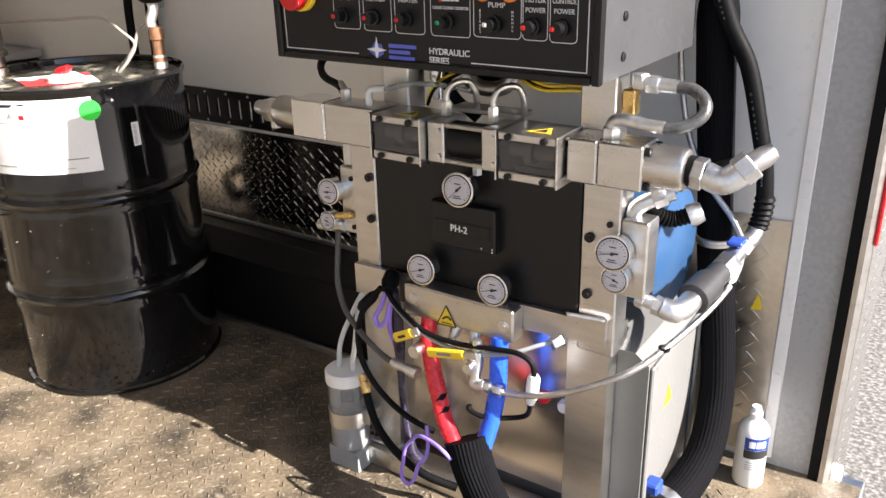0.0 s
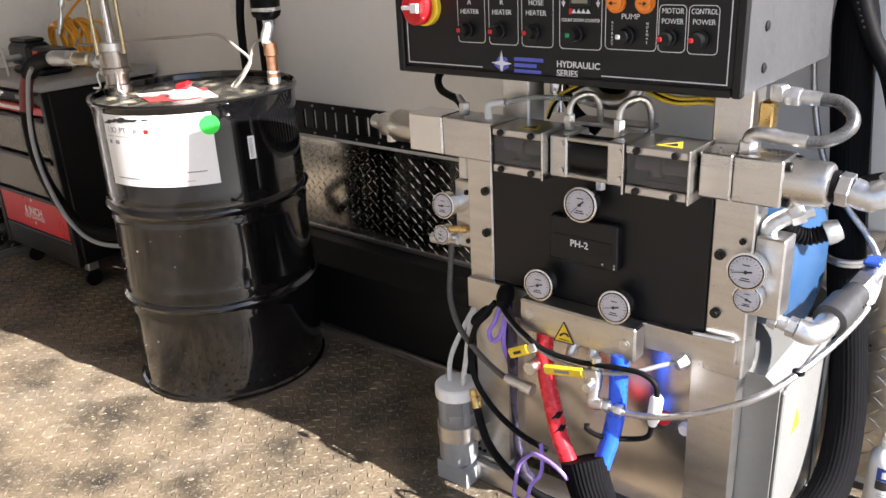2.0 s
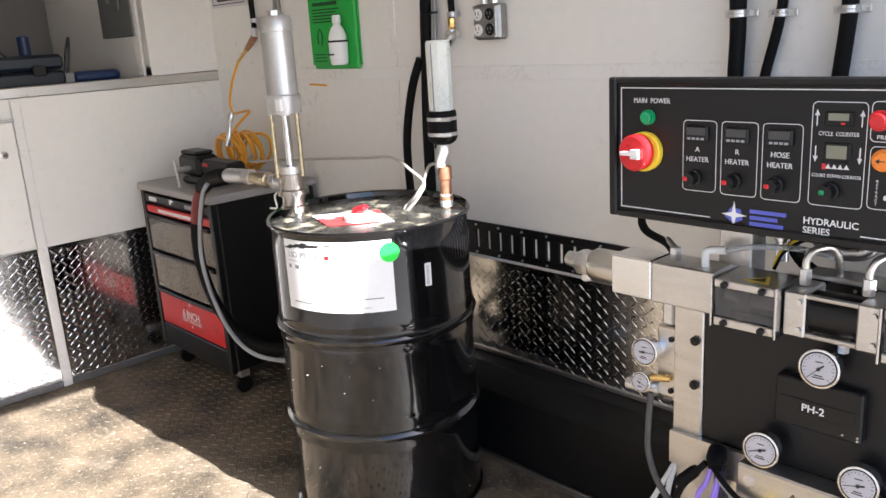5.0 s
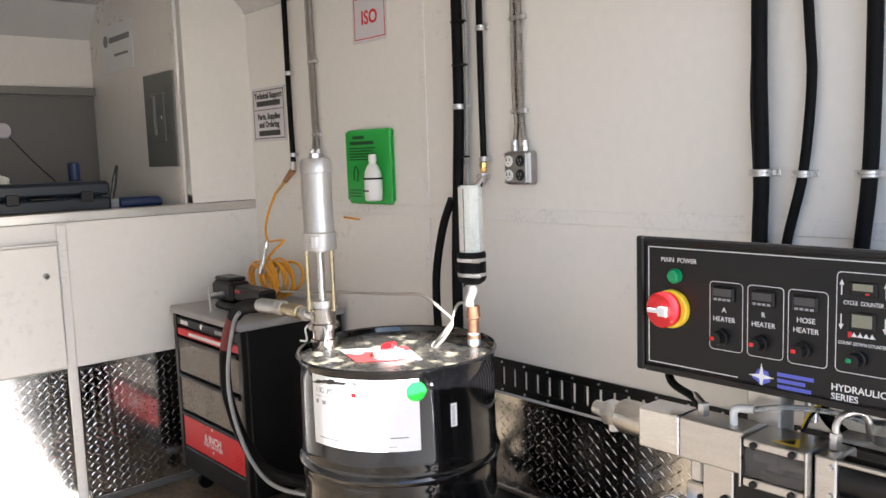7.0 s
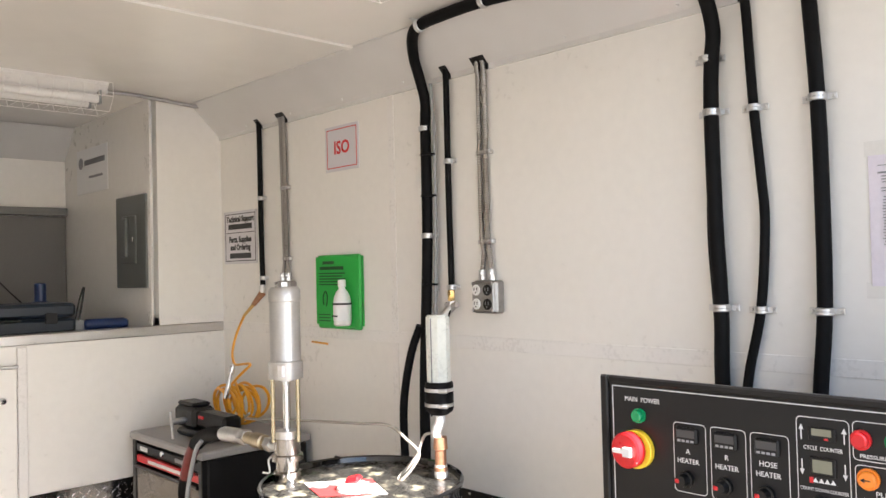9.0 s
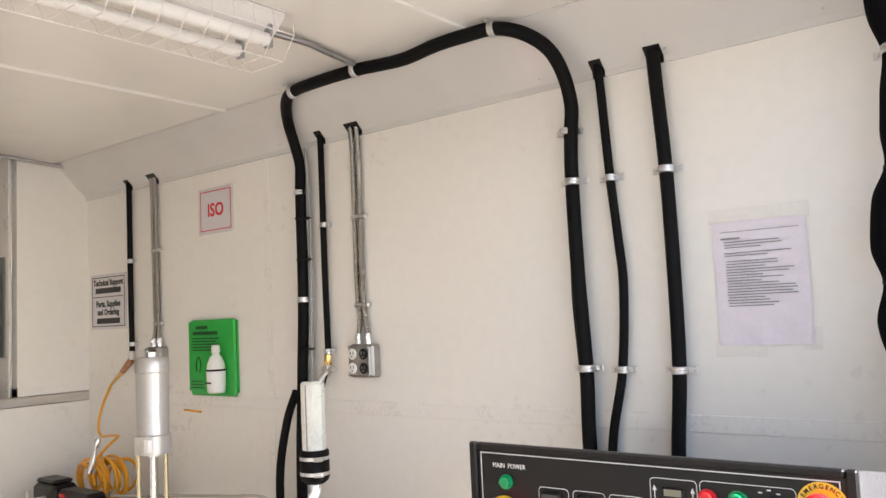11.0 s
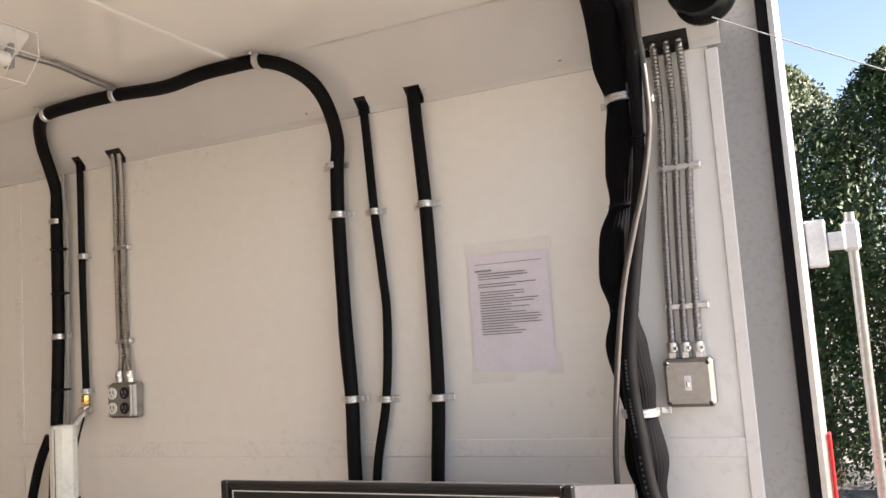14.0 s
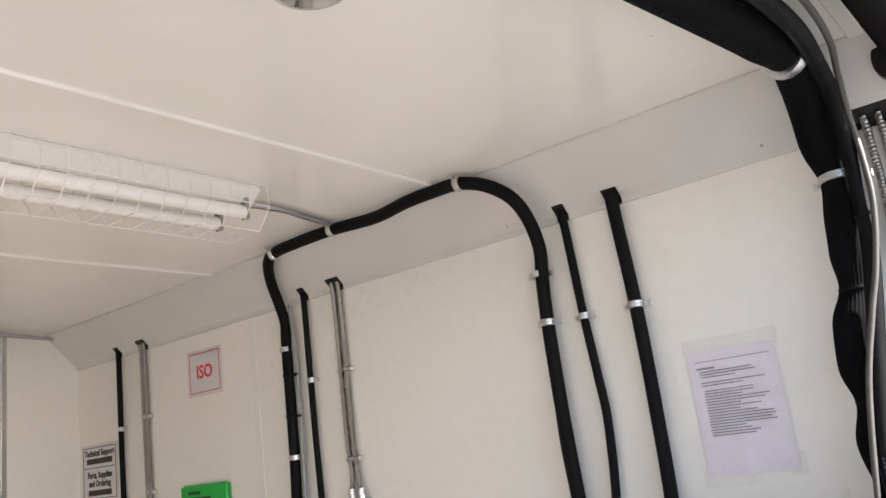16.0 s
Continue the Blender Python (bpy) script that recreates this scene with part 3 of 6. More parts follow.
for x, y, z in ((0.035, -0.195, 2.240), (-0.449, -0.208, 2.238), (-0.735, -0.197, 2.236)):
    clamp(h, (x, y, z), rA, "x", (0, 0, 1))
hose("sensor_cable", [(0.128, -0.015, 0.95), (0.135, -0.015, 1.3), (0.125, -0.016, 1.55), (0.136, -0.018, 1.8), (0.142, -0.02, 1.95)], 0.006, RUBBER, "thin black cable running beside the thick hose", "cable")
hose("sensor_cable", [(-0.872, -0.03, 2.10), (-0.868, -0.022, 1.9), (-0.872, -0.022, 1.6), (-0.880, -0.022, 1.35), (-0.89, -0.022, 1.0)], 0.006, GREYPL, "thin grey cable tied along the black hose", "cable", ties=((-0.888, -0.034, 1.72, 0.028), (-0.892, -0.034, 1.42, 0.028), (-0.888, -0.034, 1.86, 0.028)))
hose("air_hose", [(0.233, -0.019, 2.138), (0.239, -0.018, 2.06), (0.250, -0.018, 1.84), (0.262, -0.018, 1.68), (0.268, -0.018, 1.56), (0.252, -0.018, 1.36), (0.215, -0.018, 1.19), (0.195, -0.02, 1.0)], 0.0115, RUBBER, "thin black air hose bowed along the white wall", "hose", G, clamps=((0.250, -0.016, 1.840), (0.252, -0.016, 1.356)))
hose("supply_hose", [(0.388, -0.026, 2.138), (0.391, -0.025, 2.06), (0.402, -0.025, 1.84), (0.405, -0.025, 1.6), (0.402, -0.025, 1.36), (0.386, -0.025, 1.16), (0.38, -0.025, 0.95)], 0.0168, RUBBER, "black supply hose strapped upright to the wall", "hose", G, clamps=((0.402, -0.025, 1.839), (0.402, -0.025, 1.356)))
d = hose("air_drop_hose", [(-0.809, -0.019, 2.138), (-0.808, -0.018, 2.06), (-0.808, -0.018, 1.7), (-0.804, -0.018, 1.40)], 0.0105, RUBBER, "black air hose dropping to a small valve", "hose", G, clamps=((-0.806, -0.016, 1.83), (-0.804, -0.016, 1.41)))
part("coupling", hexnut((-0.803, -0.022, 1.40), (-0.803, -0.022, 1.365), 0.012), BRASS, d)
bm = hexnut((-0.803, -0.022, 1.365), (-0.803, -0.022, 1.34), 0.014)
cyl((-0.825, -0.024, 1.352), (-0.775, -0.024, 1.352), 0.010, None, 12, bm)
cyl((-0.803, -0.022, 1.345), (-0.835, -0.045, 1.30), 0.013, 0.016, 12, bm)
part("valve", bm, ZINC, d)
part("drop_cable", tube([(-0.80, -0.03, 1.34), (-0.80, -0.06, 1.25), (-0.79, -0.10, 1.1), (-0.72, -0.2, 1.02)], 0.003, 8), RUBBER, d)
hose("loop_hose", [(-0.93, -0.05, 1.28), (-0.97, -0.06, 1.18), (-1.00, -0.07, 1.02), (-0.99, -0.08, 0.85), (-0.96, -0.09, 0.70)], 0.014, RUBBER, "black hose hanging in a loop behind the drum", "hose")

a = hose("air_drop_hose", [(-2.002, -0.019, 2.138), (-2.000, -0.018, 2.06), (-1.998, -0.018, 1.7), (-1.992, -0.018, 1.42)], 0.0115, RUBBER, "black air hose ending in a brass quick coupler", "hose", G, clamps=((-1.998, -0.016, 1.80), (-1.993, -0.016, 1.45)))
part("coupling", hexnut((-1.992, -0.02, 1.42), (-1.990, -0.022, 1.385), 0.013), ZINC, a)
part("quick_coupler", cyl((-1.990, -0.022, 1.385), (-2.035, -0.04, 1.335), 0.015, 0.011), COPPER, a)
part("coupler_tail", cyl((-2.035, -0.04, 1.335), (-2.085, -0.06, 1.285), 0.008, 0.006), BRASS, a)


def conduit(pts, parent, r=0.0084):
    part("flexible_conduit", tube(pts, r, 12, 6, ridge=0.0009, pitch=0.0075), CONDUIT, parent)


def strap(parent, x0, x1, z, y=-0.019):
    bm = box((x0 - 0.012, y - 0.003, z - 0.007), (x1 + 0.026, y + 0.016, z + 0.007), 0.002)
    part("strap", bm, ZINC, parent, "galvanised conduit strap")
    part("screw", cyl((x1 + 0.019, y - 0.006, z), (x1 + 0.019, y - 0.003, z), 0.004, None, 8), ZINC, parent)


def outlet_box(x, z, tops, label, sockets=True):
    t = thing("outlet_box", (x, 0, z), label, "outlet", "metal outlet boxes")
    w = 0.052
    part("back_box", box((x - w, -0.040, z - w), (x + w, 0, z + w), 0.007), CONDUIT, t)
    part("cover", box((x - w + 0.004, -0.050, z - w + 0.004), (x + w - 0.004, -0.0405, z + w - 0.004), 0.006), CONDUIT, t)
    if sockets:
        for dx, material, lab in ((-0.026, WHITE, "white receptacle"), (0.022, BLACK, "black receptacle")):
            for dz in (-0.022, 0.022):
                bm = lathe((x + dx, -0.050, z + dz), (x + dx, -0.0535, z + dz), ((0, 0.0175), (0.7, 0.0175), (1, 0.016)), 18)
                s = part("receptacle", bm, material, t, lab)
                bm = bmesh.new()
                for sx in (-0.006, 0.006):
                    box((x + dx + sx - 0.0012, -0.0545, z + dz - 0.002), (x + dx + sx + 0.0012, -0.0530, z + dz + 0.008), 0, bm)
                cyl((x + dx, -0.0530, z + dz - 0.008), (x + dx, -0.0545, z + dz - 0.008), 0.0024, None, 8, bm)
                part("slot", bm, INK if material is WHITE else GREYPL, s)
    else:
        part("toggle_plate", box((x - 0.008, -0.0525, z - 0.016), (x + 0.006, -0.0502, z + 0.016), 0.001), PAPER, t, "small white sticker")
        part("toggle", box((x - 0.004, -0.0545, z - 0.008), (x + 0.002, -0.0526, z + 0.004), 0.001), CHROME, t)
    for sx, sz in ((-1, 1), (1, -1), (1, 1), (-1, -1)):
        bm = cyl((x + sx * (w - 0.009), -0.050, z + sz * (w - 0.009)), (x + sx * (w - 0.009), -0.053, z + sz * (w - 0.009)), 0.005, 0.003, 8)
        part("cover_screw", bm, INK if not sockets else ZINC, t)
    for xt, pts in tops:
        bm = hexnut((xt, -0.02, z + w), (xt, -0.02, z + w + 0.014), 0.013)
        cyl((xt, -0.02, z + w + 0.014), (xt, -0.02, z + w + 0.034), 0.0125, None, 14, bm)
        cyl((xt + 0.008, -0.034, z + w + 0.022), (xt + 0.012, -0.036, z + w + 0.022), 0.004, None, 8, bm)
        part("connector", bm, ZINC, t)
        conduit(pts, t)
    return t


t = outlet_box(-0.634, 1.380, [(-0.660, [(-0.660, -0.02, 1.45), (-0.655, -0.015, 1.52), (-0.664, -0.014, 1.6), (-0.664, -0.014, 1.9), (-0.662, -0.016, 2.07), (-0.664, -0.019, 2.132)]), (-0.620, [(-0.620, -0.02, 1.45), (-0.632, -0.015, 1.52), (-0.638, -0.014, 1.6), (-0.638, -0.014, 1.9), (-0.637, -0.016, 2.07), (-0.638, -0.019, 2.132)])], "galvanised outlet box with white and black receptacles")
strap(t, -0.664, -0.638, 1.84)
strap(t, -0.664, -0.638, 1.556)
t = outlet_box(-1.80, 1.385, [(-1.825, [(-1.825, -0.02, 1.45), (-1.818, -0.015, 1.52), (-1.822, -0.014, 1.6), (-1.828, -0.014, 1.9), (-1.828, -0.016, 2.07), (-1.828, -0.019, 2.132)]), (-1.785, [(-1.785, -0.02, 1.45), (-1.795, -0.015, 1.52), (-1.800, -0.014, 1.6), (-1.804, -0.014, 1.9), (-1.804, -0.016, 2.07), (-1.804, -0.019, 2.132)])], "galvanised outlet box behind the transfer pump")
strap(t, -1.826, -1.803, 1.83)
strap(t, -1.821, -1.799, 1.53)
tops = []
for xb, xt in ((0.975, 0.997), (1.003, 1.026), (1.031, 1.054)):
    tops.append((xb, [(xb, -0.02, 1.45), (xb + 0.002, -0.016, 1.55), (xb + 0.010, -0.014, 1.75), (xt, -0.014, 1.95), (xt, -0.018, 2.08), (xt - 0.002, -0.019, 2.132)]))
t = outlet_box(1.006, 1.371, tops, "square galvanised junction box with a blank cover", False)
strap(t, 0.978, 1.034, 1.535)
strap(t, 0.990, 1.046, 1.843)


def sign(name, x0, x1, z0, z1, label, border, lines, material=SIGNBOARD):
    """Flat printed sign on the wall; lines: (text or bar width, size, height, ink)."""
    t = thing(name, ((x0 + x1) / 2, 0, z0), label, "sign")
    part("sign_board", box((x0, -0.004, z0), (x1, -0.0002, z1), 0.001), material, t)
    if border:
        bm, i = bmesh.new(), 0.012
        for a, b in (((x0 + i, z0 + i), (x1 - i, z0 + i + 0.0035)), ((x0 + i, z1 - i - 0.0035), (x1 - i, z1 - i)), ((x0 + i, z0 + i), (x0 + i + 0.0035, z1 - i)), ((x1 - i - 0.0035, z0 + i), (x1 - i, z1 - i))):
            box((a[0], -0.0048, a[1]), (b[0], -0.0041, b[1]), 0, bm)
        part("border", bm, border, t)
    cx = (x0 + x1) / 2
    for text, size, z, ink, width in lines:
        if text:
            words(text, size, Matrix.Translation((cx, -0.0043, z)) @ pose(0, 0, 0, 90), ink, t, bold=0.0018, width=width)
        else:
            part("printed_bar", box((cx - width / 2, -0.0048, z - size / 2), (cx + width / 2, -0.0041, z + size / 2), 0), ink, t)
    for x, z in ((x0 + 0.006, z0 + 0.006), (x1 - 0.006, z0 + 0.006), (x0 + 0.006, z1 - 0.006), (x1 - 0.006, z1 - 0.006)):
        part("pin", cyl((x, -0.004, z), (x, -0.007, z), 0.003, None, 8), ZINC, t)
    return t


sign("iso_sign", -1.524, -1.308, 1.864, 2.042, "white sign with red capital letters and red border", RED, [("ISO", 0.070, 1.953, RED, 0.098)])
sign("support_sign", -2.352, -2.058, 1.517, 1.760, "white sign with black printed lines and a black border", INK,
     [("Technical Support", 0.036, 1.722, INK, 0.245), ("", 0.024, 1.688, INK, 0.21), ("", 0.003, 1.660, INK, 0.25), ("Parts, Supplies", 0.036, 1.628, INK, 0.20), ("and Ordering", 0.036, 1.592, INK, 0.18), ("", 0.024, 1.554, INK, 0.19)])

sheet = thing("notice_sheet", (0.6, 0, 1.41), "creased printed notice in a clear taped sleeve", "notice")
bm = bmesh.new()
nx, nz = 14, 16
grid = [[bm.verts.new((0.496 + 0.208 * i / nx, -0.003 - 0.004 * abs(math.sin(i * 1.9 + 0.2 * math.sin(j * 0.6))) * (0.4 + 0.6 * (i in (6, 7))) - 0.001 * math.sin(j * 1.3 + i), 1.412 + 0.284 * j / nz)) for i in range(nx + 1)] for j in range(nz + 1)]
for j in range(nz):
    for i in range(nx):
        bm.faces.new((grid[j][i], grid[j][i + 1], grid[j + 1][i + 1], grid[j + 1][i]))
part("page", bm, LILAC, sheet)
rnd = random.Random(3)
def notice_line(x0, x1, z, h):
    part("printed_line", box((x0, -0.0082, z), (x1, -0.0078, z + h), 0), GREYINK, sheet)


notice_line(0.516, 0.69, 1.672, 0.0015)
notice_line(0.516, 0.560, 1.655, 0.004)
for k in range(24):
    if k not in (3, 6):
        notice_line(0.522 + rnd.random() * 0.004, 0.60 + rnd.random() * 0.085, 1.648 - k * 0.0064, 0.0022)
tape = mat("clear_tape", (0.80, 0.78, 0.74), 0.15, var=0.05, scale=20)
for x0, x1, z0, z1 in ((0.488, 0.712, 1.695, 1.728), (0.484, 0.60, 1.385, 1.42), (0.68, 0.718, 1.40, 1.45)):
    part("tape", box((x0, -0.0016, z0), (x1, -0.0006, z1), 0), tape, sheet)

eye = thing("eyewash_board", (-1.45, 0, 1.24), "green plastic eyewash station board with a saline bottle", "eyewash station")
bm = box((-1.606, -0.006, 1.262), (-1.296, -0.0004, 1.530), 0.004)
box((-1.575, -0.02, 1.248), (-1.298, -0.0065, 1.536), 0.006, bm)
part("board", bm, GREEN, eye)
DARKGREEN = mat("dark_green_ink", (0.01, 0.06, 0.015), 0.5, bump=0)
for x0, x1, z, h in [(-1.535, -1.46, 1.50, 0.012), (-1.555, -1.40, 1.478, 0.013)] + [(-1.56, -1.39 - 0.02 * (k % 2), 1.462 - k * 0.011, 0.005) for k in range(5)] + [(-1.565, -1.49, 1.30 - k * 0.012, 0.004) for k in range(3)]:
    part("printed_line", box((x0, -0.0215, z), (x1, -0.0203, z + h), 0), DARKGREEN, eye)
for cx in (-1.52, -1.44):
    part("pictogram", tube([(cx - 0.012, -0.0215, 1.34), (cx - 0.015, -0.0215, 1.37), (cx, -0.0215, 1.395), (cx + 0.014, -0.0215, 1.37), (cx + 0.006, -0.0215, 1.335)], 0.0022, 6, 4), DARKGREEN, eye)
bt = part("bottle", lathe((-1.368, -0.052, 1.265), (-1.368, -0.052, 1.44), ((0, 0.028), (0.03, 0.033), (0.5, 0.034), (0.62, 0.031), (0.74, 0.022), (0.80, 0.013), (0.84, 0.013), (0.85, 0.016), (0.98, 0.015), (1, 0.012)), 24), WHITE, eye, "white saline bottle")
part("label", lathe((-1.368, -0.052, 1.285), (-1.368, -0.052, 1.35), ((0, 0.0344), (1, 0.0350)), 24, caps=False), PAPER, bt)
part("label_bar", box((-1.385, -0.0885, 1.30), (-1.353, -0.0860, 1.306), 0), INK, bt)
part("strap", lathe((-1.368, -0.052, 1.345), (-1.368, -0.052, 1.352), ((0, 0.0362), (1, 0.0362)), 24), RUBBER, eye)

# ---- heavy hose bundle beside the doorway ----
BUNDLE = [(0.78, -1.30, 2.205, 0.046), (0.85, -0.95, 2.205, 0.046), (0.893, -0.68, 2.205, 0.046), (0.925, -0.46, 2.203, 0.045), (0.938, -0.33, 2.200, 0.038), (0.930, -0.21, 2.188, 0.044), (0.915, -0.135, 2.140, 0.038),
          (0.918, -0.095, 2.075, 0.044), (0.932, -0.085, 1.995, 0.038), (0.925, -0.08, 1.91, 0.042), (0.918, -0.08, 1.84, 0.041), (0.910, -0.078, 1.764, 0.031), (0.893, -0.078, 1.69, 0.043), (0.886, -0.078, 1.61, 0.044), (0.888, -0.078, 1.536, 0.029),
          (0.888, -0.078, 1.455, 0.045), (0.899, -0.078, 1.385, 0.042), (0.905, -0.078, 1.315, 0.034), (0.909, -0.078, 1.22, 0.046), (0.914, -0.078, 1.14, 0.031), (0.921, -0.08, 1.05, 0.042), (0.927, -0.08, 0.95, 0.040), (0.942, -0.08, 0.80, 0.038),
          (0.955, -0.08, 0.66, 0.037), (0.970, -0.085, 0.53, 0.039), (0.995, -0.09, 0.36, 0.038), (1.012, -0.11, 0.22, 0.039), (1.018, -0.17, 0.115, 0.040), (1.008, -0.26, 0.065, 0.040), (0.99, -0.37, 0.055, 0.040), (0.965, -0.50, 0.055, 0.040)]


def bundle_r(f):
    """Sleeve thickness, pinched where it is tied."""
    u = f * (len(BUNDLE) - 1)
    i = min(int(u), len(BUNDLE) - 2)
    w = (1 - math.cos((u - i) * math.pi)) / 2
    return BUNDLE[i][3] * (1 - w) + BUNDLE[i + 1][3] * w


bundle = thing("hose_bundle", (0.95, -0.3, 0.0), "thick black sleeved hose bundle hanging from the ceiling", "hose bundle")
bpts = [p[:3] for p in BUNDLE]
part("sleeve", tube(bpts, bundle_r, 64, 14, flute=0.0012), BRAID, bundle)
for p in ((0.932, -0.085, 1.998), (0.905, -0.078, 1.315), (0.963, -0.083, 0.585)):
    clamp(bundle, p, 0.0375)
part("ceiling_clamp", lathe((0.934, -0.35, 2.2), (0.940, -0.325, 2.2), ((0, 0.046), (0.2, 0.049), (0.8, 0.049), (1, 0.046)), 20), ZINC, bundle)
bm = lathe((0.997, -0.355, 0.06), (0.990, -0.385, 0.06), ((0, 0.052), (0.5, 0.055), (1, 0.052)), 20)
part("floor_clamp", bm, ZINC, bundle)
part("blue_tie", box((0.955, -0.40, 0.11), (0.985, -0.36, 0.135), 0.004), BLUE, bundle)
second = [(0.90, -1.25, 2.19), (0.95, -0.90, 2.19), (0.982, -0.64, 2.188), (0.992, -0.46, 2.182), (0.982, -0.30, 2.172), (0.974, -0.19, 2.150), (0.972, -0.145, 2.09), (0.970, -0.130, 1.95), (0.966, -0.130, 1.85), (0.948, -0.130, 1.73), (0.930, -0.130, 1.63), (0.910, -0.130, 1.51), (0.901, -0.132, 1.43), (0.902, -0.132, 1.35), (0.909, -0.132, 1.275), (0.921, -0.130, 1.16), (0.955, -0.118, 1.05), (0.997, -0.10, 0.963), (1.033, -0.10, 0.838), (1.051, -0.10, 0.765), (1.059, -0.10, 0.70)]
rubber = hose("rubber_hose", second, 0.0172, RUBBER, "black rubber hose with faint grey lettering lines", "hose", per=10, ties=((0.968, -0.13, 1.9, 0.0195), (0.890, -0.080, 1.536, 0.0325), (0.911, -0.080, 1.764, 0.0345)))
print_pts = spline(second, 10)
rnd = random.Random(17)
for i0, i1 in ((120, 128), (130, 141), (144, 153), (155, 160), (174, 182), (185, 196)):
    for i in range(i0, i1):
        c = print_pts[i] + Vector((-0.003, -0.0170, 0))
        part("printed_mark", box((c.x - 0.0016, c.y - 0.0006, c.z - 0.0028), (c.x + 0.0022, c.y + 0.0003, c.z + rnd.uniform(0.0, 0.0026)), 0), HOSEPRINT, rubber)
hose("grey_cable", [(0.97, -1.2, 2.20), (1.010, -0.85, 2.20), (1.028, -0.55, 2.195), (1.022, -0.36, 2.185), (1.000, -0.22, 2.170), (0.990, -0.150, 2.10), (0.994, -0.148, 2.014), (0.992, -0.148, 1.913), (0.970, -0.150, 1.796), (0.944, -0.152, 1.709), (0.911, -0.152, 1.592), (0.889, -0.152, 1.474), (0.872, -0.148, 1.356), (0.860, -0.145, 1.25), (0.856, -0.14, 1.18), (0.855, -0.115, 1.08)], 0.0062, DARKCABLE, "grey cable lying over the hose bundle", "cable")

spring = thing("door_spring_roller", (1.12, -0.1, 2.2), "black cable drum and coil spring under the ceiling", "door spring")
part("cable_drum", lathe((1.125, -0.055, 2.195), (1.115, -0.13, 2.205), ((0, 0.052), (0.08, 0.066), (0.2, 0.067), (0.25, 0.056), (0.8, 0.056), (0.85, 0.068), (1, 0.066)), 28), BLACK, spring)
part("coil_spring", tube([(1.115, -0.13, 2.205), (1.105, -0.5, 2.215), (1.09, -1.0, 2.215), (1.08, -1.6, 2.215)], 0.034, 18, 4, ridge=0.004, pitch=0.016), RUBBER, spring)
part("bracket", box((1.07, -0.16, 2.22), (1.20, -0.145, 2.264), 0.003), BLACK, spring)
part("lift_cable", tube([(1.135, -0.10, 2.135), (1.6, -0.02, 1.89), (3.1, 0.2, 1.1)], 0.0014, 8, 2), GREYPL, spring, "thin pale lift cable")

# ---- ceiling lights ----
def light_fixture(x, y0, y1, label):
    t = thing("ceiling_light", (x, y0, Z_CEIL), label, "ceiling light", "caged fluorescent fixtures")
    z = Z_CEIL
    bm = prism([(x - 0.085, z - 0.001), (x - 0.085, z - 0.012), (x - 0.045, z - 0.045), (x + 0.045, z - 0.045), (x + 0.085, z - 0.012), (x + 0.085, z - 0.001)], y1, y0)
    part("housing", bm, TRIM, t, smooth=False)
    for s in (-1, 1):
        tb = part("tube", cyl((x + s * 0.055, y0 - 0.035, z - 0.068), (x + s * 0.055, y1 + 0.035, z - 0.068), 0.0165), TUBELIGHT, t, "unlit fluorescent tube")
        for y in (y0 - 0.028, y1 + 0.028):
            part("socket", box((x + s * 0.055 - 0.012, y - 0.006, z - 0.088), (x + s * 0.055 + 0.012, y + 0.006, z - 0.03), 0.002), GREYPL, t)
    bm = bmesh.new()
    prof = [(-0.10, -0.004), (-0.105, -0.06), (-0.06, -0.115), (0.06, -0.115), (0.105, -0.06), (0.10, -0.004)]
    for dx, dz in prof:
        tube([(x + dx, y0 + 0.01, z + dz), (x + dx, y1 - 0.01, z + dz)], 0.0016, 5, 0, bm)
    n = int((y0 - y1) / 0.055)
    for k in range(n + 1):
        y = y0 + 0.01 - (y0 - y1 + 0.02) * k / n
        tube([(x + dx, y, z + dz) for dx, dz in prof], 0.0014, 5, 0, bm)
    part("wire_cage", bm, TRIM, t, "white wire guard")
    part("ballast_clip", box((x + 0.02, y0 - 0.10, z - 0.052), (x + 0.05, y0 - 0.06, z - 0.044), 0.002), ZINC, t)
    bm = cyl((x, y0, z - 0.022), (x, y0 + 0.025, z - 0.022), 0.011, None, 12)
    part("connector", bm, ZINC, t)
    return t


t = light_fixture(-0.385, -0.60, -1.80, "white caged twin fluorescent fixture, switched off")
conduit([(-0.385, -0.575, 2.243), (-0.40, -0.44, 2.252), (-0.42, -0.34, 2.252), (-0.44, -0.22, 2.252)], t, 0.008)
t = light_fixture(-2.27, -0.60, -1.80, "white caged twin fluorescent fixture near the alcove")
conduit([(-2.27, -0.575, 2.243), (-2.30, -0.45, 2.252), (-2.33, -0.30, 2.252), (-2.345, -0.13, 2.245)], t, 0.008)
dome = thing("dome_light", (0.31, -0.98, Z_CEIL), "small chrome round ceiling light", "ceiling light")
part("rim", lathe((0.485, -1.135, Z_CEIL), (0.485, -1.135, Z_CEIL - 0.03), ((0, 0.075), (0.3, 0.075), (0.8, 0.06), (1, 0.045)), 28), CHROME, dome)

# ---- alcove things ----
brk = thing("breaker_panel", (-2.5, Y_OPEN - 0.03, 1.42), "grey metal breaker panel with a small latched door", "breaker panel")
yb = Y_OPEN - 0.030
part("panel_cover", box((-2.735, yb - 0.016, 1.418), (-2.405, yb - 0.001, 1.842), 0.003), BRAKEGREY, brk)
part("panel_door", box((-2.66, yb - 0.024, 1.53), (-2.50, yb - 0.0165, 1.75), 0.003), BRAKEGREY, brk)
part("breaker_handle", box((-2.62, yb - 0.04, 1.56), (-2.575, yb - 0.0245, 1.74), 0.004), BRAKEGREY, brk)
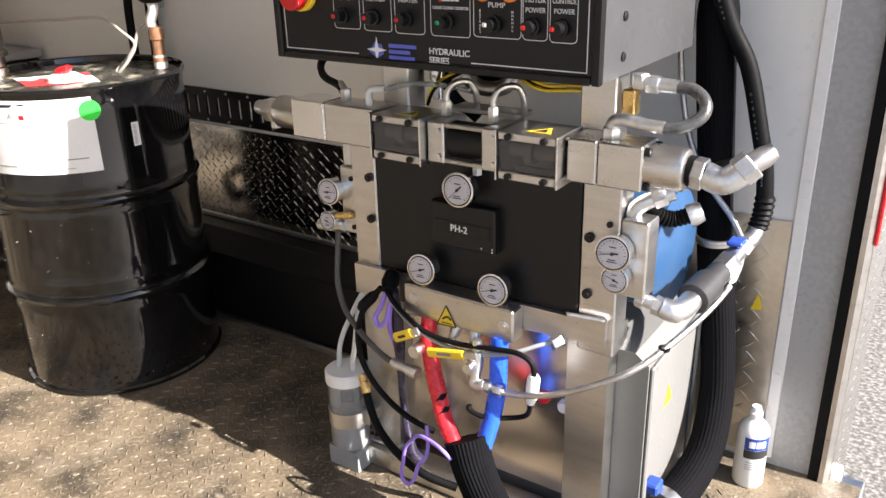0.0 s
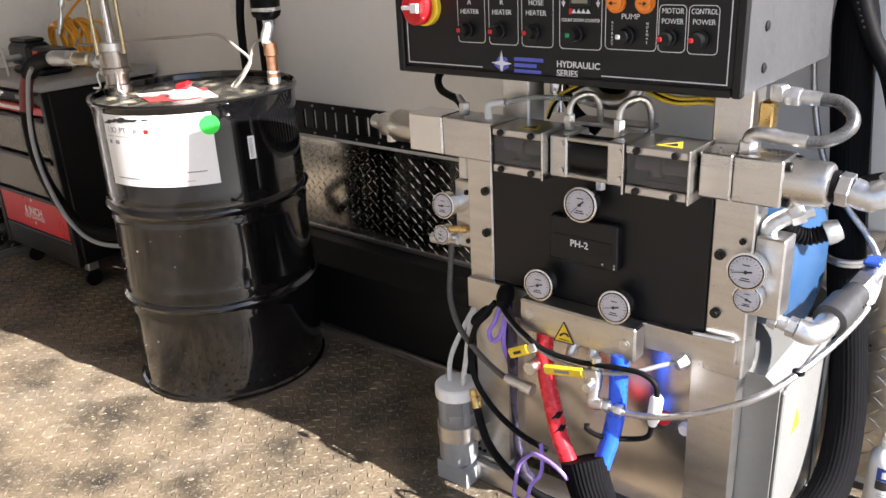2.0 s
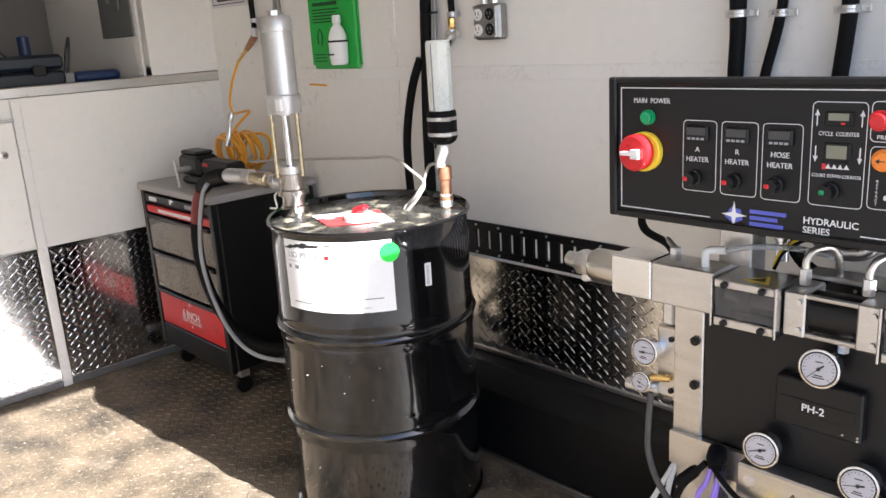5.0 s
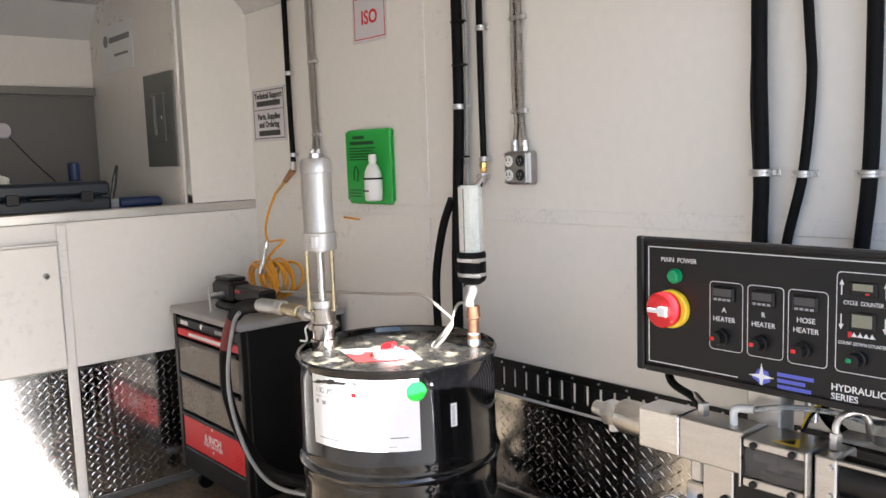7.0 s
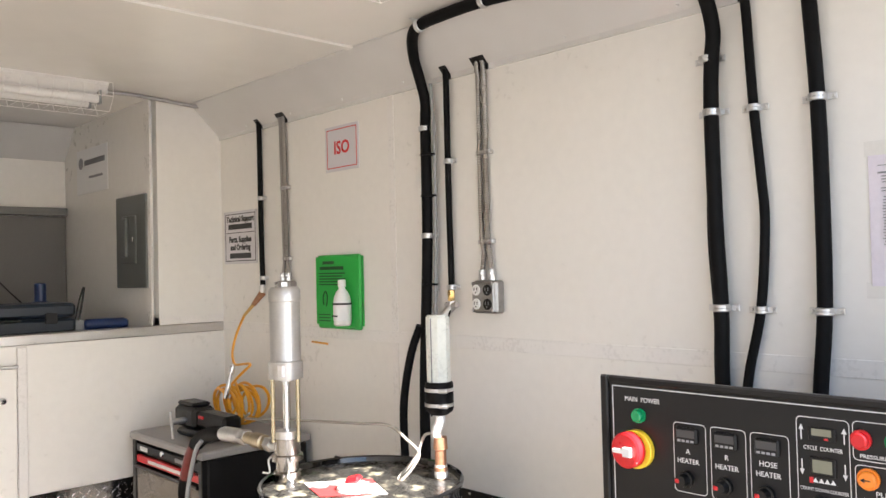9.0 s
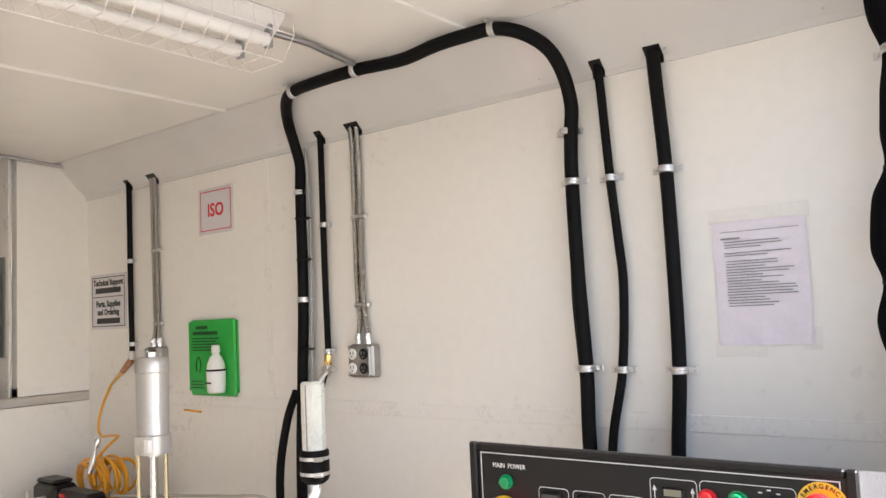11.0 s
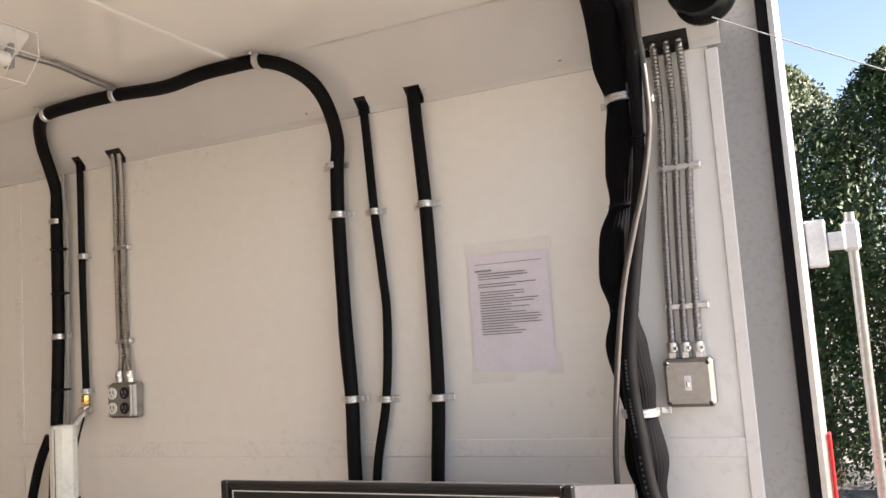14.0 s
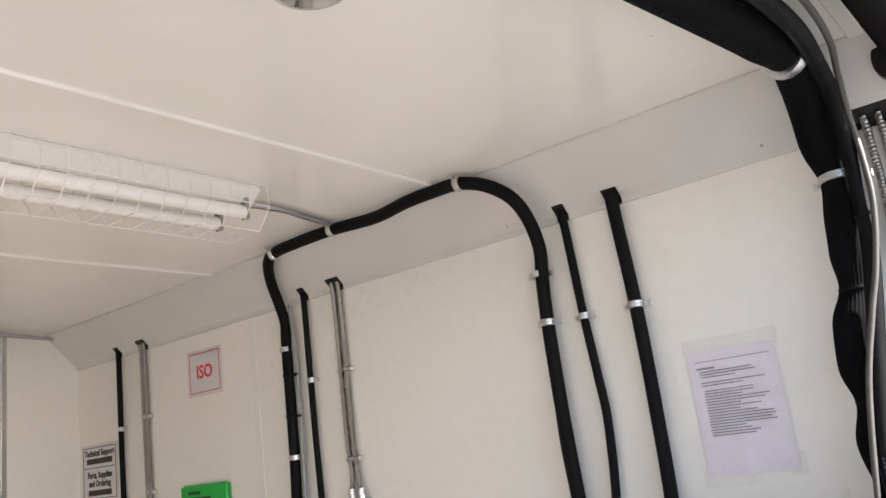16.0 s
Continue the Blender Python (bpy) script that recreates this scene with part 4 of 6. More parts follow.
part("latch", box((-2.535, yb - 0.030, 1.63), (-2.515, yb - 0.0245, 1.65), 0.002), CHROME, brk)
t = thing("company_sign", (-3.05, yb, 1.95), "white sign with a dark round mark and grey lines", "sign")
part("sign_board", box((-3.27, yb - 0.005, 1.90), (-2.86, yb - 0.001, 2.13), 0.002), PAPER, t)
part("round_mark", cyl((-3.21, yb - 0.005, 2.06), (-3.21, yb - 0.0062, 2.06), 0.03, None, 20), GREYINK, t)
bm = box((-3.16, yb - 0.0062, 2.045), (-2.89, yb - 0.0052, 2.072), 0)
box((-3.10, yb - 0.0062, 1.975), (-2.92, yb - 0.0052, 1.987), 0, bm)
part("printed_bar", bm, GREYINK, t)

case = thing("tool_case", (-2.62, -0.85, 1.236), "dark navy hard plastic tool case lying shut", "tool case")
part("case_base", box((-2.80, -1.12, 1.236), (-2.50, -0.63, 1.30), 0.012), NAVY, case)
part("case_lid", box((-2.80, -1.12, 1.304), (-2.50, -0.63, 1.365), 0.014), NAVY, case)
for y in (-1.05, -0.76):
    part("latch", box((-2.50, y, 1.28), (-2.488, y + 0.05, 1.325), 0.003), BLACK, case)
part("handle", tube([(-2.50, -0.96, 1.30), (-2.475, -0.95, 1.30), (-2.475, -0.87, 1.30), (-2.50, -0.86, 1.30)], 0.006, 8, 4), BLACK, case)
gun = thing("grease_gun", (-2.55, -0.5, 1.236), "dark blue grease gun lying on the deck", "grease gun")
part("barrel", lathe((-2.56, -0.58, 1.262), (-2.52, -0.40, 1.262), ((0, 0.018), (0.05, 0.026), (0.9, 0.026), (0.95, 0.022), (1, 0.015)), 18), DEEPBLUE, gun)
part("head", box((-2.575, -0.625, 1.237), (-2.545, -0.58, 1.285), 0.005), GREYPL, gun)
part("lever", tube([(-2.56, -0.60, 1.285), (-2.56, -0.585, 1.36), (-2.56, -0.575, 1.43)], 0.005, 8, 4), BLACK, gun)
part("spout", tube([(-2.56, -0.62, 1.26), (-2.56, -0.60, 1.36), (-2.56, -0.578, 1.43)], 0.004, 8, 4), BLACK, gun)
cup = thing("blue_bottle", (-2.85, -0.66, 1.236), "small blue bottle standing on the deck", "bottle")
part("body", lathe((-2.86, -0.665, 1.236), (-2.86, -0.665, 1.45), ((0, 0.032), (0.6, 0.032), (0.62, 0.026), (0.98, 0.026), (1, 0.02)), 18), DEEPBLUE, cup)
dial = thing("dial_thermometer", (-2.9, -0.75, 1.24), "dial thermometer with a thin dark stem", "thermometer")
part("dial", lathe((-2.93, -0.935, 1.60), (-2.915, -0.93, 1.60), ((0, 0.034), (0.8, 0.034), (1, 0.030)), 22), GAUGEFACE, dial)
part("stem", tube([(-2.93, -0.93, 1.60), (-2.92, -0.82, 1.46), (-2.90, -0.71, 1.33), (-2.895, -0.69, 1.24)], 0.0035, 8, 4), BLACK, dial)
rag = thing("white_rag", (-2.95, -1.05, 1.236), "crumpled white rag on the deck", "rag")
bm = bmesh.new()
bmesh.ops.create_icosphere(bm, subdivisions=4, radius=0.10)
for v in bm.verts:
    v.co = Vector((v.co.x * 0.9, v.co.y * 1.1, max(-0.085, v.co.z * 0.95))) * (1 + 0.35 * noise.noise(v.co * 22)) + Vector((-2.93, -1.03, 1.33))
    v.co.z = max(v.co.z, 1.2365)
part("cloth", bm, WHITE, rag)

# ---- tool chest ----
cx0, cx1, cy0, cy1 = -2.262, -1.648, -0.49, -0.035
chest = thing("tool_chest", (-1.95, -0.26, 0.0), "black wheeled tool chest with red labelled drawers", "tool chest")
part("body", box((cx0, cy0 + 0.02, 0.115), (cx1, cy1, 0.79), 0.006), BLACK, chest)
part("worktop", box((cx0 - 0.012, cy0 - 0.012, 0.792), (cx1 + 0.012, cy1 + 0.01, 0.822), 0.006), mat("grey_worktop", (0.34, 0.33, 0.32), 0.45, var=0.1), chest, "grey plastic top tray")
for x in (cx0, cx1 - 0.03):
    part("front_frame", box((x, cy0 - 0.004, 0.11), (x + 0.03, cy0 + 0.02, 0.79), 0.003), BLACK, chest)
part("bottom_rail", box((cx0 + 0.031, cy0 - 0.002, 0.11), (cx1 - 0.031, cy0 + 0.019, 0.205), 0.003), BLACK, chest)
for z0, z1, material, lab in ((0.745, 0.790, BLACK, "black lock panel"), (0.700, 0.742, RED, "red label strip drawer"), (0.540, 0.690, DRAWER, "dark glossy drawer"), (0.372, 0.530, DRAWER, "dark glossy drawer"), (0.210, 0.362, RED, "red labelled deep drawer")):
    dr = part("drawer", box((cx0 + 0.032, cy0, z0), (cx1 - 0.032, cy0 + 0.018, z1 - 0.012), 0.003), material, chest, lab)
    if z1 < 0.7:
        part("drawer_pull", box((cx0 + 0.032, cy0 - 0.012, z1 - 0.011), (cx1 - 0.032, cy0 + 0.016, z1 + 0.003), 0.003), BLACK, dr)
words("6 INCH", 0.046, Matrix.Translation((-1.955, cy0 - 0.0005, 0.288)) @ pose(0, 0, 0, 90), PRINT, chest, bold=0.001)
words("DEEP DRAWERS", 0.024, Matrix.Translation((-1.955, cy0 - 0.0005, 0.262)) @ pose(0, 0, 0, 90), PRINT, chest)
for z, s in ((0.332, 1), (0.245, -1)):
    part("printed_arrow", prism([(-1.963, z), (-1.947, z), (-1.955, z + 0.012 * s)], cy0 - 0.0012, cy0 - 0.0002), PRINT, chest)
part("printed_bar", box((-2.12, cy0 - 0.0012, 0.709), (-1.80, cy0 - 0.0002, 0.722), 0), PRINT, chest)
part("chest_lock", lathe((-1.985, cy0, 0.766), (-1.985, cy0 - 0.006, 0.766), ((0, 0.013), (1, 0.011)), 16), CHROME, chest)
part("badge", box((-2.19, cy0 - 0.003, 0.752), (-2.12, cy0, 0.770), 0.001), PAPER, chest)
part("badge", box((-1.87, cy0 - 0.003, 0.752), (-1.77, cy0, 0.768), 0.001), GREYPL, chest)
for x in (cx0 + 0.06, cx1 - 0.06):
    for y in (cy0 + 0.07, cy1 - 0.06):
        cs = part("caster", cyl((x - 0.010, y, 0.034), (x + 0.010, y, 0.034), 0.034), RUBBER, chest)
        part("fork", box((x - 0.020, y - 0.022, 0.070), (x + 0.020, y + 0.022, 0.114), 0.003), ZINC, cs)

vise = thing("bench_vise", (-1.93, -0.33, 0.822), "black bench vise clamped on the tool chest", "vise")
part("vise_base", box((-2.05, -0.40, 0.823), (-1.82, -0.27, 0.852), 0.010), BLACK, vise)
part("fixed_jaw", box((-2.10, -0.385, 0.852), (-1.93, -0.285, 0.935), 0.014), BLACK, vise)
part("jaw_cap", box((-2.09, -0.375, 0.936), (-1.95, -0.295, 0.953), 0.008), BLACK, vise)
part("moving_jaw", box((-1.925, -0.375, 0.862), (-1.70, -0.295, 0.925), 0.012), BLACK, vise)
part("jaw_plate", box((-1.90, -0.379, 0.900), (-1.86, -0.374, 0.912), 0.001), RED, vise, "small red maker's plate")
part("screw_bar", cyl((-1.99, -0.45, 0.885), (-1.99, -0.386, 0.885), 0.013), ZINC, vise)
part("tommy_bar", cyl((-2.00, -0.446, 0.925), (-1.955, -0.458, 0.825), 0.006), ZINC, vise)
coil = thing("coiled_air_hose", (-1.98, -0.15, 0.822), "coiled orange air hose heaped on the tool chest", "air hose")
pts = []
rnd = random.Random(31)
for k in range(11):
    tilt, lean = rnd.uniform(-0.25, 0.25), rnd.uniform(-0.3, 0.3)
    ox, oz, r = -1.98 + rnd.uniform(-0.035, 0.035), 0.918 + rnd.uniform(-0.01, 0.012), rnd.uniform(0.062, 0.084)
    for q in range(14):
        a = q * 2 * math.pi / 14 + k * 0.35
        u, w = math.cos(a) * r * 1.35, math.sin(a) * r
        pts.append((ox + u + lean * w, -0.225 + 0.013 * k + tilt * u * 0.5, max(0.829, oz + w + tilt * u * 0.3)))
part("coil", tube(pts, 0.0062, 8, 2), ORHOSE, coil)
part("lead", tube([(-2.085, -0.06, 1.285), (-2.13, -0.075, 1.20), (-2.14, -0.09, 1.12), (-2.10, -0.10, 1.075), (-1.99, -0.12, 1.085), (-1.90, -0.14, 1.09), (-1.93, -0.17, 1.05), (-2.00, -0.19, 0.99)], 0.0055, 8, 8), ORHOSE, coil)
bm = lathe((-1.93, -0.24, 0.96), (-1.90, -0.22, 1.10), ((0, 0.011), (0.4, 0.011), (0.45, 0.007), (0.7, 0.007), (0.72, 0.013), (0.9, 0.012), (1, 0.004)), 14)
part("coupler", bm, CHROME, coil)
part("spare_end", tube([(-1.62, -0.02, 1.19), (-1.55, -0.03, 1.19), (-1.50, -0.03, 1.188)], 0.004, 8, 4), ORHOSE, coil)

# ---- drum ----
DX, DY, DR = -0.728, -0.468, 0.286
drum = thing("steel_drum", (DX, DY, 0), "glossy black steel drum with two rolled hoops", "drum")
prof = [(0.0, 0.284), (0.008, 0.290), (0.016, 0.290), (0.022, 0.283)]
H_D = 0.88
for z in (0.30, 0.58):
    prof += [((z - 0.05) / H_D, 0.2835), ((z - 0.036) / H_D, 0.287), ((z - 0.026) / H_D, 0.284), ((z - 0.014) / H_D, 0.286), ((z - 0.007) / H_D, 0.293), (z / H_D, 0.2955), ((z + 0.007) / H_D, 0.293), ((z + 0.014) / H_D, 0.286), ((z + 0.026) / H_D, 0.284), ((z + 0.036) / H_D, 0.287), ((z + 0.05) / H_D, 0.2835)]
prof += [(0.93, 0.2835), (0.975, 0.285), (0.984, 0.291), (0.994, 0.292), (1.0, 0.288), (0.996, 0.281), (0.980, 0.278), (0.977, 0.27)]
shell = part("shell", lathe((DX, DY, 0), (DX, DY, H_D), prof, 96), BLACKGLOSS, drum)
part("lid", lathe((DX, DY, 0.858), (DX, DY, 0.864), ((0, 0.276), (0.7, 0.276), (1, 0.24)), 64), DIRTYTOP, drum, "black lid smeared with dried residue")


def drum_patch(name, a0, a1, z0, z1, material, label="", r=DR, lift=0.0008, skew=0.0):
    bm = bmesh.new()
    n = max(2, int(abs(a1 - a0) / 3))
    rows = []
    for z, sk in ((z0, skew), (z1, 0)):
        rows.append([bm.verts.new((DX + math.cos(radians(a0 + (a1 - a0) * k / n + sk)) * (r + lift), DY + math.sin(radians(a0 + (a1 - a0) * k / n + sk)) * (r + lift), z)) for k in range(n + 1)])
    for k in range(n):
        bm.faces.new((rows[0][k], rows[0][k + 1], rows[1][k + 1], rows[1][k]))
    return part(name, bm, material, drum, label)


drum_patch("label", -91, -27, 0.664, 0.856, PAPER, "white paper label with a few printed lines")
for z, a0, a1, h in ((0.798, -88, -67, 0.0012), (0.778, -88, -86, 0.010), (0.778, -83, -80, 0.010), (0.684, -86, -70, 0.003), (0.677, -60, -40, 0.0014), (0.70, -55, -33, 0.003)):
    drum_patch("printed_bar", a0, a1, z, z + h, GREYINK, lift=0.0014)
drum_patch("red_mark", -63.0, -60.4, 0.808, 0.819, RED, lift=0.0014)
for a0, a1, z, h in ((-89, -83, 0.831, 0.005), (-86, -79, 0.835, 0.007), (-81, -70, 0.838, 0.008), (-77, -73, 0.836, 0.014), (-72, -65, 0.839, 0.007), (-62, -58, 0.843, 0.004)):
    drum_patch("ink_smudge", a0, a1, z, z + h, INK, lift=0.0014, skew=-2)
for k, ch in enumerate("ISO PT. A"):
    if ch != " ":
        a = radians(-87 + k * 2.35)
        words(ch, 0.022, Matrix.Translation((DX + math.cos(a) * (DR + 0.0012), DY + math.sin(a) * (DR + 0.0012), 0.815)) @ pose(0, 0, 0, 90, 0, math.degrees(a) + 90), GREYINK, drum, "label_lettering", width=None)
drum_patch("tag", -9.5, -5.5, 0.712, 0.775, PAPER, "small white barcode tag")
for k in range(9):
    drum_patch("tag_bar", -8.8, -7.0, 0.718 + k * 0.006, 0.7205 + k * 0.006, GREYINK, lift=0.0014)
a = radians(-28.5)
bm = cyl((DX + math.cos(a) * 0.2855, DY + math.sin(a) * 0.2855, 0.822), (DX + math.cos(a) * 0.288, DY + math.sin(a) * 0.288, 0.822), 0.026, None, 28)
part("round_sticker", bm, GREENDOT, drum, "bright green round sticker")
rnd = random.Random(12)
bm = bmesh.new()
for k in range(34):
    a, z, s = radians(rnd.uniform(-110, 30)), rnd.uniform(0.02, 0.62), rnd.uniform(0.0004, 0.0012)
    c = Vector((DX + math.cos(a) * 0.2842, DY + math.sin(a) * 0.2842, z))
    cyl(c, c + Vector((math.cos(a), math.sin(a), 0)) * 0.003, s, s * 0.5, 5, bm)
part("paint_specks", bm, WHITE, drum)
# things on the lid
bm = prism([(DX - 0.13, DY - 0.11), (DX + 0.02, DY - 0.16), (DX + 0.14, DY - 0.02), (DX - 0.02, DY + 0.05)], 0.865, 0.8662, axis="z")
part("lid_label", bm, mat("red_white_label", (0.80, 0.76, 0.74), 0.5, var=0.1, scale=9, fine=30, color2=(0.62, 0.05, 0.05), mixpos=(0.46, 0.50)), drum, "torn red and white lid label")
capx, capy = DX + 0.035, DY - 0.055
cap = part("bung_cap", lathe((capx, capy, 0.865), (capx, capy, 0.885), ((0, 0.05), (0.5, 0.046), (1, 0.03)), 20), WHITE, drum, "white bung seal")
part("pull_tab", box((capx - 0.022, capy - 0.018, 0.885), (capx + 0.026, capy + 0.014, 0.903), 0.008, None, Matrix.Translation((capx, capy, 0.89)) @ pose(0, 0, 0, 12, -14, 25) @ Matrix.Translation((-capx, -capy, -0.89))), RED, cap, "red plastic pull tab")

# transfer pump standing in the bung
PX, PY = -0.925, -0.588
pump = thing("transfer_pump", (PX, PY, 0.86), "tall silver air-driven transfer pump on the drum", "pump")
part("bung_adapter", lathe((PX, PY, 0.86), (PX, PY, 0.99), ((0, 0.040), (0.25, 0.040), (0.27, 0.034), (0.48, 0.034), (0.5, 0.046), (0.62, 0.046), (0.64, 0.038), (0.98, 0.038), (1, 0.030)), 28), mat("dark_polished_steel", (0.40, 0.37, 0.34), 0.22, 1.0, var=0.15, scale=20), pump)
part("outlet_flange", lathe((PX, PY, 0.985), (PX, PY, 1.01), ((0, 0.034), (1, 0.034)), 24), ZINC, pump)
for k in range(3):
    a = radians(20 + 120 * k)
    part("tie_rod", cyl((PX + math.cos(a) * 0.042, PY + math.sin(a) * 0.042, 0.98), (PX + math.cos(a) * 0.042, PY + math.sin(a) * 0.042, 1.175), 0.0062), mat("yellow_zinc_rod", (0.52, 0.45, 0.30), 0.25, 1.0), pump)
part("piston_rod", cyl((PX, PY, 1.0), (PX, PY, 1.17), 0.010), CHROME, pump)
part("air_motor_foot", lathe((PX, PY, 1.155), (PX, PY, 1.215), ((0, 0.024), (0.1, 0.024), (0.12, 0.050), (0.95, 0.050), (1, 0.046)), 32), SILVER, pump)
part("rating_plate", box((PX + 0.028, PY - 0.047, 1.172), (PX + 0.052, PY - 0.034, 1.206), 0.002), PAPER, pump)
part("air_motor", lathe((PX, PY, 1.215), (PX, PY, 1.43), ((0, 0.046), (0.02, 0.0445), (0.80, 0.0445), (0.81, 0.047), (0.95, 0.047), (1, 0.040)), 36), SILVER, pump)
part("top_fitting", hexnut((PX, PY, 1.43), (PX, PY, 1.445), 0.018), ZINC, pump)
for s in (-1, 1):
    part("tab", tube([(PX + s * 0.03, PY - 0.02, 0.94), (PX + s * 0.055, PY - 0.03, 0.92), (PX + s * 0.05, PY - 0.03, 0.885), (PX + s * 0.08, PY - 0.035, 0.880)], 0.0030, 8, 4), WHITE, pump, "white plastic seal tab")
out = part("outlet_pipe", cyl((PX, PY, 0.955), (PX - 0.10, PY + 0.01, 0.952), 0.017), ZINC, pump)
part("outlet_nut", hexnut((PX - 0.095, PY + 0.01, 0.952), (PX - 0.13, PY + 0.013, 0.951), 0.023), ZINC, out)
part("outlet_tee", lathe((PX - 0.13, PY + 0.013, 0.951), (PX - 0.27, PY + 0.025, 0.948), ((0, 0.017), (0.15, 0.017), (0.17, 0.024), (0.6, 0.024), (0.62, 0.019), (1, 0.019)), 20), mat("dull_brass", (0.48, 0.40, 0.27), 0.35, 1.0, var=0.2), out)
part("swivel_nut", hexnut((PX - 0.27, PY + 0.025, 0.948), (PX - 0.31, PY + 0.027, 0.946), 0.026), ZINC, out)
part("swivel", lathe((PX - 0.31, PY + 0.027, 0.946), (PX - 0.44, PY + 0.03, 0.938), ((0, 0.020), (0.2, 0.025), (0.9, 0.025), (1, 0.022)), 20), ZINC, out)
part("fluid_hose", tube([(-1.36, -0.56, 0.938), (-1.45, -0.56, 0.925), (-1.54, -0.56, 0.89), (-1.605, -0.56, 0.82), (-1.655, -0.56, 0.69), (-1.642, -0.56, 0.545), (-1.54, -0.56, 0.415), (-1.36, -0.56, 0.345), (-1.15, -0.50, 0.345), (-1.045, -0.38, 0.345), (-0.96, -0.22, 0.34), (-0.80, -0.125, 0.325)], 0.021, 14, 10), RUBBER, pump)
part("strain_spring", tube([(-1.385, -0.56, 0.936), (-1.45, -0.56, 0.925), (-1.51, -0.56, 0.905), (-1.555, -0.56, 0.878)], 0.0235, 14, 8, ridge=0.003, pitch=0.016), BLACK, pump)
part("red_wrap", tube([(-1.565, -0.56, 0.870), (-1.605, -0.56, 0.82), (-1.638, -0.56, 0.745)], 0.0222, 14, 8), mat("dark_red_wrap", (0.16, 0.02, 0.02), 0.35, var=0.3), pump)
part("side_cable", tube([(-1.46, -0.588, 0.905), (-1.50, -0.592, 0.86), (-1.555, -0.594, 0.72), (-1.565, -0.594, 0.60), (-1.52, -0.594, 0.48), (-1.42, -0.594, 0.375), (-1.28, -0.585, 0.325), (-1.12, -0.53, 0.325), (-1.03, -0.42, 0.33)], 0.0075, 10, 10), GREYPL, pump)

# desiccant filter on the second bung
FX, FY = -0.598, -0.279
filt = thing("desiccant_filter", (FX, FY, 0.86), "pale desiccant filter tube on a taped pipe nipple", "filter")
part("nipple", lathe((FX, FY, 0.86), (FX, FY, 0.985), ((0, 0.016), (0.2, 0.016), (0.22, 0.020), (0.30, 0.020), (0.32, 0.0165), (0.7, 0.0165), (0.72, 0.021), (1, 0.019)), 18), COPPER, filt)
part("thread_tape", lathe((FX, FY, 0.868), (FX, FY, 0.905), ((0, 0.0185), (0.3, 0.0195), (0.7, 0.018), (1, 0.0185)), 14), WHITE, filt)
part("elbow_tape", tube([(FX, FY, 0.965), (FX - 0.012, FY - 0.004, 0.995), (FX + 0.002, FY, 1.03), (FX, FY, 1.05)], 0.0145, 12, 6), WHITE, filt)
cpl = part("rubber_coupling", lathe((FX, FY, 1.05), (FX, FY, 1.145), ((0, 0.025), (0.1, 0.038), (0.2, 0.042), (0.92, 0.042), (1, 0.039)), 28), RUBBER, filt)
for z in (1.075, 1.118):
    part("hose_clamp", lathe((FX, FY, z), (FX, FY, z + 0.010), ((0, 0.0428), (1, 0.0428)), 28), ZINC, cpl)
    part("clamp_screw", cyl((FX + 0.035, FY - 0.035, z + 0.005), (FX + 0.055, FY - 0.02, z + 0.005), 0.006, None, 8), ZINC, cpl)
part("tube", lathe((FX, FY, 1.145), (FX, FY, 1.338), ((0, 0.0345), (0.97, 0.0345), (0.98, 0.031), (1, 0.031)), 8), FILTERWHITE, filt)
part("seam", box((FX + 0.006, FY - 0.0352, 1.147), (FX + 0.008, FY - 0.033, 1.33), 0), GREYINK, filt)
part("vent_line", tube([(FX - 0.012, FY - 0.005, 0.995), (-0.649, -0.290, 0.986), (-0.660, -0.300, 0.959), (-0.665, -0.310, 0.929), (-0.684, -0.330, 0.894), (-0.693, -0.360, 0.866), (-0.672, -0.370, 0.864), (-0.647, -0.350, 0.897), (-0.641, -0.325, 0.938), (-0.680, -0.330, 0.969), (-0.758, -0.340, 1.007), (-0.874, -0.360, 1.002), (-1.041, -0.380, 0.991), (-1.226, -0.400, 0.978), (-1.445, -0.420, 0.959), (FX - 0.80, FY - 0.16, 0.985)], 0.0046, 10, 10), mat("cream_tube", (0.36, 0.335, 0.29), 0.4, var=0.1), filt, "cream vent tube")


# ---- control console ----
CX0, CX1, CZ0, CZ1, CYF, CYB = 0.199, 0.893, 1.004, 1.258, -0.588, -0.14
con = thing("control_console", (0.55, -0.37, CZ0), "dark grey control console with a black lettered front panel", "control panel")
part("enclosure", prism([(CYF + 0.008, CZ0), (CYB, CZ0), (CYB, 1.176), (CYF + 0.008, CZ1)], CX0, CX1, axis="x"), BOXGREY, con, smooth=False)
bm = bmesh.new()
for a, b in (((CX0 - 0.003, CZ0 - 0.003), (CX0 + 0.014, CZ1 + 0.003)), ((CX1 - 0.014, CZ0 - 0.003), (CX1 + 0.003, CZ1 + 0.003)), ((CX0 + 0.0145, CZ0 - 0.003), (CX1 - 0.0145, CZ0 + 0.011)), ((CX0 + 0.0145, CZ1 - 0.011), (CX1 - 0.0145, CZ1 + 0.003))):
    box((a[0], CYF - 0.006, a[1]), (b[0], CYF + 0.0075, b[1]), 0.003, bm)
part("bezel", bm, BLACK, con)
part("front_panel", box((CX0 + 0.0147, CYF, CZ0 + 0.0113), (CX1 - 0.0147, CYF + 0.0072, CZ1 - 0.0113), 0), PANELBLK, con)
for y, z in ((-0.50, 1.035), (-0.50, 1.10)):
    part("side_screw", lathe((CX1, y, z), (CX1 + 0.004, y, z), ((0, 0.008), (0.6, 0.008), (1, 0.005)), 14), BLACK, con)
YP = CYF - 0.0005


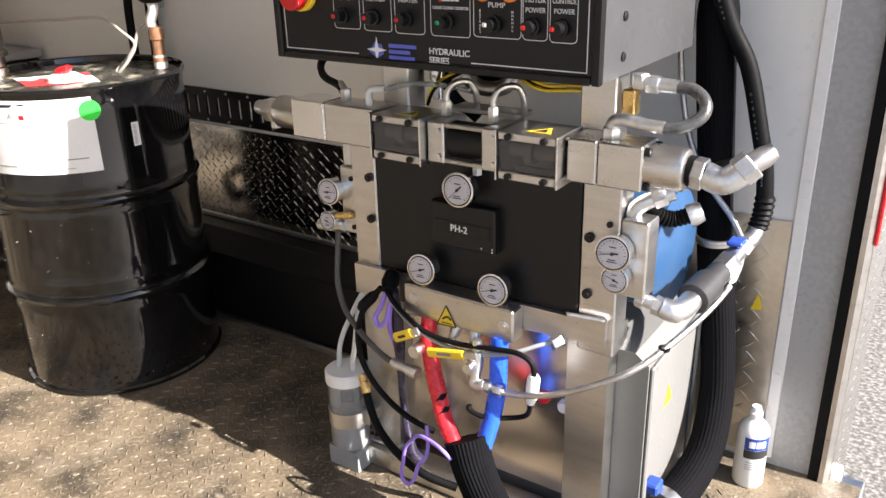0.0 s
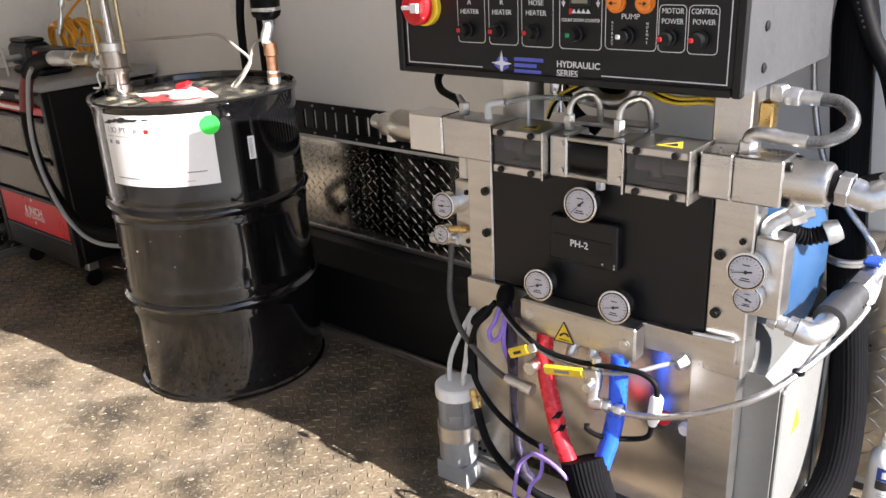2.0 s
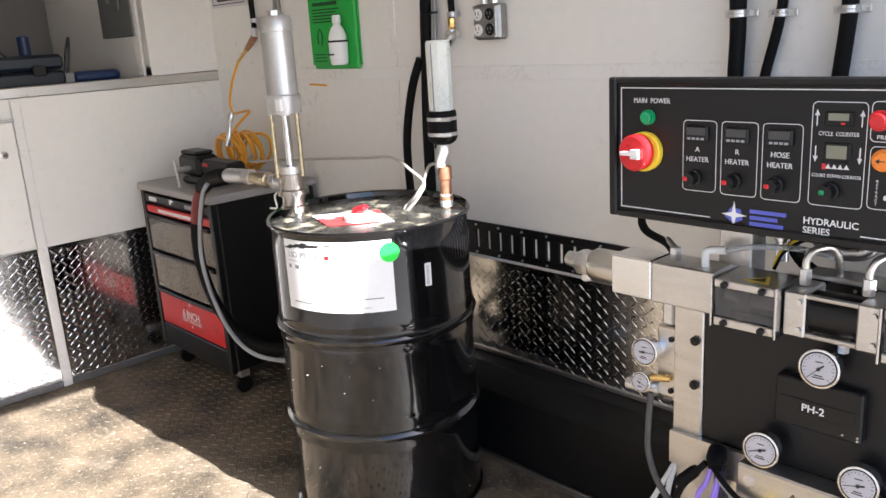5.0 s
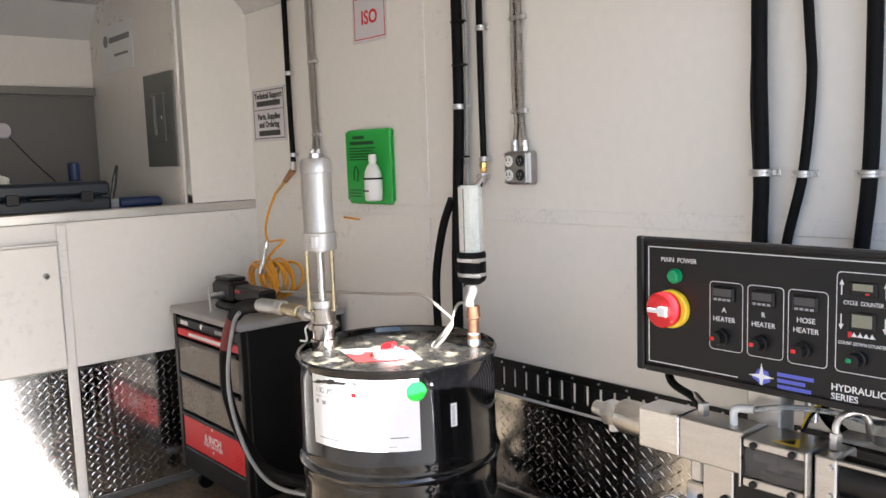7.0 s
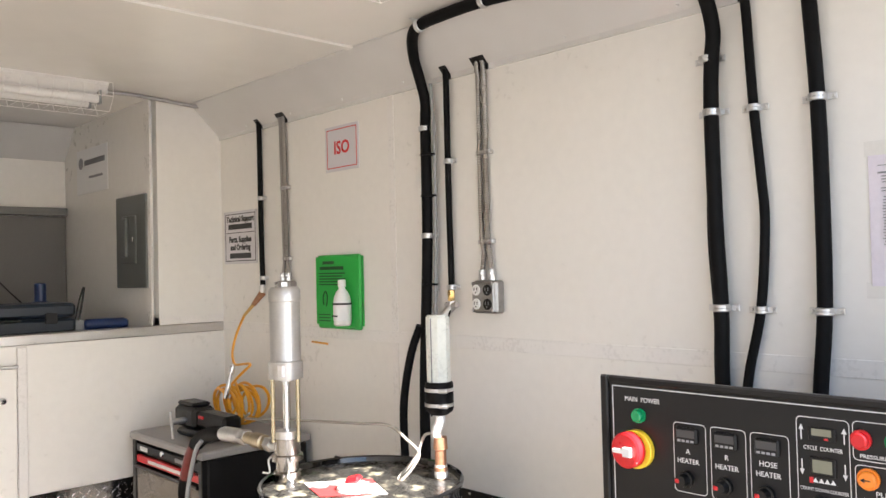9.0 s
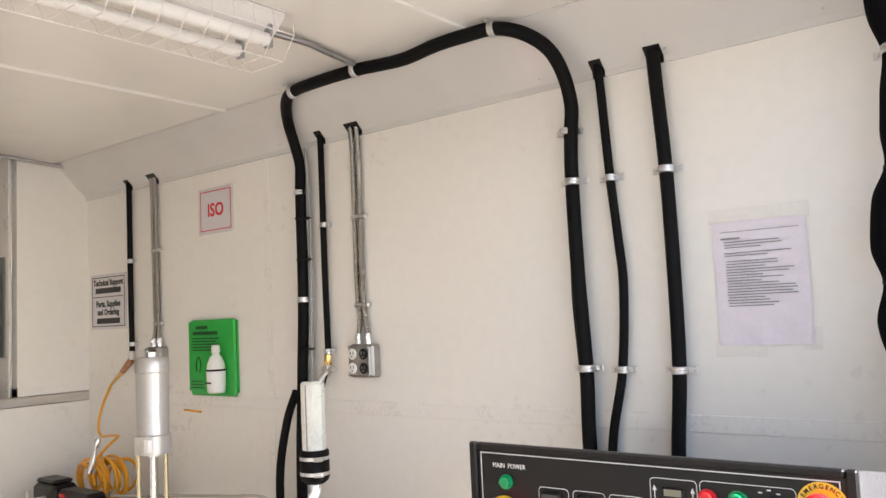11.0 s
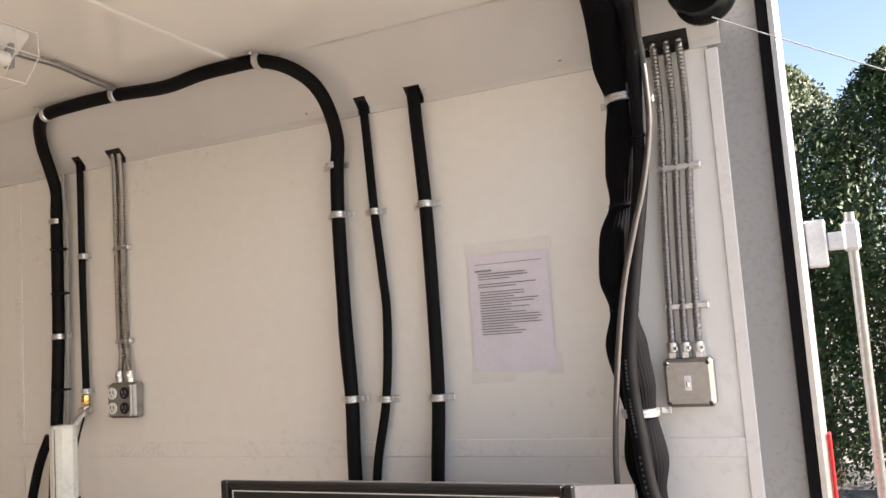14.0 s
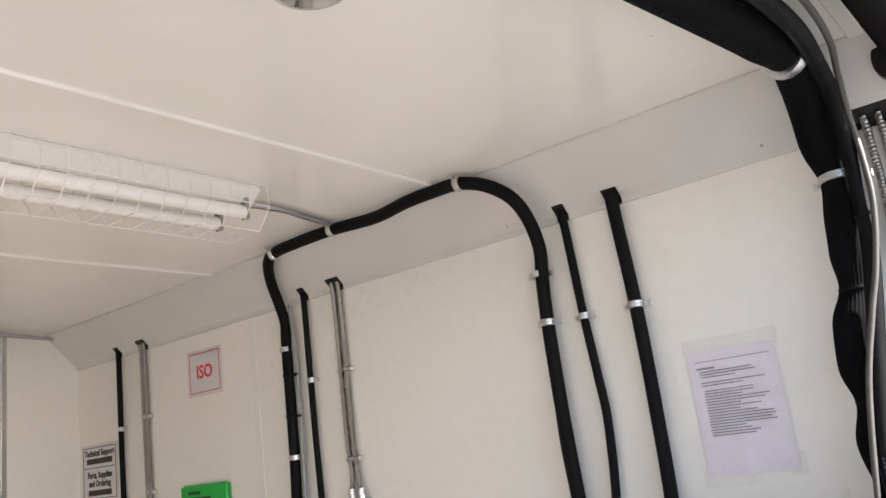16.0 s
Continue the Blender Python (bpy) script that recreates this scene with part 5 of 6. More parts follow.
def pbar(x0, x1, z0, z1, material=PRINT, name="panel_line"):
    return part(name, box((x0, YP - 0.0004, z0), (x1, YP + 0.0002, z1), 0), material, con)


def outline(x0, x1, z0, z1, r=0.008, w=0.0012):
    """Rounded white frame printed on the panel."""
    def ring(o):
        pts = []
        for cx, cz, a0 in ((x1 - r, z1 - r, 0), (x0 + r, z1 - r, 90), (x0 + r, z0 + r, 180), (x1 - r, z0 + r, 270)):
            for k in range(5):
                a = radians(a0 + 22.5 * k)
                pts.append((cx + math.cos(a) * (r + o), cz + math.sin(a) * (r + o)))
        return pts
    bm = bmesh.new()
    A = [bm.verts.new((x, YP, z)) for x, z in ring(0)]
    B = [bm.verts.new((x, YP, z)) for x, z in ring(-w)]
    n = len(A)
    for i in range(n):
        bm.faces.new((A[i], A[(i + 1) % n], B[(i + 1) % n], B[i]))
    part("panel_frame", bm, PRINT, con)


def ptext(text, x, z, size, width=None, turn=0):
    words(text, size, Matrix.Translation((x, YP + 0.0001, z)) @ pose(0, 0, 0, 90) @ pose(0, 0, 0, 0, 0, turn), PRINT, con, "panel_lettering", width=width)


def knob(x, z, cap, label):
    k = part("selector_knob", lathe((x, CYF, z), (x, CYF - 0.024, z), ((0, 0.0145), (0.3, 0.0145), (0.34, 0.0115), (1, 0.0105)), 20), BLACK, con, label)
    part("pointer", box((x - 0.0100, CYF - 0.0255, z - 0.0030), (x - 0.0015, CYF - 0.020, z + 0.0045), 0.0015), cap, k)


def button(x, z, material, label, r=0.0125, ring=True):
    b = part("push_button", lathe((x, CYF, z), (x, CYF - 0.014, z), ((0, r + 0.003), (0.35, r + 0.003), (0.36, r), (0.85, r), (1, r * 0.8)), 24), material, con, label)
    return b


pbar(CX0 + 0.022, 0.405, CZ0 + 0.0155, CZ0 + 0.0172)
pbar(0.655, CX1 - 0.022, CZ0 + 0.0155, CZ0 + 0.0172)
pbar(CX0 + 0.022, CX1 - 0.022, CZ1 - 0.0172, CZ1 - 0.0155)
pbar(CX0 + 0.022, CX0 + 0.0237, CZ0 + 0.0173, CZ1 - 0.0173)
pbar(CX1 - 0.0237, CX1 - 0.022, CZ0 + 0.0173, CZ1 - 0.0173)
ptext("MAIN  POWER", 0.286, 1.219, 0.013, 0.074)
button(0.280, 1.190, GREENLED, "dark green pilot lamp", 0.011)
sw = part("main_switch", lathe((0.274, CYF, 1.128), (0.274, CYF - 0.012, 1.128), ((0, 0.036), (0.8, 0.036), (1, 0.034)), 36), YELLOW, con, "yellow switch collar")
part("switch_dial", lathe((0.268, CYF - 0.012, 1.128), (0.266, CYF - 0.032, 1.128), ((0, 0.033), (0.85, 0.033), (1, 0.029)), 36), RED, sw, "red rotary switch dial")
bm = prism([(0.246, 1.1245), (0.268, 1.1245), (0.268, 1.119), (0.284, 1.119), (0.284, 1.136), (0.268, 1.136), (0.268, 1.1315), (0.246, 1.1315)], CYF - 0.042, CYF - 0.0321)
part("switch_grip", bm, PRINT, sw, "cream switch arrow")
part("switch_mark", box((0.285, CYF - 0.0328, 1.109), (0.293, CYF - 0.0322, 1.112), 0), PRINT, sw)
for x0, x1, z0, z1 in ((0.350, 0.414, 1.064, 1.188), (0.422, 0.487, 1.063, 1.188), (0.494, 0.560, 1.062, 1.188), (0.572, 0.654, 1.062, 1.224), (0.660, 0.752, 1.065, 1.160), (0.754, 0.800, 1.065, 1.138), (0.803, 0.852, 1.064, 1.138), (0.658, 0.808, 1.166, 1.226)):
    outline(x0, x1, z0, z1)
for x, t1 in ((0.378, "A"), (0.451, "R"), (0.524, "HOSE")):
    d = part("display", box((x - 0.021, CYF - 0.007, 1.152), (x + 0.021, CYF, 1.180), 0.003), BLACK, con, "black temperature controller")
    part("display_window", box((x - 0.017, CYF - 0.0078, 1.163), (x + 0.017, CYF - 0.0071, 1.176), 0), BOXGREY, d)
    bm = bmesh.new()
    for k in range(4):
        box((x - 0.016 + k * 0.0085, CYF - 0.0078, 1.155), (x - 0.010 + k * 0.0085, CYF - 0.0071, 1.159), 0, bm)
    part("display_keys", bm, GREYPL, d)
    ptext(t1, x, 1.137, 0.0125)
    ptext("HEATER", x, 1.120, 0.0125, 0.042)
    knob(x - 0.004, 1.088, RED, "black selector knob with a red pointer")
x = 0.613
l = part("cycle_display", box((x - 0.021, CYF - 0.004, 1.187), (x + 0.021, CYF, 1.209), 0.002), BLACK, con)
part("display_glass", box((x - 0.015, CYF - 0.0048, 1.196), (x + 0.015, CYF - 0.0041, 1.207), 0), LCD, l)
part("red_key", box((x + 0.004, CYF - 0.0048, 1.190), (x + 0.010, CYF - 0.0041, 1.193), 0), RED, l)
ptext("CYCLE  COUNTER", x, 1.175, 0.0092, 0.060)
l = part("counter_display", box((x - 0.020, CYF - 0.004, 1.132), (x + 0.020, CYF, 1.162), 0.002), BLACK, con)
part("display_glass", box((x - 0.015, CYF - 0.0048, 1.138), (x + 0.015, CYF - 0.0041, 1.158), 0), LCD, l)
bm = bmesh.new()
for k in range(4):
    prism([(x - 0.017 + k * 0.009, 1.1215), (x - 0.008 + k * 0.009, 1.1215), (x - 0.0125 + k * 0.009, 1.1290)], YP - 0.0003, YP, bm)
part("scale_marks", bm, PRINT, con)
pbar(x - 0.022, x - 0.016, 1.120, 1.129, RED, "red_mark")
ptext("COUNT DOWN COUNTER", x, 1.110, 0.0078, 0.074)
for dx, z, s in ((-0.033, 1.197, 1), (0.033, 1.197, 1), (-0.033, 1.146, -1), (0.033, 1.146, -1)):
    bm = box((x + dx - 0.0009, YP - 0.0004, z - 0.010), (x + dx + 0.0009, YP, z + 0.010), 0)
    prism([(x + dx - 0.004, z + s * 0.006), (x + dx + 0.004, z + s * 0.006), (x + dx, z + s * 0.015)], YP - 0.0004, YP, bm)
    part("arrow", bm, PRINT, con)
knob(x - 0.006, 1.087, GREENLED, "black selector knob with a green pointer")
for xx, s in ((0.680, -1), (0.731, 1)):
    b = button(xx, 1.140, ORANGE, "orange arrow push button", 0.0135)
    bm = box((xx - 0.006, CYF - 0.0150, 1.1393), (xx + 0.006, CYF - 0.0141, 1.1407), 0)
    prism([(xx + s * 0.002, 1.1435), (xx + s * 0.002, 1.1365), (xx + s * 0.008, 1.140)], CYF - 0.0150, CYF - 0.0141, bm)
    part("button_arrow", bm, INK, b)
ptext("PUMP", 0.705, 1.118, 0.012, 0.032)
for s, x in (("RETRACT", 0.673), ("NORMAL", 0.735)):
    for k, ch in enumerate(s):
        ptext(ch, x, 1.108 - k * 0.0058, 0.0058)
knob(0.701, 1.088, PRINT, "black selector knob with a white pointer")
for x, a in ((0.777, "MOTOR"), (0.828, "CONTROL")):
    ptext(a, x, 1.128, 0.0115, 0.036 if a == "MOTOR" else 0.042)
    ptext("POWER", x, 1.1125, 0.0115, 0.036)
    knob(x - 0.004, 1.087, RED, "black selector knob with a red pointer")
ptext("PRESSURE BALANCE CONTROL", 0.733, 1.173, 0.0085, 0.130)
button(0.671, 1.198, RED, "red push button")
button(0.720, 1.200, GREENLED, "green push button")
k = part("dial_knob", lathe((0.768, CYF, 1.198), (0.768, CYF - 0.02, 1.198), ((0, 0.012), (0.8, 0.011), (1, 0.009)), 20), BLACK, con)
for i in range(7):
    a = radians(210 - i * 40)
    pbar(0.768 + math.cos(a) * 0.021 - 0.003, 0.768 + math.cos(a) * 0.021 + 0.003, 1.200 + math.sin(a) * 0.019, 1.202 + math.sin(a) * 0.019, PRINT, "dial_mark")
em = part("emergency_plate", lathe((0.845, CYF, 1.203), (0.845, CYF - 0.003, 1.203), ((0, 0.037), (1, 0.037)), 36), YELLOW, con, "yellow emergency stop plate")
part("emergency_button", lathe((0.845, CYF - 0.003, 1.203), (0.845, CYF - 0.036, 1.203), ((0, 0.014), (0.45, 0.014), (0.5, 0.024), (0.85, 0.024), (1, 0.019)), 28), RED, em, "red mushroom stop button")
for s, a0, da in (("EMERGENCY", 150, -15), ("STOP", 247, 15)):
    for i, ch in enumerate(s):
        a = radians(a0 + da * i)
        up = da < 0
        words(ch, 0.0095, Matrix.Translation((0.845 + math.cos(a) * 0.0305, CYF - 0.0034, 1.203 + math.sin(a) * 0.0305)) @ pose(0, 0, 0, 90) @ pose(0, 0, 0, 0, 0, math.degrees(a) - 90 if up else math.degrees(a) + 90), INK, em, "plate_lettering", bold=0.0002)
bm = bmesh.new()
lx, lz = 0.449, 1.030
prism([(lx - 0.023, lz), (lx - 0.004, lz + 0.004), (lx, lz + 0.023), (lx + 0.004, lz + 0.004), (lx + 0.023, lz), (lx + 0.004, lz - 0.004), (lx, lz - 0.023), (lx - 0.004, lz - 0.004)], YP - 0.0006, YP, bm)
part("star_mark", bm, PRINT, con)
bm = prism([(lx - 0.017, lz - 0.004), (lx - 0.005, lz + 0.013), (lx + 0.012, lz + 0.010), (lx + 0.016, lz - 0.007), (lx, lz - 0.015)], YP - 0.0004, YP + 0.0002)
part("globe_mark", bm, BLUELOGO, con)
for i, w in enumerate((0.062, 0.048, 0.058)):
    pbar(0.477, 0.477 + w, 1.036 - i * 0.0105, 1.0425 - i * 0.0105, BLUELOGO, "logo_bar")
words("HYDRAULIC", 0.0155, Matrix.Translation((0.5665, YP + 0.0001, 1.035)) @ pose(0, 0, 0, 90), PRINT, con, "panel_lettering", bold=0.0002, align="LEFT")
words("SERIES", 0.0155, Matrix.Translation((0.5665, YP + 0.0001, 1.0195)) @ pose(0, 0, 0, 90), PRINT, con, "panel_lettering", bold=0.0002, align="LEFT")

# ---- machine frame ----
mach = thing("foam_proportioner", (0.58, -0.4, 0), "aluminium framed foam spraying machine with gauges and hoses", "spray machine")
YF = -0.480


def bolt(p, r=0.008, parent=mach, d=(0, -1, 0)):
    p, d = Vector(p), Vector(d)
    part("bolt", lathe(p, p + d * r, ((0, r), (0.7, r), (0.75, r * 0.55), (1.0, r * 0.5)), 14), BLACK, parent)


part("left_post", box((0.272, YF, 0.46), (0.338, YF + 0.06, 0.83), 0.003), ALU, mach)
part("right_post", box((0.824, YF, 0.46), (0.899, YF + 0.06, 0.83), 0.003), ALU, mach)
part("black_plate", box((0.340, YF + 0.001, 0.531), (0.822, YF + 0.012, 0.815), 0.002), PANELBLK, mach)
bp = part("model_box", box((0.497, YF - 0.022, 0.627), (0.650, YF + 0.0005, 0.721), 0.003), PANELBLK, mach)
part("model_recess", box((0.508, YF - 0.0235, 0.655), (0.638, YF - 0.0222, 0.684), 0.001), BLACK, bp)
words("PH-2", 0.020, Matrix.Translation((0.567, YF - 0.0238, 0.669)) @ pose(0, 0, 0, 90), PRINT, bp, bold=0.0004)
for x, z in ((0.645, 0.64), (0.645, 0.634), (0.62, 0.638)):
    part("rivet", cyl((x, YF - 0.022, z), (x, YF - 0.024, z), 0.0022, None, 8), ZINC, bp)
for x, z in ((0.322, 0.735), (0.322, 0.640), (0.842, 0.700), (0.842, 0.585)):
    bolt((x, YF, z), 0.0095)
part("crossbeam", prism([(0.274, 0.455), (0.888, 0.488), (0.888, 0.540), (0.800, 0.533), (0.274, 0.527)], YF - 0.014, YF - 0.001), ALU, mach, smooth=False)
part("weld_bead", tube([(0.805 + 0.002 * k, YF - 0.012 + 0.002 * (k % 2), 0.5365 + 0.00014 * k) for k in range(40)], 0.004, 6, 0), ZINC, mach)
mb = part("heater_manifold", box((0.444, -0.536, 0.462), (0.712, YF - 0.0145, 0.534), 0.004), ALU, mach)
for x, z in ((0.470, 0.505), (0.690, 0.497)):
    part("plug", lathe((x, -0.536, z), (x, -0.540, z), ((0, 0.011), (0.6, 0.011), (0.62, 0.006), (1, 0.006)), 18), ZINC, mb)
t0 = part("warning_triangle", prism([(0.531, 0.462), (0.578, 0.464), (0.554, 0.508)], -0.5372, -0.5362), YELLOW, mb, "yellow hot surface warning triangle")
bm = bmesh.new()
for a, b in (((0.531, 0.462), (0.578, 0.464)), ((0.578, 0.464), (0.554, 0.508)), ((0.554, 0.508), (0.531, 0.462))):
    tube([(a[0], -0.5375, a[1]), (b[0], -0.5375, b[1])], 0.0013, 5, 0, bm)
tube([(0.545, -0.5375, 0.476), (0.552, -0.5375, 0.482), (0.560, -0.5375, 0.483), (0.566, -0.5375, 0.478)], 0.0022, 5, 4, bm)
box((0.543, -0.5378, 0.4675), (0.567, -0.5372, 0.4695), 0, bm)
part("triangle_print", bm, INK, t0)
part("front_cover", box((0.374, -0.450, 0.07), (0.800, -0.444, 0.486), 0.002), mat("polished_sheet", (0.66, 0.62, 0.58), 0.22, 1.0, var=0.04, scale=3, fine=40, bump=0.004), mach, "polished sheet cover")
part("left_leg", prism([(0.286, -0.484), (0.374, -0.484), (0.374, -0.40), (0.362, -0.40), (0.362, -0.474), (0.286, -0.474)], 0.055, 0.456, axis="z"), ALU, mach, smooth=False)
part("right_leg", prism([(0.800, -0.470), (0.888, -0.470), (0.888, -0.38), (0.878, -0.38), (0.878, -0.460), (0.800, -0.460)], 0.03, 0.500, axis="z"), ALU, mach, smooth=False)
part("base_rail", box((0.285, -0.520, 0.0), (0.905, -0.455, 0.050), 0.004), ALU, mach)
part("left_foot", prism([(0.212, 0.0), (0.302, 0.0), (0.302, 0.045), (0.294, 0.052), (0.212, 0.052)], -0.565, -0.46), GREYPL, mach, "grey painted foot bracket", smooth=False)
ft = part("leg_plate", box((0.270, -0.500, 0.0525), (0.380, -0.44, 0.062), 0.002), ALU, mach)
for x in (0.285, 0.30):
    bolt((x, -0.485, 0.062), 0.005, ft, (0, 0, 1))
part("rear_frame", box((0.30, -0.36, 0.0), (0.90, -0.30, 0.05), 0.003), ALU, mach)
for nm, x0, x1 in (("left_upright", 0.352, 0.418), ("right_upright", 0.800, 0.868)):
    part(nm, box((x0, -0.455, 0.80), (x1, -0.395, 1.004), 0.003), ALU, mach)
# unseen filler, added only to keep sun from leaking through the machine
part("sun_block", box((0.36, -0.440, 0.455), (0.800, -0.14, 0.775), 0.004), BLACK, mach, "unseen black block added to stop sun behind the gauge plate")
part("oil_tank", lathe((0.802, -0.27, 0.62), (0.945, -0.27, 0.62), ((0, 0.11), (0.05, 0.125), (0.93, 0.125), (1, 0.10)), 32), BLUEGREY, mach, "pale blue hydraulic motor")
elc = part("electric_cabinet", prism([(0.60, 0.02), (0.955, 0.02), (0.955, 0.430), (0.925, 0.452), (0.60, 0.452)], -0.425, -0.105), CABGREY, mach, "light grey painted cabinet", smooth=False)
bm = bmesh.new()
for a, b in (((-0.420, 0.03), (-0.404, 0.425)), ((-0.126, 0.03), (-0.110, 0.425)), ((-0.403, 0.411), (-0.127, 0.425)), ((-0.403, 0.03), (-0.127, 0.044))):
    box((0.9553, a[0], a[1]), (0.964, b[0], b[1]), 0.003, bm)
part("cabinet_frame", bm, CABGREY, elc)
part("cabinet_triangle", prism([(-0.315, 0.275), (-0.265, 0.275), (-0.290, 0.322)], 0.9556, 0.9564, axis="x"), YELLOW, elc, "yellow shock warning triangle")
part("triangle_bolt", prism([(-0.294, 0.283), (-0.286, 0.295), (-0.291, 0.297), (-0.285, 0.312), (-0.297, 0.297), (-0.290, 0.295)], 0.9566, 0.957, axis="x"), INK, elc)
part("wall_triangle", prism([(1.040, 0.400), (1.066, 0.405), (1.054, 0.445)], -0.0085, -0.0078), YELLOW, mach, "yellow warning sticker")
for x, z, material, lab in ((0.742, 0.305, RED, "red round button"), (0.790, 0.298, WHITE, "white round button")):
    part("round_button", lathe((x, -0.450, z), (x, -0.462, z), ((0, 0.0145), (0.5, 0.0145), (1, 0.011)), 22), material, mach, lab)


def gauge(c, r, needle, stem=None, d=(0.05, -1, 0.08)):
    """Liquid-filled pressure gauge: steel case, bezel, dial, needle and ticks."""
    c, d = Vector(c), Vector(d).normalized()
    t = part("gauge", lathe(c, c + d * 0.028, ((0, r * 0.9), (0.05, r * 0.96), (0.8, r * 0.96), (0.82, r * 1.04), (0.97, r * 1.04), (1, r * 0.98)), 36), CHROME, mach, "round steel pressure gauge")
    f = c + d * 0.0283
    part("dial_rim", cyl(f - d * 0.001, f + d * 0.0002, r * 0.93, None, 32), BLACK, t)
    part("dial", cyl(f - d * 0.001, f + d * 0.0006, r * 0.85, None, 32), GAUGEFACE, t, "white gauge dial")
    x = Vector((1, 0, 0)) - d * d.x
    x.normalize()
    z = d.cross(x) * -1
    if z.z < 0:
        z = -z
    m = Matrix.Translation(f) @ Matrix((x, d, z)).transposed().to_4x4()
    bm = bmesh.new()
    for k in range(19):
        a = radians(225 - 15 * k)
        L = 0.16 if k % 3 == 0 else 0.09
        mm = m @ pose(math.cos(a) * r * (0.79 - L / 2), 0.0009, math.sin(a) * r * (0.79 - L / 2)) @ Matrix.Rotation(-a, 4, "Y")
        box((-r * L / 2, -0.0002, -r * 0.012), (r * L / 2, 0.0002, r * 0.012), 0, bm, mm)
    for zz, w in ((-0.38, 0.22), (-0.5, 0.3), (0.35, 0.2)):
        box((-w * r, 0.0008, zz * r), (w * r, 0.0011, (zz + 0.06) * r), 0, bm, m)
    part("dial_print", bm, INK, t)
    mm = m @ Matrix.Rotation(-radians(needle), 4, "Y")
    bm = box((-r * 0.35, 0.0016, -r * 0.05), (r * 0.05, 0.0022, r * 0.05), 0, None, mm)
    box((0, 0.0016, -r * 0.018), (r * 0.72, 0.0022, r * 0.018), 0, bm, mm)
    cyl((m @ Vector((0, 0.001, 0))), (m @ Vector((0, 0.003, 0))), r * 0.1, None, 12, bm)
    part("needle", bm, INK, t)
    if stem:
        part("stem", hexnut(c + d * 0.012 - Vector((0, 0, r * 0.9)), Vector(stem), 0.008), BRASS, t)
    return t


gauge((0.583, -0.505, 0.761), 0.0335, 225)
gauge((0.486, -0.503, 0.570), 0.0325, 200, (0.487, -0.515, 0.534))
gauge((0.660, -0.503, 0.565), 0.0325, 195, (0.661, -0.515, 0.534))
gauge((0.212, -0.470, 0.686), 0.0290, 5)
gauge((0.203, -0.470, 0.615), 0.0215, 340)
gauge((0.899, -0.485, 0.688), 0.0330, 190)
gauge((0.905, -0.485, 0.638), 0.0255, 160)
part("gauge_post", hexnut((0.610, -0.50, 0.790), (0.610, -0.50, 0.815), 0.010), ZINC, mach)
lb = part("left_fluid_block", box((0.228, -0.470, 0.588), (0.271, -0.43, 0.745), 0.003), ALU, mach)
part("block_post", box((0.236, -0.466, 0.746), (0.262, -0.436, 0.80), 0.004), ZINC, lb)
part("drain_fitting", cyl((0.155, -0.47, 0.592), (0.235, -0.465, 0.600), 0.013, 0.016), ZINC, lb)
part("brass_cock", cyl((0.225, -0.49, 0.632), (0.262, -0.475, 0.634), 0.008), BRASS, lb)
for z in (0.605, 0.72):
    bolt((0.262, -0.470, z), 0.006, lb)
rb = part("right_fluid_block", box((0.900, -0.478, 0.595), (0.952, -0.425, 0.745), 0.003), ALU, mach)
for z in (0.665, 0.732):
    bolt((0.880, YF, z), 0.006, rb)
bm = tube([(0.912, -0.45, 0.738), (0.914, -0.45, 0.757), (0.934, -0.44, 0.775), (0.972, -0.42, 0.792)], 0.0155, 14, 6)
hexnut((0.940, -0.437, 0.778), (0.960, -0.427, 0.787), 0.020, bm)
part("upper_elbow", bm, ZINC, rb)
part("suction_hose", tube([(0.905, -0.37, 0.745), (0.925, -0.36, 0.722), (0.950, -0.345, 0.712), (0.978, -0.335, 0.722)], 0.0155, 14, 8, ridge=0.0015, pitch=0.01), RUBBER, mach)
part("suction_end", lathe((0.976, -0.337, 0.720), (0.998, -0.325, 0.730), ((0, 0.022), (0.5, 0.022), (1, 0.018)), 16), ZINC, mach)
bm = hexnut((0.930, -0.452, 0.588), (0.946, -0.452, 0.584), 0.018)
cyl((0.946, -0.452, 0.584), (0.977, -0.45, 0.577), 0.013, None, 14, bm)
hexnut((0.962, -0.45, 0.580), (0.977, -0.45, 0.577), 0.019, bm)
tube([(0.977, -0.45, 0.577), (0.999, -0.445, 0.571), (1.010, -0.42, 0.572), (1.013, -0.39, 0.575)], 0.021, 14, 6, bm)
part("inlet_elbow", bm, ZINC, rb)
yst = part("inlet_strainer", lathe((1.013, -0.39, 0.575), (1.028, -0.27, 0.590), ((0, 0.020), (0.05, 0.031), (0.6, 0.031), (0.65, 0.024), (1, 0.024)), 20), mat("strainer_black", (0.03, 0.03, 0.032), 0.5, var=0.2), mach)
bm = hexnut((1.028, -0.27, 0.590), (1.033, -0.22, 0.597), 0.026)
cyl((1.033, -0.22, 0.597), (1.038, -0.16, 0.606), 0.019, None, 14, bm)
hexnut((1.036, -0.18, 0.603), (1.040, -0.145, 0.609), 0.023, bm)
part("ball_valve", bm, ZINC, yst)
part("blue_handle", box((1.018, -0.205, 0.622), (1.050, -0.165, 0.632), 0.003), BLUE, yst)
part("inlet_fitting", tube([(1.040, -0.145, 0.609), (1.048, -0.122, 0.617), (1.053, -0.106, 0.636)], 0.018, 14, 6), ZINC, yst)
part("spring_guard", tube([(1.053, -0.105, 0.634), (1.058, -0.10, 0.665), (1.060, -0.10, 0.705)], 0.0195, 14, 6, ridge=0.002, pitch=0.014), RUBBER, yst)

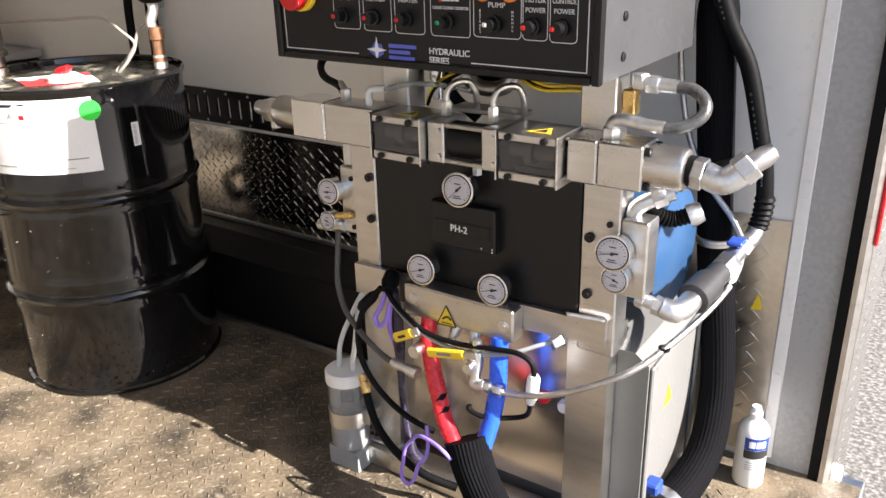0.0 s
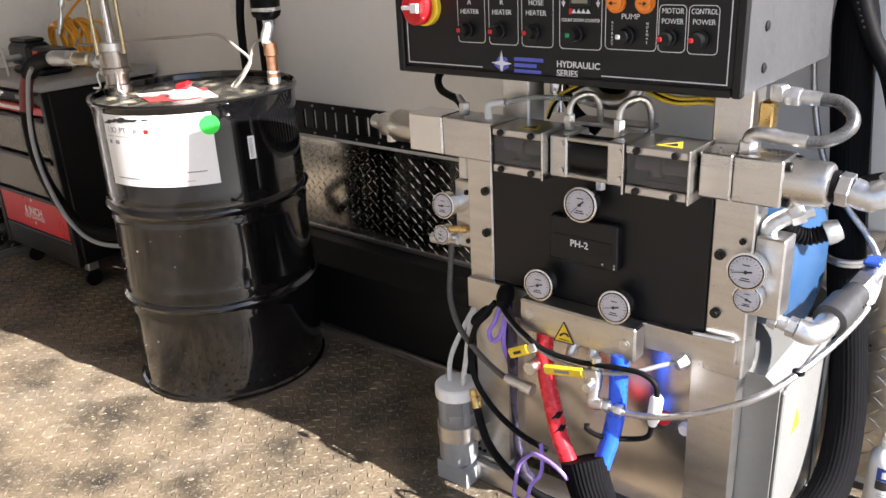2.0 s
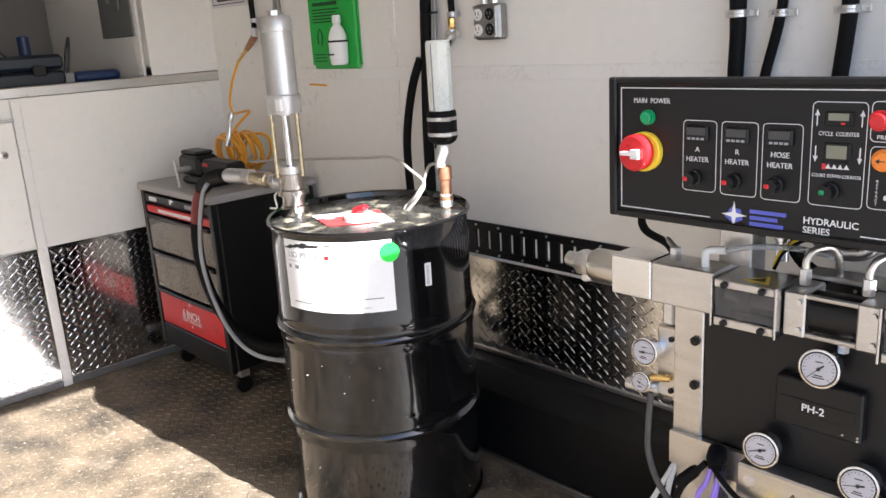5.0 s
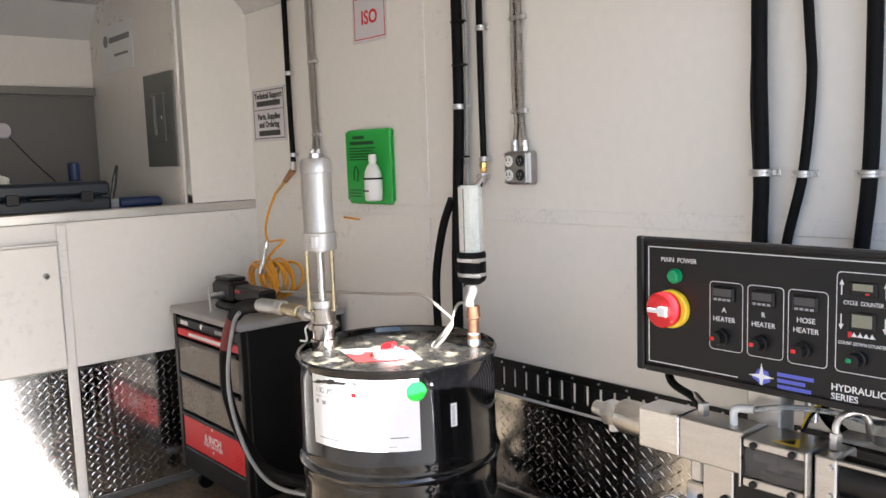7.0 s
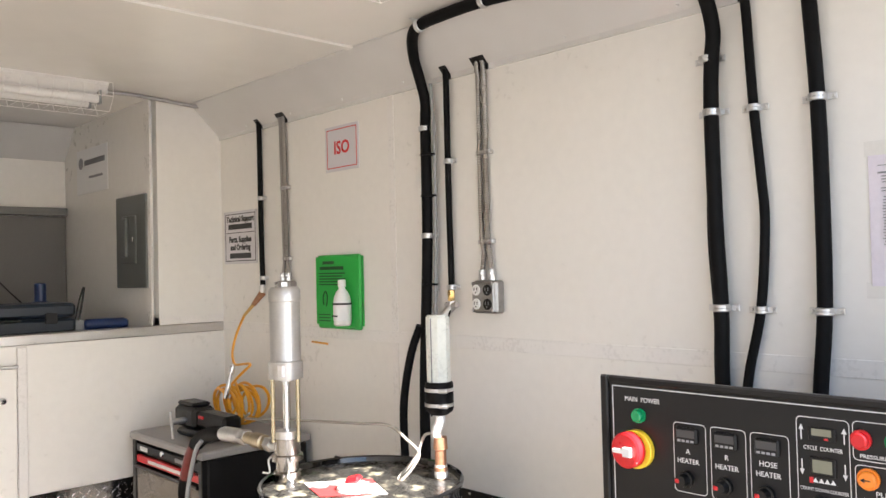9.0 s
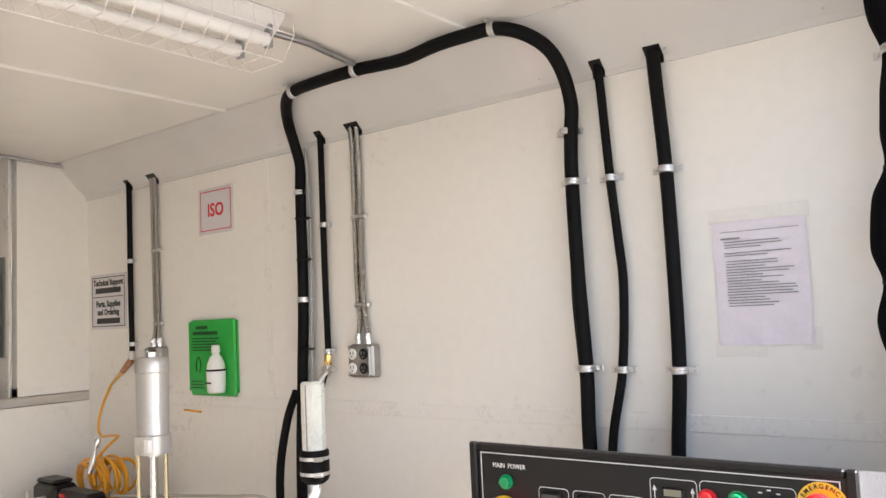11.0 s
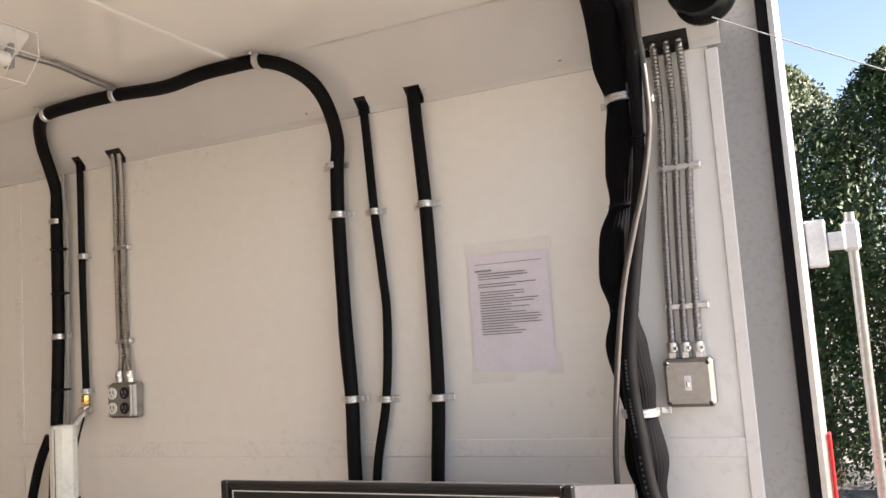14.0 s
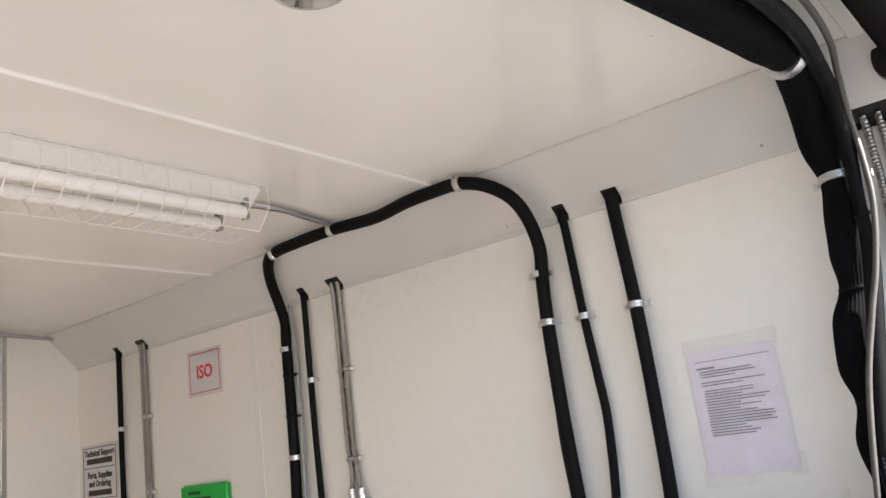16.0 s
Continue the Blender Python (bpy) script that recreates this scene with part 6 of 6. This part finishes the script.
# pump line across the top
pl = thing("proportioning_pump", (0.58, -0.49, 0.815), "long aluminium double-acting pump bolted across the machine", "pump")
YB = -0.455
part("left_fluid_section", box((0.250, -0.530, 0.817), (0.386, YB, 0.900), 0.003), ALU, pl)
part("left_head", box((0.155, -0.530, 0.817), (0.2485, YB, 0.900), 0.003), mat("polished_block", (0.74, 0.73, 0.71), 0.26, 1.0, var=0.1, scale=12, fine=200), pl)
part("left_cylinder", lathe((0.155, -0.492, 0.858), (0.085, -0.492, 0.858), ((0, 0.036), (0.9, 0.036), (1, 0.032)), 32), STEEL, pl)
bm = hexnut((0.085, -0.492, 0.858), (0.045, -0.492, 0.858), 0.028)
cyl((0.045, -0.492, 0.858), (0.015, -0.49, 0.860), 0.018, 0.016, 16, bm)
hexnut((0.060, -0.485, 0.835), (0.060, -0.485, 0.815), 0.012, bm)
part("left_fitting", bm, ZINC, pl)


def side_window(x0, x1):
    """Shielded coupling section: top and bottom bars, dark window, end plates."""
    w = part("coupling_section", box((x0 + 0.006, -0.552, 0.882), (x1 - 0.006, -0.45, 0.897), 0.002), ALU, pl)
    part("lower_bar", box((x0 + 0.006, -0.552, 0.808), (x1 - 0.006, -0.535, 0.824), 0.002), ALU, w)
    part("window", box((x0 + 0.006, -0.546, 0.825), (x1 - 0.006, -0.541, 0.881), 0.001), mat("smoked_window", (0.30, 0.30, 0.32), 0.06, var=0.1, trans=0.92, bump=0), w, "smoked plastic window")
    for x in (x0, x1 - 0.005):
        part("end_plate", box((x, -0.555, 0.805), (x + 0.004, -0.45, 0.900), 0.001), STEEL, w)
    part("shaft", lathe((x0 + 0.006, -0.50, 0.853), (x1 - 0.006, -0.50, 0.853), ((0, 0.012), (0.3, 0.012), (0.31, 0.022), (0.45, 0.022), (0.46, 0.014), (1, 0.014)), 18), STEEL, w)
    part("back_cover", box((x0 + 0.006, -0.452, 0.809), (x1 - 0.006, -0.446, 0.881), 0.001), BLACK, w)
    for f in (0.22, 0.78):
        for z, y in ((0.8895, -0.552), (0.816, -0.552)):
            x = x0 + (x1 - x0) * f
            part("cap_screw", lathe((x, y, z), (x, y - 0.007, z), ((0, 0.0065), (0.9, 0.0065), (1, 0.005)), 14), BLACK, w)
    tx = (x0 + x1) / 2 + 0.01
    part("top_triangle", prism([(tx - 0.022, -0.53), (tx + 0.026, -0.53), (tx + 0.010, -0.490)], 0.8973, 0.898, axis="z"), YELLOW, w, "yellow pinch warning triangle")
    part("top_triangle_print", prism([(tx - 0.012, -0.526), (tx + 0.016, -0.526), (tx + 0.008, -0.502)], 0.8981, 0.8984, axis="z"), INK, w)


side_window(0.390, 0.516)
side_window(0.680, 0.808)
for x0, x1 in ((0.518, 0.556), (0.640, 0.676)):
    e = part("cylinder_head", box((x0, -0.535, 0.812), (x1, -0.45, 0.894), 0.003), ALU, pl)
    for z in (0.828, 0.878):
        part("cap_screw", lathe(((x0 + x1) / 2 + 0.01, -0.535, z), ((x0 + x1) / 2 + 0.01, -0.541, z), ((0, 0.005), (1, 0.0045)), 12), ZINC, e)
part("hydraulic_cylinder", cyl((0.556, -0.492, 0.853), (0.640, -0.492, 0.853), 0.036, None, 32), BLACK, pl, "black hydraulic cylinder barrel")
for z in (0.818, 0.888):
    part("tie_bar", cyl((0.556, -0.528, z), (0.640, -0.528, z), 0.005, None, 10), ALU, pl)
part("cylinder_cover", box((0.518, -0.45, 0.895), (0.676, -0.40, 0.905), 0.002), ALU, pl)
part("right_fluid_section", box((0.812, -0.530, 0.817), (0.868, YB, 0.896), 0.003), STEEL, pl)
part("right_head", box((0.8695, -0.530, 0.817), (0.950, YB, 0.896), 0.003), STEEL, pl)
for y, z in ((-0.518, 0.886), (-0.468, 0.886), (-0.518, 0.826)):
    part("cap_screw", lathe((0.950, y, z), (0.960, y, z), ((0, 0.0075), (0.9, 0.0075), (1, 0.006)), 14), BLACK, pl)
part("right_cylinder", lathe((0.950, -0.490, 0.856), (1.016, -0.490, 0.856), ((0, 0.038), (0.85, 0.038), (0.95, 0.035), (1, 0.028)), 36), STEEL, pl)
part("black_ring", lathe((1.016, -0.490, 0.856), (1.024, -0.490, 0.856), ((0, 0.026), (1, 0.026)), 24), RUBBER, pl)
bm = hexnut((1.024, -0.490, 0.855), (1.044, -0.490, 0.853), 0.028)
tube([(1.044, -0.490, 0.853), (1.070, -0.490, 0.846), (1.090, -0.482, 0.856), (1.108, -0.472, 0.874)], 0.0225, 16, 6, bm)
hexnut((1.094, -0.480, 0.860), (1.112, -0.470, 0.878), 0.026, bm)
part("right_elbow", bm, ZINC, pl, "bright zinc plated elbow")
part("right_hose_end", lathe((1.108, -0.472, 0.874), (1.138, -0.452, 0.897), ((0, 0.018), (0.6, 0.018), (1, 0.014)), 16), WOVEN, pl)
part("right_hose", tube([(1.134, -0.455, 0.894), (1.125, -0.435, 0.890), (1.09, -0.41, 0.868), (1.04, -0.37, 0.842), (0.98, -0.32, 0.80)], 0.006, 10, 8), RUBBER, pl)
bm = hexnut((0.880, -0.50, 0.896), (0.880, -0.50, 0.916), 0.016)
tube([(0.880, -0.50, 0.910), (0.886, -0.50, 0.926), (0.905, -0.50, 0.930), (0.935, -0.50, 0.926)], 0.012, 12, 6, bm)
cyl((0.925, -0.50, 0.927), (0.972, -0.498, 0.924), 0.0115, None, 14, bm)
part("loop_fitting", bm, ZINC, pl)
bm = hexnut((0.905, -0.445, 1.0), (0.905, -0.445, 0.975), 0.015)
cyl((0.905, -0.445, 0.985), (0.972, -0.445, 0.982), 0.012, None, 14, bm)
hexnut((0.918, -0.445, 0.984), (0.940, -0.445, 0.983), 0.016, bm)
part("loop_fitting", bm, ZINC, pl)
part("loop_hose", tube([(0.970, -0.445, 0.982), (0.998, -0.445, 0.980), (1.022, -0.455, 0.964), (1.024, -0.47, 0.944), (1.000, -0.488, 0.927), (0.970, -0.498, 0.923)], 0.0105, 14, 10), mat("smoky_braided_hose", (0.10, 0.10, 0.10), 0.3, 0.5, var=0.3, scale=60, fine=500, bump=0.06), pl)
part("brass_body", box((0.876, -0.452, 0.925), (0.900, -0.424, 0.972), 0.003), BRASS, pl)
for xa, xb in ((0.535, 0.572), (0.640, 0.678)):
    bm = hexnut((xa, -0.49, 0.896), (xa, -0.49, 0.925), 0.011)
    part("tube_nut", bm, ZINC, pl)
    part("steel_tube", tube([(xa, -0.49, 0.92), (xa, -0.487, 0.940), (xa + 0.010, -0.478, 0.957), (xb - 0.010, -0.455, 0.958), (xb, -0.445, 0.94), (xb, -0.435, 0.90)], 0.0065, 10, 8), STEEL, pl)
part("left_tube", tube([(0.275, -0.49, 0.915), (0.245, -0.47, 0.925), (0.185, -0.45, 0.938), (0.165, -0.43, 0.965), (0.185, -0.39, 0.995), (0.24, -0.36, 1.03)], 0.0085, 10, 8), RUBBER, pl)
bm = hexnut((0.280, -0.49, 0.900), (0.280, -0.49, 0.925), 0.012)
cyl((0.280, -0.49, 0.918), (0.245, -0.465, 0.928), 0.0085, None, 12, bm)
part("left_tube_nut", bm, ZINC, pl)
bm = tube([(0.350, -0.50, 0.898), (0.350, -0.50, 0.925), (0.36, -0.495, 0.932), (0.385, -0.49, 0.934)], 0.0078, 12, 4)
part("white_elbow", bm, WHITE, pl)
part("white_line", tube([(0.385, -0.49, 0.934), (0.44, -0.47, 0.945), (0.50, -0.43, 0.940), (0.54, -0.38, 0.92)], 0.0055, 8, 8), CLEARPL, pl)
rnd = random.Random(7)
for k in range(9):
    o = Vector((rnd.uniform(-0.006, 0.006), rnd.uniform(-0.01, 0.01), rnd.uniform(-0.006, 0.006)))
    p = [(0.46, -0.44, 0.905), (0.475, -0.43, 0.94), (0.51, -0.40, 0.965), (0.55, -0.36, 0.985), (0.57, -0.33, 1.02)] if k < 4 else [(0.63, -0.40, 1.015), (0.66, -0.42, 0.975), (0.72, -0.43, 0.955), (0.79, -0.42, 0.958), (0.835, -0.39, 0.935), (0.86, -0.36, 0.90)]
    part("yellow_wire", tube([Vector(q) + o for q in p], 0.0035, 6, 6), YWIRE if k % 4 != 3 else RUBBER, pl)
part("black_conduit", tube([(0.47, -0.35, 1.02), (0.49, -0.33, 0.96), (0.53, -0.32, 0.93), (0.58, -0.32, 0.95), (0.60, -0.33, 1.02)], 0.017, 12, 8), RUBBER, pl)
part("silver_conduit", tube([(0.50, -0.37, 0.955), (0.53, -0.36, 0.928), (0.58, -0.35, 0.93), (0.605, -0.34, 0.965)], 0.016, 12, 8), ALU, pl)
part("black_conduit", tube([(0.415, -0.38, 1.02), (0.44, -0.37, 0.96), (0.47, -0.36, 0.90), (0.52, -0.35, 0.86)], 0.012, 12, 8), RUBBER, pl)
part("relief_valve", lathe((0.452, -0.40, 0.905), (0.452, -0.40, 1.0), ((0, 0.012), (0.4, 0.012), (0.42, 0.016), (0.8, 0.016), (1, 0.012)), 14), CHROME, pl)
part("clear_line", tube([(0.76, -0.43, 0.96), (0.80, -0.40, 0.955), (0.83, -0.37, 0.93), (0.845, -0.35, 0.88)], 0.005, 8, 8), GREYPL, pl)

# ---- hoses and cables on the machine front ----
red = hose("red_hose", [(0.503, -0.525, 0.462), (0.506, -0.535, 0.43), (0.520, -0.548, 0.375), (0.542, -0.562, 0.325), (0.572, -0.582, 0.27), (0.608, -0.602, 0.232), (0.635, -0.618, 0.20)], 0.0185, REDHOSE, "glossy red taped hose leaving the manifold", "hose", pname="red_cover")
for p in ((0.553, -0.569, 0.304), (0.566, -0.578, 0.28)):
    part("black_band", lathe(Vector(p) - Vector((0.004, 0.002, -0.004)), Vector(p) + Vector((0.004, 0.002, -0.004)), ((0, 0.0189), (1, 0.0189)), 16), RUBBER, red)
part("hose_nut", hexnut((0.503, -0.522, 0.462), (0.504, -0.526, 0.445), 0.016), ZINC, red)
blu = hose("blue_hose", [(0.676, -0.525, 0.465), (0.678, -0.532, 0.43), (0.684, -0.548, 0.36), (0.682, -0.565, 0.30), (0.675, -0.582, 0.25), (0.668, -0.602, 0.20)], 0.0185, BLUEHOSE, "glossy blue taped hose leaving the manifold", "hose", pname="blue_cover")
part("hose_nut", hexnut((0.676, -0.522, 0.466), (0.677, -0.528, 0.446), 0.016), ZINC, blu)
slv = thing("hose_sleeve", (0.8, -0.7, 0), "ribbed black scuff sleeve gathering red and blue hoses", "hose sleeve")
sp = spline([(0.640, -0.600, 0.250), (0.668, -0.615, 0.195), (0.715, -0.635, 0.140), (0.785, -0.665, 0.090), (0.88, -0.71, 0.060), (1.03, -0.79, 0.048), (1.22, -0.90, 0.048)], 10)
part("sleeve", tube(sp, lambda f: 0.047 - 0.004 * min(1, f * 4), 72, 0, flute=0.0018), BRAID, slv)
hose("braided_line", [(0.655, -0.568, 0.372), (0.72, -0.567, 0.368), (0.80, -0.562, 0.388), (0.88, -0.548, 0.425), (0.95, -0.518, 0.465), (0.995, -0.455, 0.500), (1.035, -0.34, 0.540), (1.052, -0.24, 0.575), (1.040, -0.16, 0.610), (1.005, -0.12, 0.650), (0.960, -0.115, 0.700), (0.915, -0.11, 0.765), (0.883, -0.10, 0.836), (0.861, -0.10, 0.95), (0.855, -0.11, 1.06)], 0.0065, WOVEN, "stainless braided line sweeping across the machine", "hose", ties=((0.992, -0.46, 0.499, 0.011), (1.05, -0.26, 0.568, 0.011)))
val = thing("circulation_valve", (0.55, -0.56, 0.37), "ball valves with yellow lever handles", "valve")
for (cx, cz, ang, L) in ((0.478, 0.440, 28, 0.042), (0.588, 0.428, 12, 0.070)):
    m = Matrix.Translation((cx, -0.585, cz)) @ Matrix.Rotation(radians(-ang), 4, "Y")
    lv = part("lever", box((-L * 0.75, -0.005, -0.0105), (L * 0.6, 0.006, 0.0105), 0.004, None, m), YELLOW, val, "yellow dipped lever")
    part("lever_steel", box((L * 0.605, -0.003, -0.009), (L * 1.05, 0.003, 0.009), 0.002, None, m), ZINC, lv)
    part("lever_print", box((-L * 0.35, -0.0056, -0.003), (L * 0.15, -0.0051, 0.003), 0.0, None, m), INK if L < 0.06 else GREYINK, lv)
bm = lathe((0.640, -0.555, 0.462), (0.640, -0.565, 0.372), ((0, 0.010), (0.25, 0.010), (0.27, 0.016), (0.7, 0.016), (0.72, 0.012), (1, 0.012)), 14)
tube([(0.640, -0.565, 0.375), (0.640, -0.567, 0.368), (0.648, -0.568, 0.366), (0.665, -0.568, 0.370)], 0.013, 12, 5, bm)
hexnut((0.665, -0.568, 0.370), (0.680, -0.568, 0.370), 0.013, bm)
hexnut((0.690, -0.568, 0.369), (0.706, -0.567, 0.368), 0.013, bm)
lathe((0.640, -0.595, 0.412), (0.640, -0.565, 0.412), ((0, 0.010), (1, 0.010)), 12, bm)
part("valve_body", bm, ZINC, val)
for p0, p1 in (((0.575, -0.525, 0.463), (0.565, -0.545, 0.425)), ((0.618, -0.525, 0.463), (0.622, -0.545, 0.418))):
    part("manifold_nipple", lathe(p0, p1, ((0, 0.011), (0.5, 0.011), (0.52, 0.008), (1, 0.008)), 12), ZINC, val)
part("valve_stem", lathe((0.500, -0.585, 0.405), (0.500, -0.548, 0.405), ((0, 0.014), (1, 0.014)), 12), ZINC, val)
gh = hose("grey_drain_hose", [(0.218, -0.478, 0.590), (0.222, -0.492, 0.53), (0.235, -0.512, 0.47), (0.275, -0.535, 0.42), (0.340, -0.555, 0.385), (0.410, -0.568, 0.358), (0.455, -0.572, 0.350)], 0.0068, DARKCABLE, "grey drain hose curving to the valve", "hose")
bm = lathe((0.430, -0.570, 0.354), (0.500, -0.572, 0.347), ((0, 0.010), (0.3, 0.012), (0.6, 0.011), (0.62, 0.014), (1, 0.014)), 12)
part("hose_end", bm, ZINC, gh)
hose("sensor_lead", [(0.378, -0.530, 0.505), (0.352, -0.540, 0.47), (0.330, -0.548, 0.43), (0.318, -0.550, 0.37), (0.335, -0.552, 0.30), (0.390, -0.555, 0.245), (0.46, -0.56, 0.215), (0.52, -0.545, 0.19)], 0.0068, RUBBER, "black sensor lead hanging in a bow", "cable")
con2 = hose("black_cable", [(0.388, -0.530, 0.508), (0.42, -0.545, 0.490), (0.46, -0.555, 0.470), (0.52, -0.560, 0.446), (0.60, -0.562, 0.444), (0.68, -0.560, 0.455), (0.735, -0.555, 0.458), (0.765, -0.552, 0.440), (0.770, -0.552, 0.40)], 0.0056, RUBBER, "black cable with an inline connector", "cable")
part("inline_connector", lathe((0.770, -0.552, 0.418), (0.762, -0.550, 0.350), ((0, 0.009), (0.1, 0.013), (0.75, 0.013), (1, 0.008)), 14), WHITE, con2, "pale grey inline connector")
part("cable_tail", tube([(0.762, -0.550, 0.352), (0.752, -0.548, 0.318), (0.715, -0.552, 0.300), (0.670, -0.578, 0.302), (0.640, -0.585, 0.312), (0.636, -0.580, 0.322)], 0.0056, 8, 8), RUBBER, con2)
hose("grey_lead", [(0.41, -0.54, 0.485), (0.47, -0.555, 0.455), (0.55, -0.56, 0.430), (0.64, -0.56, 0.432), (0.71, -0.55, 0.448), (0.760, -0.525, 0.468), (0.786, -0.508, 0.476)], 0.0045, GREYPL, "grey lead running to the cable gland", "cable")
gl = thing("cable_gland", (0.79, -0.495, 0.475), "steel cable gland in the crossbeam", "cable gland")
part("gland_nut", hexnut((0.797, -0.494, 0.480), (0.786, -0.512, 0.472), 0.015), ZINC, gl)
plug = thing("plug_cluster", (0.39, -0.52, 0.51), "black plugs tied with purple cord at the frame", "plug")
bm = lathe((0.385, -0.497, 0.524), (0.400, -0.535, 0.505), ((0, 0.018), (0.5, 0.020), (1, 0.014)), 14)
lathe((0.360, -0.53, 0.485), (0.325, -0.545, 0.445), ((0, 0.010), (0.2, 0.013), (0.8, 0.013), (1, 0.008)), 12, bm)
part("plug_body", bm, RUBBER, plug)
part("purple_cord", tube([(0.392, -0.525, 0.512), (0.385, -0.54, 0.47), (0.372, -0.548, 0.44), (0.382, -0.55, 0.42), (0.400, -0.545, 0.44), (0.408, -0.535, 0.49), (0.404, -0.54, 0.44), (0.398, -0.53, 0.40), (0.402, -0.51, 0.34)], 0.0055, 8, 8), PURPLE, plug)
hose("black_bundle", [(0.400, -0.515, 0.50), (0.403, -0.512, 0.42), (0.412, -0.518, 0.34), (0.425, -0.535, 0.26), (0.436, -0.54, 0.18), (0.44, -0.53, 0.10), (0.45, -0.51, 0.065)], lambda f: 0.011 + 0.004 * math.sin(f * 9), mat("purple_black_wrap", (0.03, 0.025, 0.05), 0.3, var=0.5, scale=40), "dark taped cable bundle running down the frame", "cable bundle")
hose("purple_lanyard", [(0.632, -0.648, 0.225), (0.618, -0.655, 0.245), (0.585, -0.648, 0.250), (0.548, -0.640, 0.246), (0.522, -0.632, 0.222), (0.500, -0.628, 0.190), (0.492, -0.628, 0.150), (0.487, -0.630, 0.115), (0.503, -0.632, 0.098), (0.522, -0.630, 0.118), (0.528, -0.622, 0.150), (0.546, -0.615, 0.178), (0.545, -0.605, 0.210), (0.535, -0.595, 0.24)], 0.0042, PURPLE, "looped purple cord hanging from the hoses", "cord")
bh = hose("lower_black_hose", [(0.318, -0.535, 0.235), (0.335, -0.545, 0.195), (0.375, -0.562, 0.150), (0.44, -0.575, 0.115), (0.51, -0.572, 0.085), (0.58, -0.55, 0.065)], 0.0095, RUBBER, "black hose with a yellow crimped end", "hose")
part("crimp", lathe((0.306, -0.528, 0.262), (0.322, -0.537, 0.222), ((0, 0.012), (0.3, 0.013), (0.35, 0.010), (0.6, 0.013), (1, 0.011)), 14), BRASS, bh)

jar = thing("lubricant_jar", (0.252, -0.525, 0.068), "clear lubricant jar with white lid strapped to the frame", "jar")
JX, JY = 0.252, -0.527
part("jar_base", lathe((JX, JY, 0.053), (JX, JY, 0.125), ((0, 0.044), (0.1, 0.047), (1, 0.048)), 28), GREYPL, jar)
part("jar_glass", lathe((JX, JY, 0.1255), (JX, JY, 0.232), ((0, 0.047), (1, 0.047)), 28), mat("smoky_jar", (0.55, 0.56, 0.58), 0.12, var=0.1, trans=0.7), jar, "smoky clear jar wall")
band = part("jar_band", lathe((JX, JY, 0.118), (JX, JY, 0.158), ((0, 0.0495), (1, 0.0495)), 28), ALU, jar)
part("band_ear", box((JX + 0.046, JY - 0.004, 0.122), (JX + 0.066, JY + 0.045, 0.154), 0.002), ALU, band)
part("jar_lid", lathe((JX, JY, 0.2325), (JX, JY, 0.262), ((0, 0.051), (0.85, 0.051), (1, 0.047)), 28), WHITE, jar)
for dx in (-0.02, 0.022):
    part("jar_tube", tube([(JX + dx, JY, 0.14), (JX + dx, JY, 0.262), (JX + dx + 0.004, JY + 0.01, 0.33), (JX + dx * 0.3 + 0.02, JY + 0.03, 0.41), (JX + 0.035, JY + 0.06, 0.47)], 0.0062, 8, 8), mat("milky_tube", (0.62, 0.64, 0.64), 0.3, var=0.05), jar)

btl = thing("lotion_bottle", (1.10, -0.088, 0), "white plastic bottle with a blue and black label", "bottle")
BX, BY = 1.100, -0.090
part("bottle_body", lathe((BX, BY, 0), (BX, BY, 0.175), ((0, 0.032), (0.03, 0.035), (0.8, 0.035), (0.88, 0.032), (0.95, 0.022), (1, 0.014)), 28), WHITE, btl)
part("cap", lathe((BX, BY, 0.175), (BX, BY, 0.205), ((0, 0.015), (0.5, 0.015), (0.6, 0.012), (1, 0.010)), 18), WHITE, btl)
def bottle_band(name, z0, z1, a0, a1, material, lift=0.0004):
    bm = bmesh.new()
    n = 12
    rows = [[bm.verts.new((BX + math.cos(radians(a0 + (a1 - a0) * k / n)) * (0.035 + lift), BY + math.sin(radians(a0 + (a1 - a0) * k / n)) * (0.035 + lift), z)) for k in range(n + 1)] for z in (z0, z1)]
    for k in range(n):
        bm.faces.new((rows[0][k], rows[0][k + 1], rows[1][k + 1], rows[1][k]))
    part(name, bm, material, btl)


bottle_band("blue_label", 0.106, 0.138, -105, 0, BLUE)
bottle_band("black_label", 0.083, 0.1055, -105, 0, INK)
for z0, z1, a0, a1 in ((0.113, 0.130, -88, -66), (0.113, 0.130, -62, -46), (0.113, 0.130, -42, -24)):
    bottle_band("label_block", z0, z1, a0, a1, PRINT, 0.0008)
for k in range(4):
    bottle_band("label_line", 0.072 - k * 0.006, 0.0735 - k * 0.006, -95, -50, GREYINK, 0.0008)
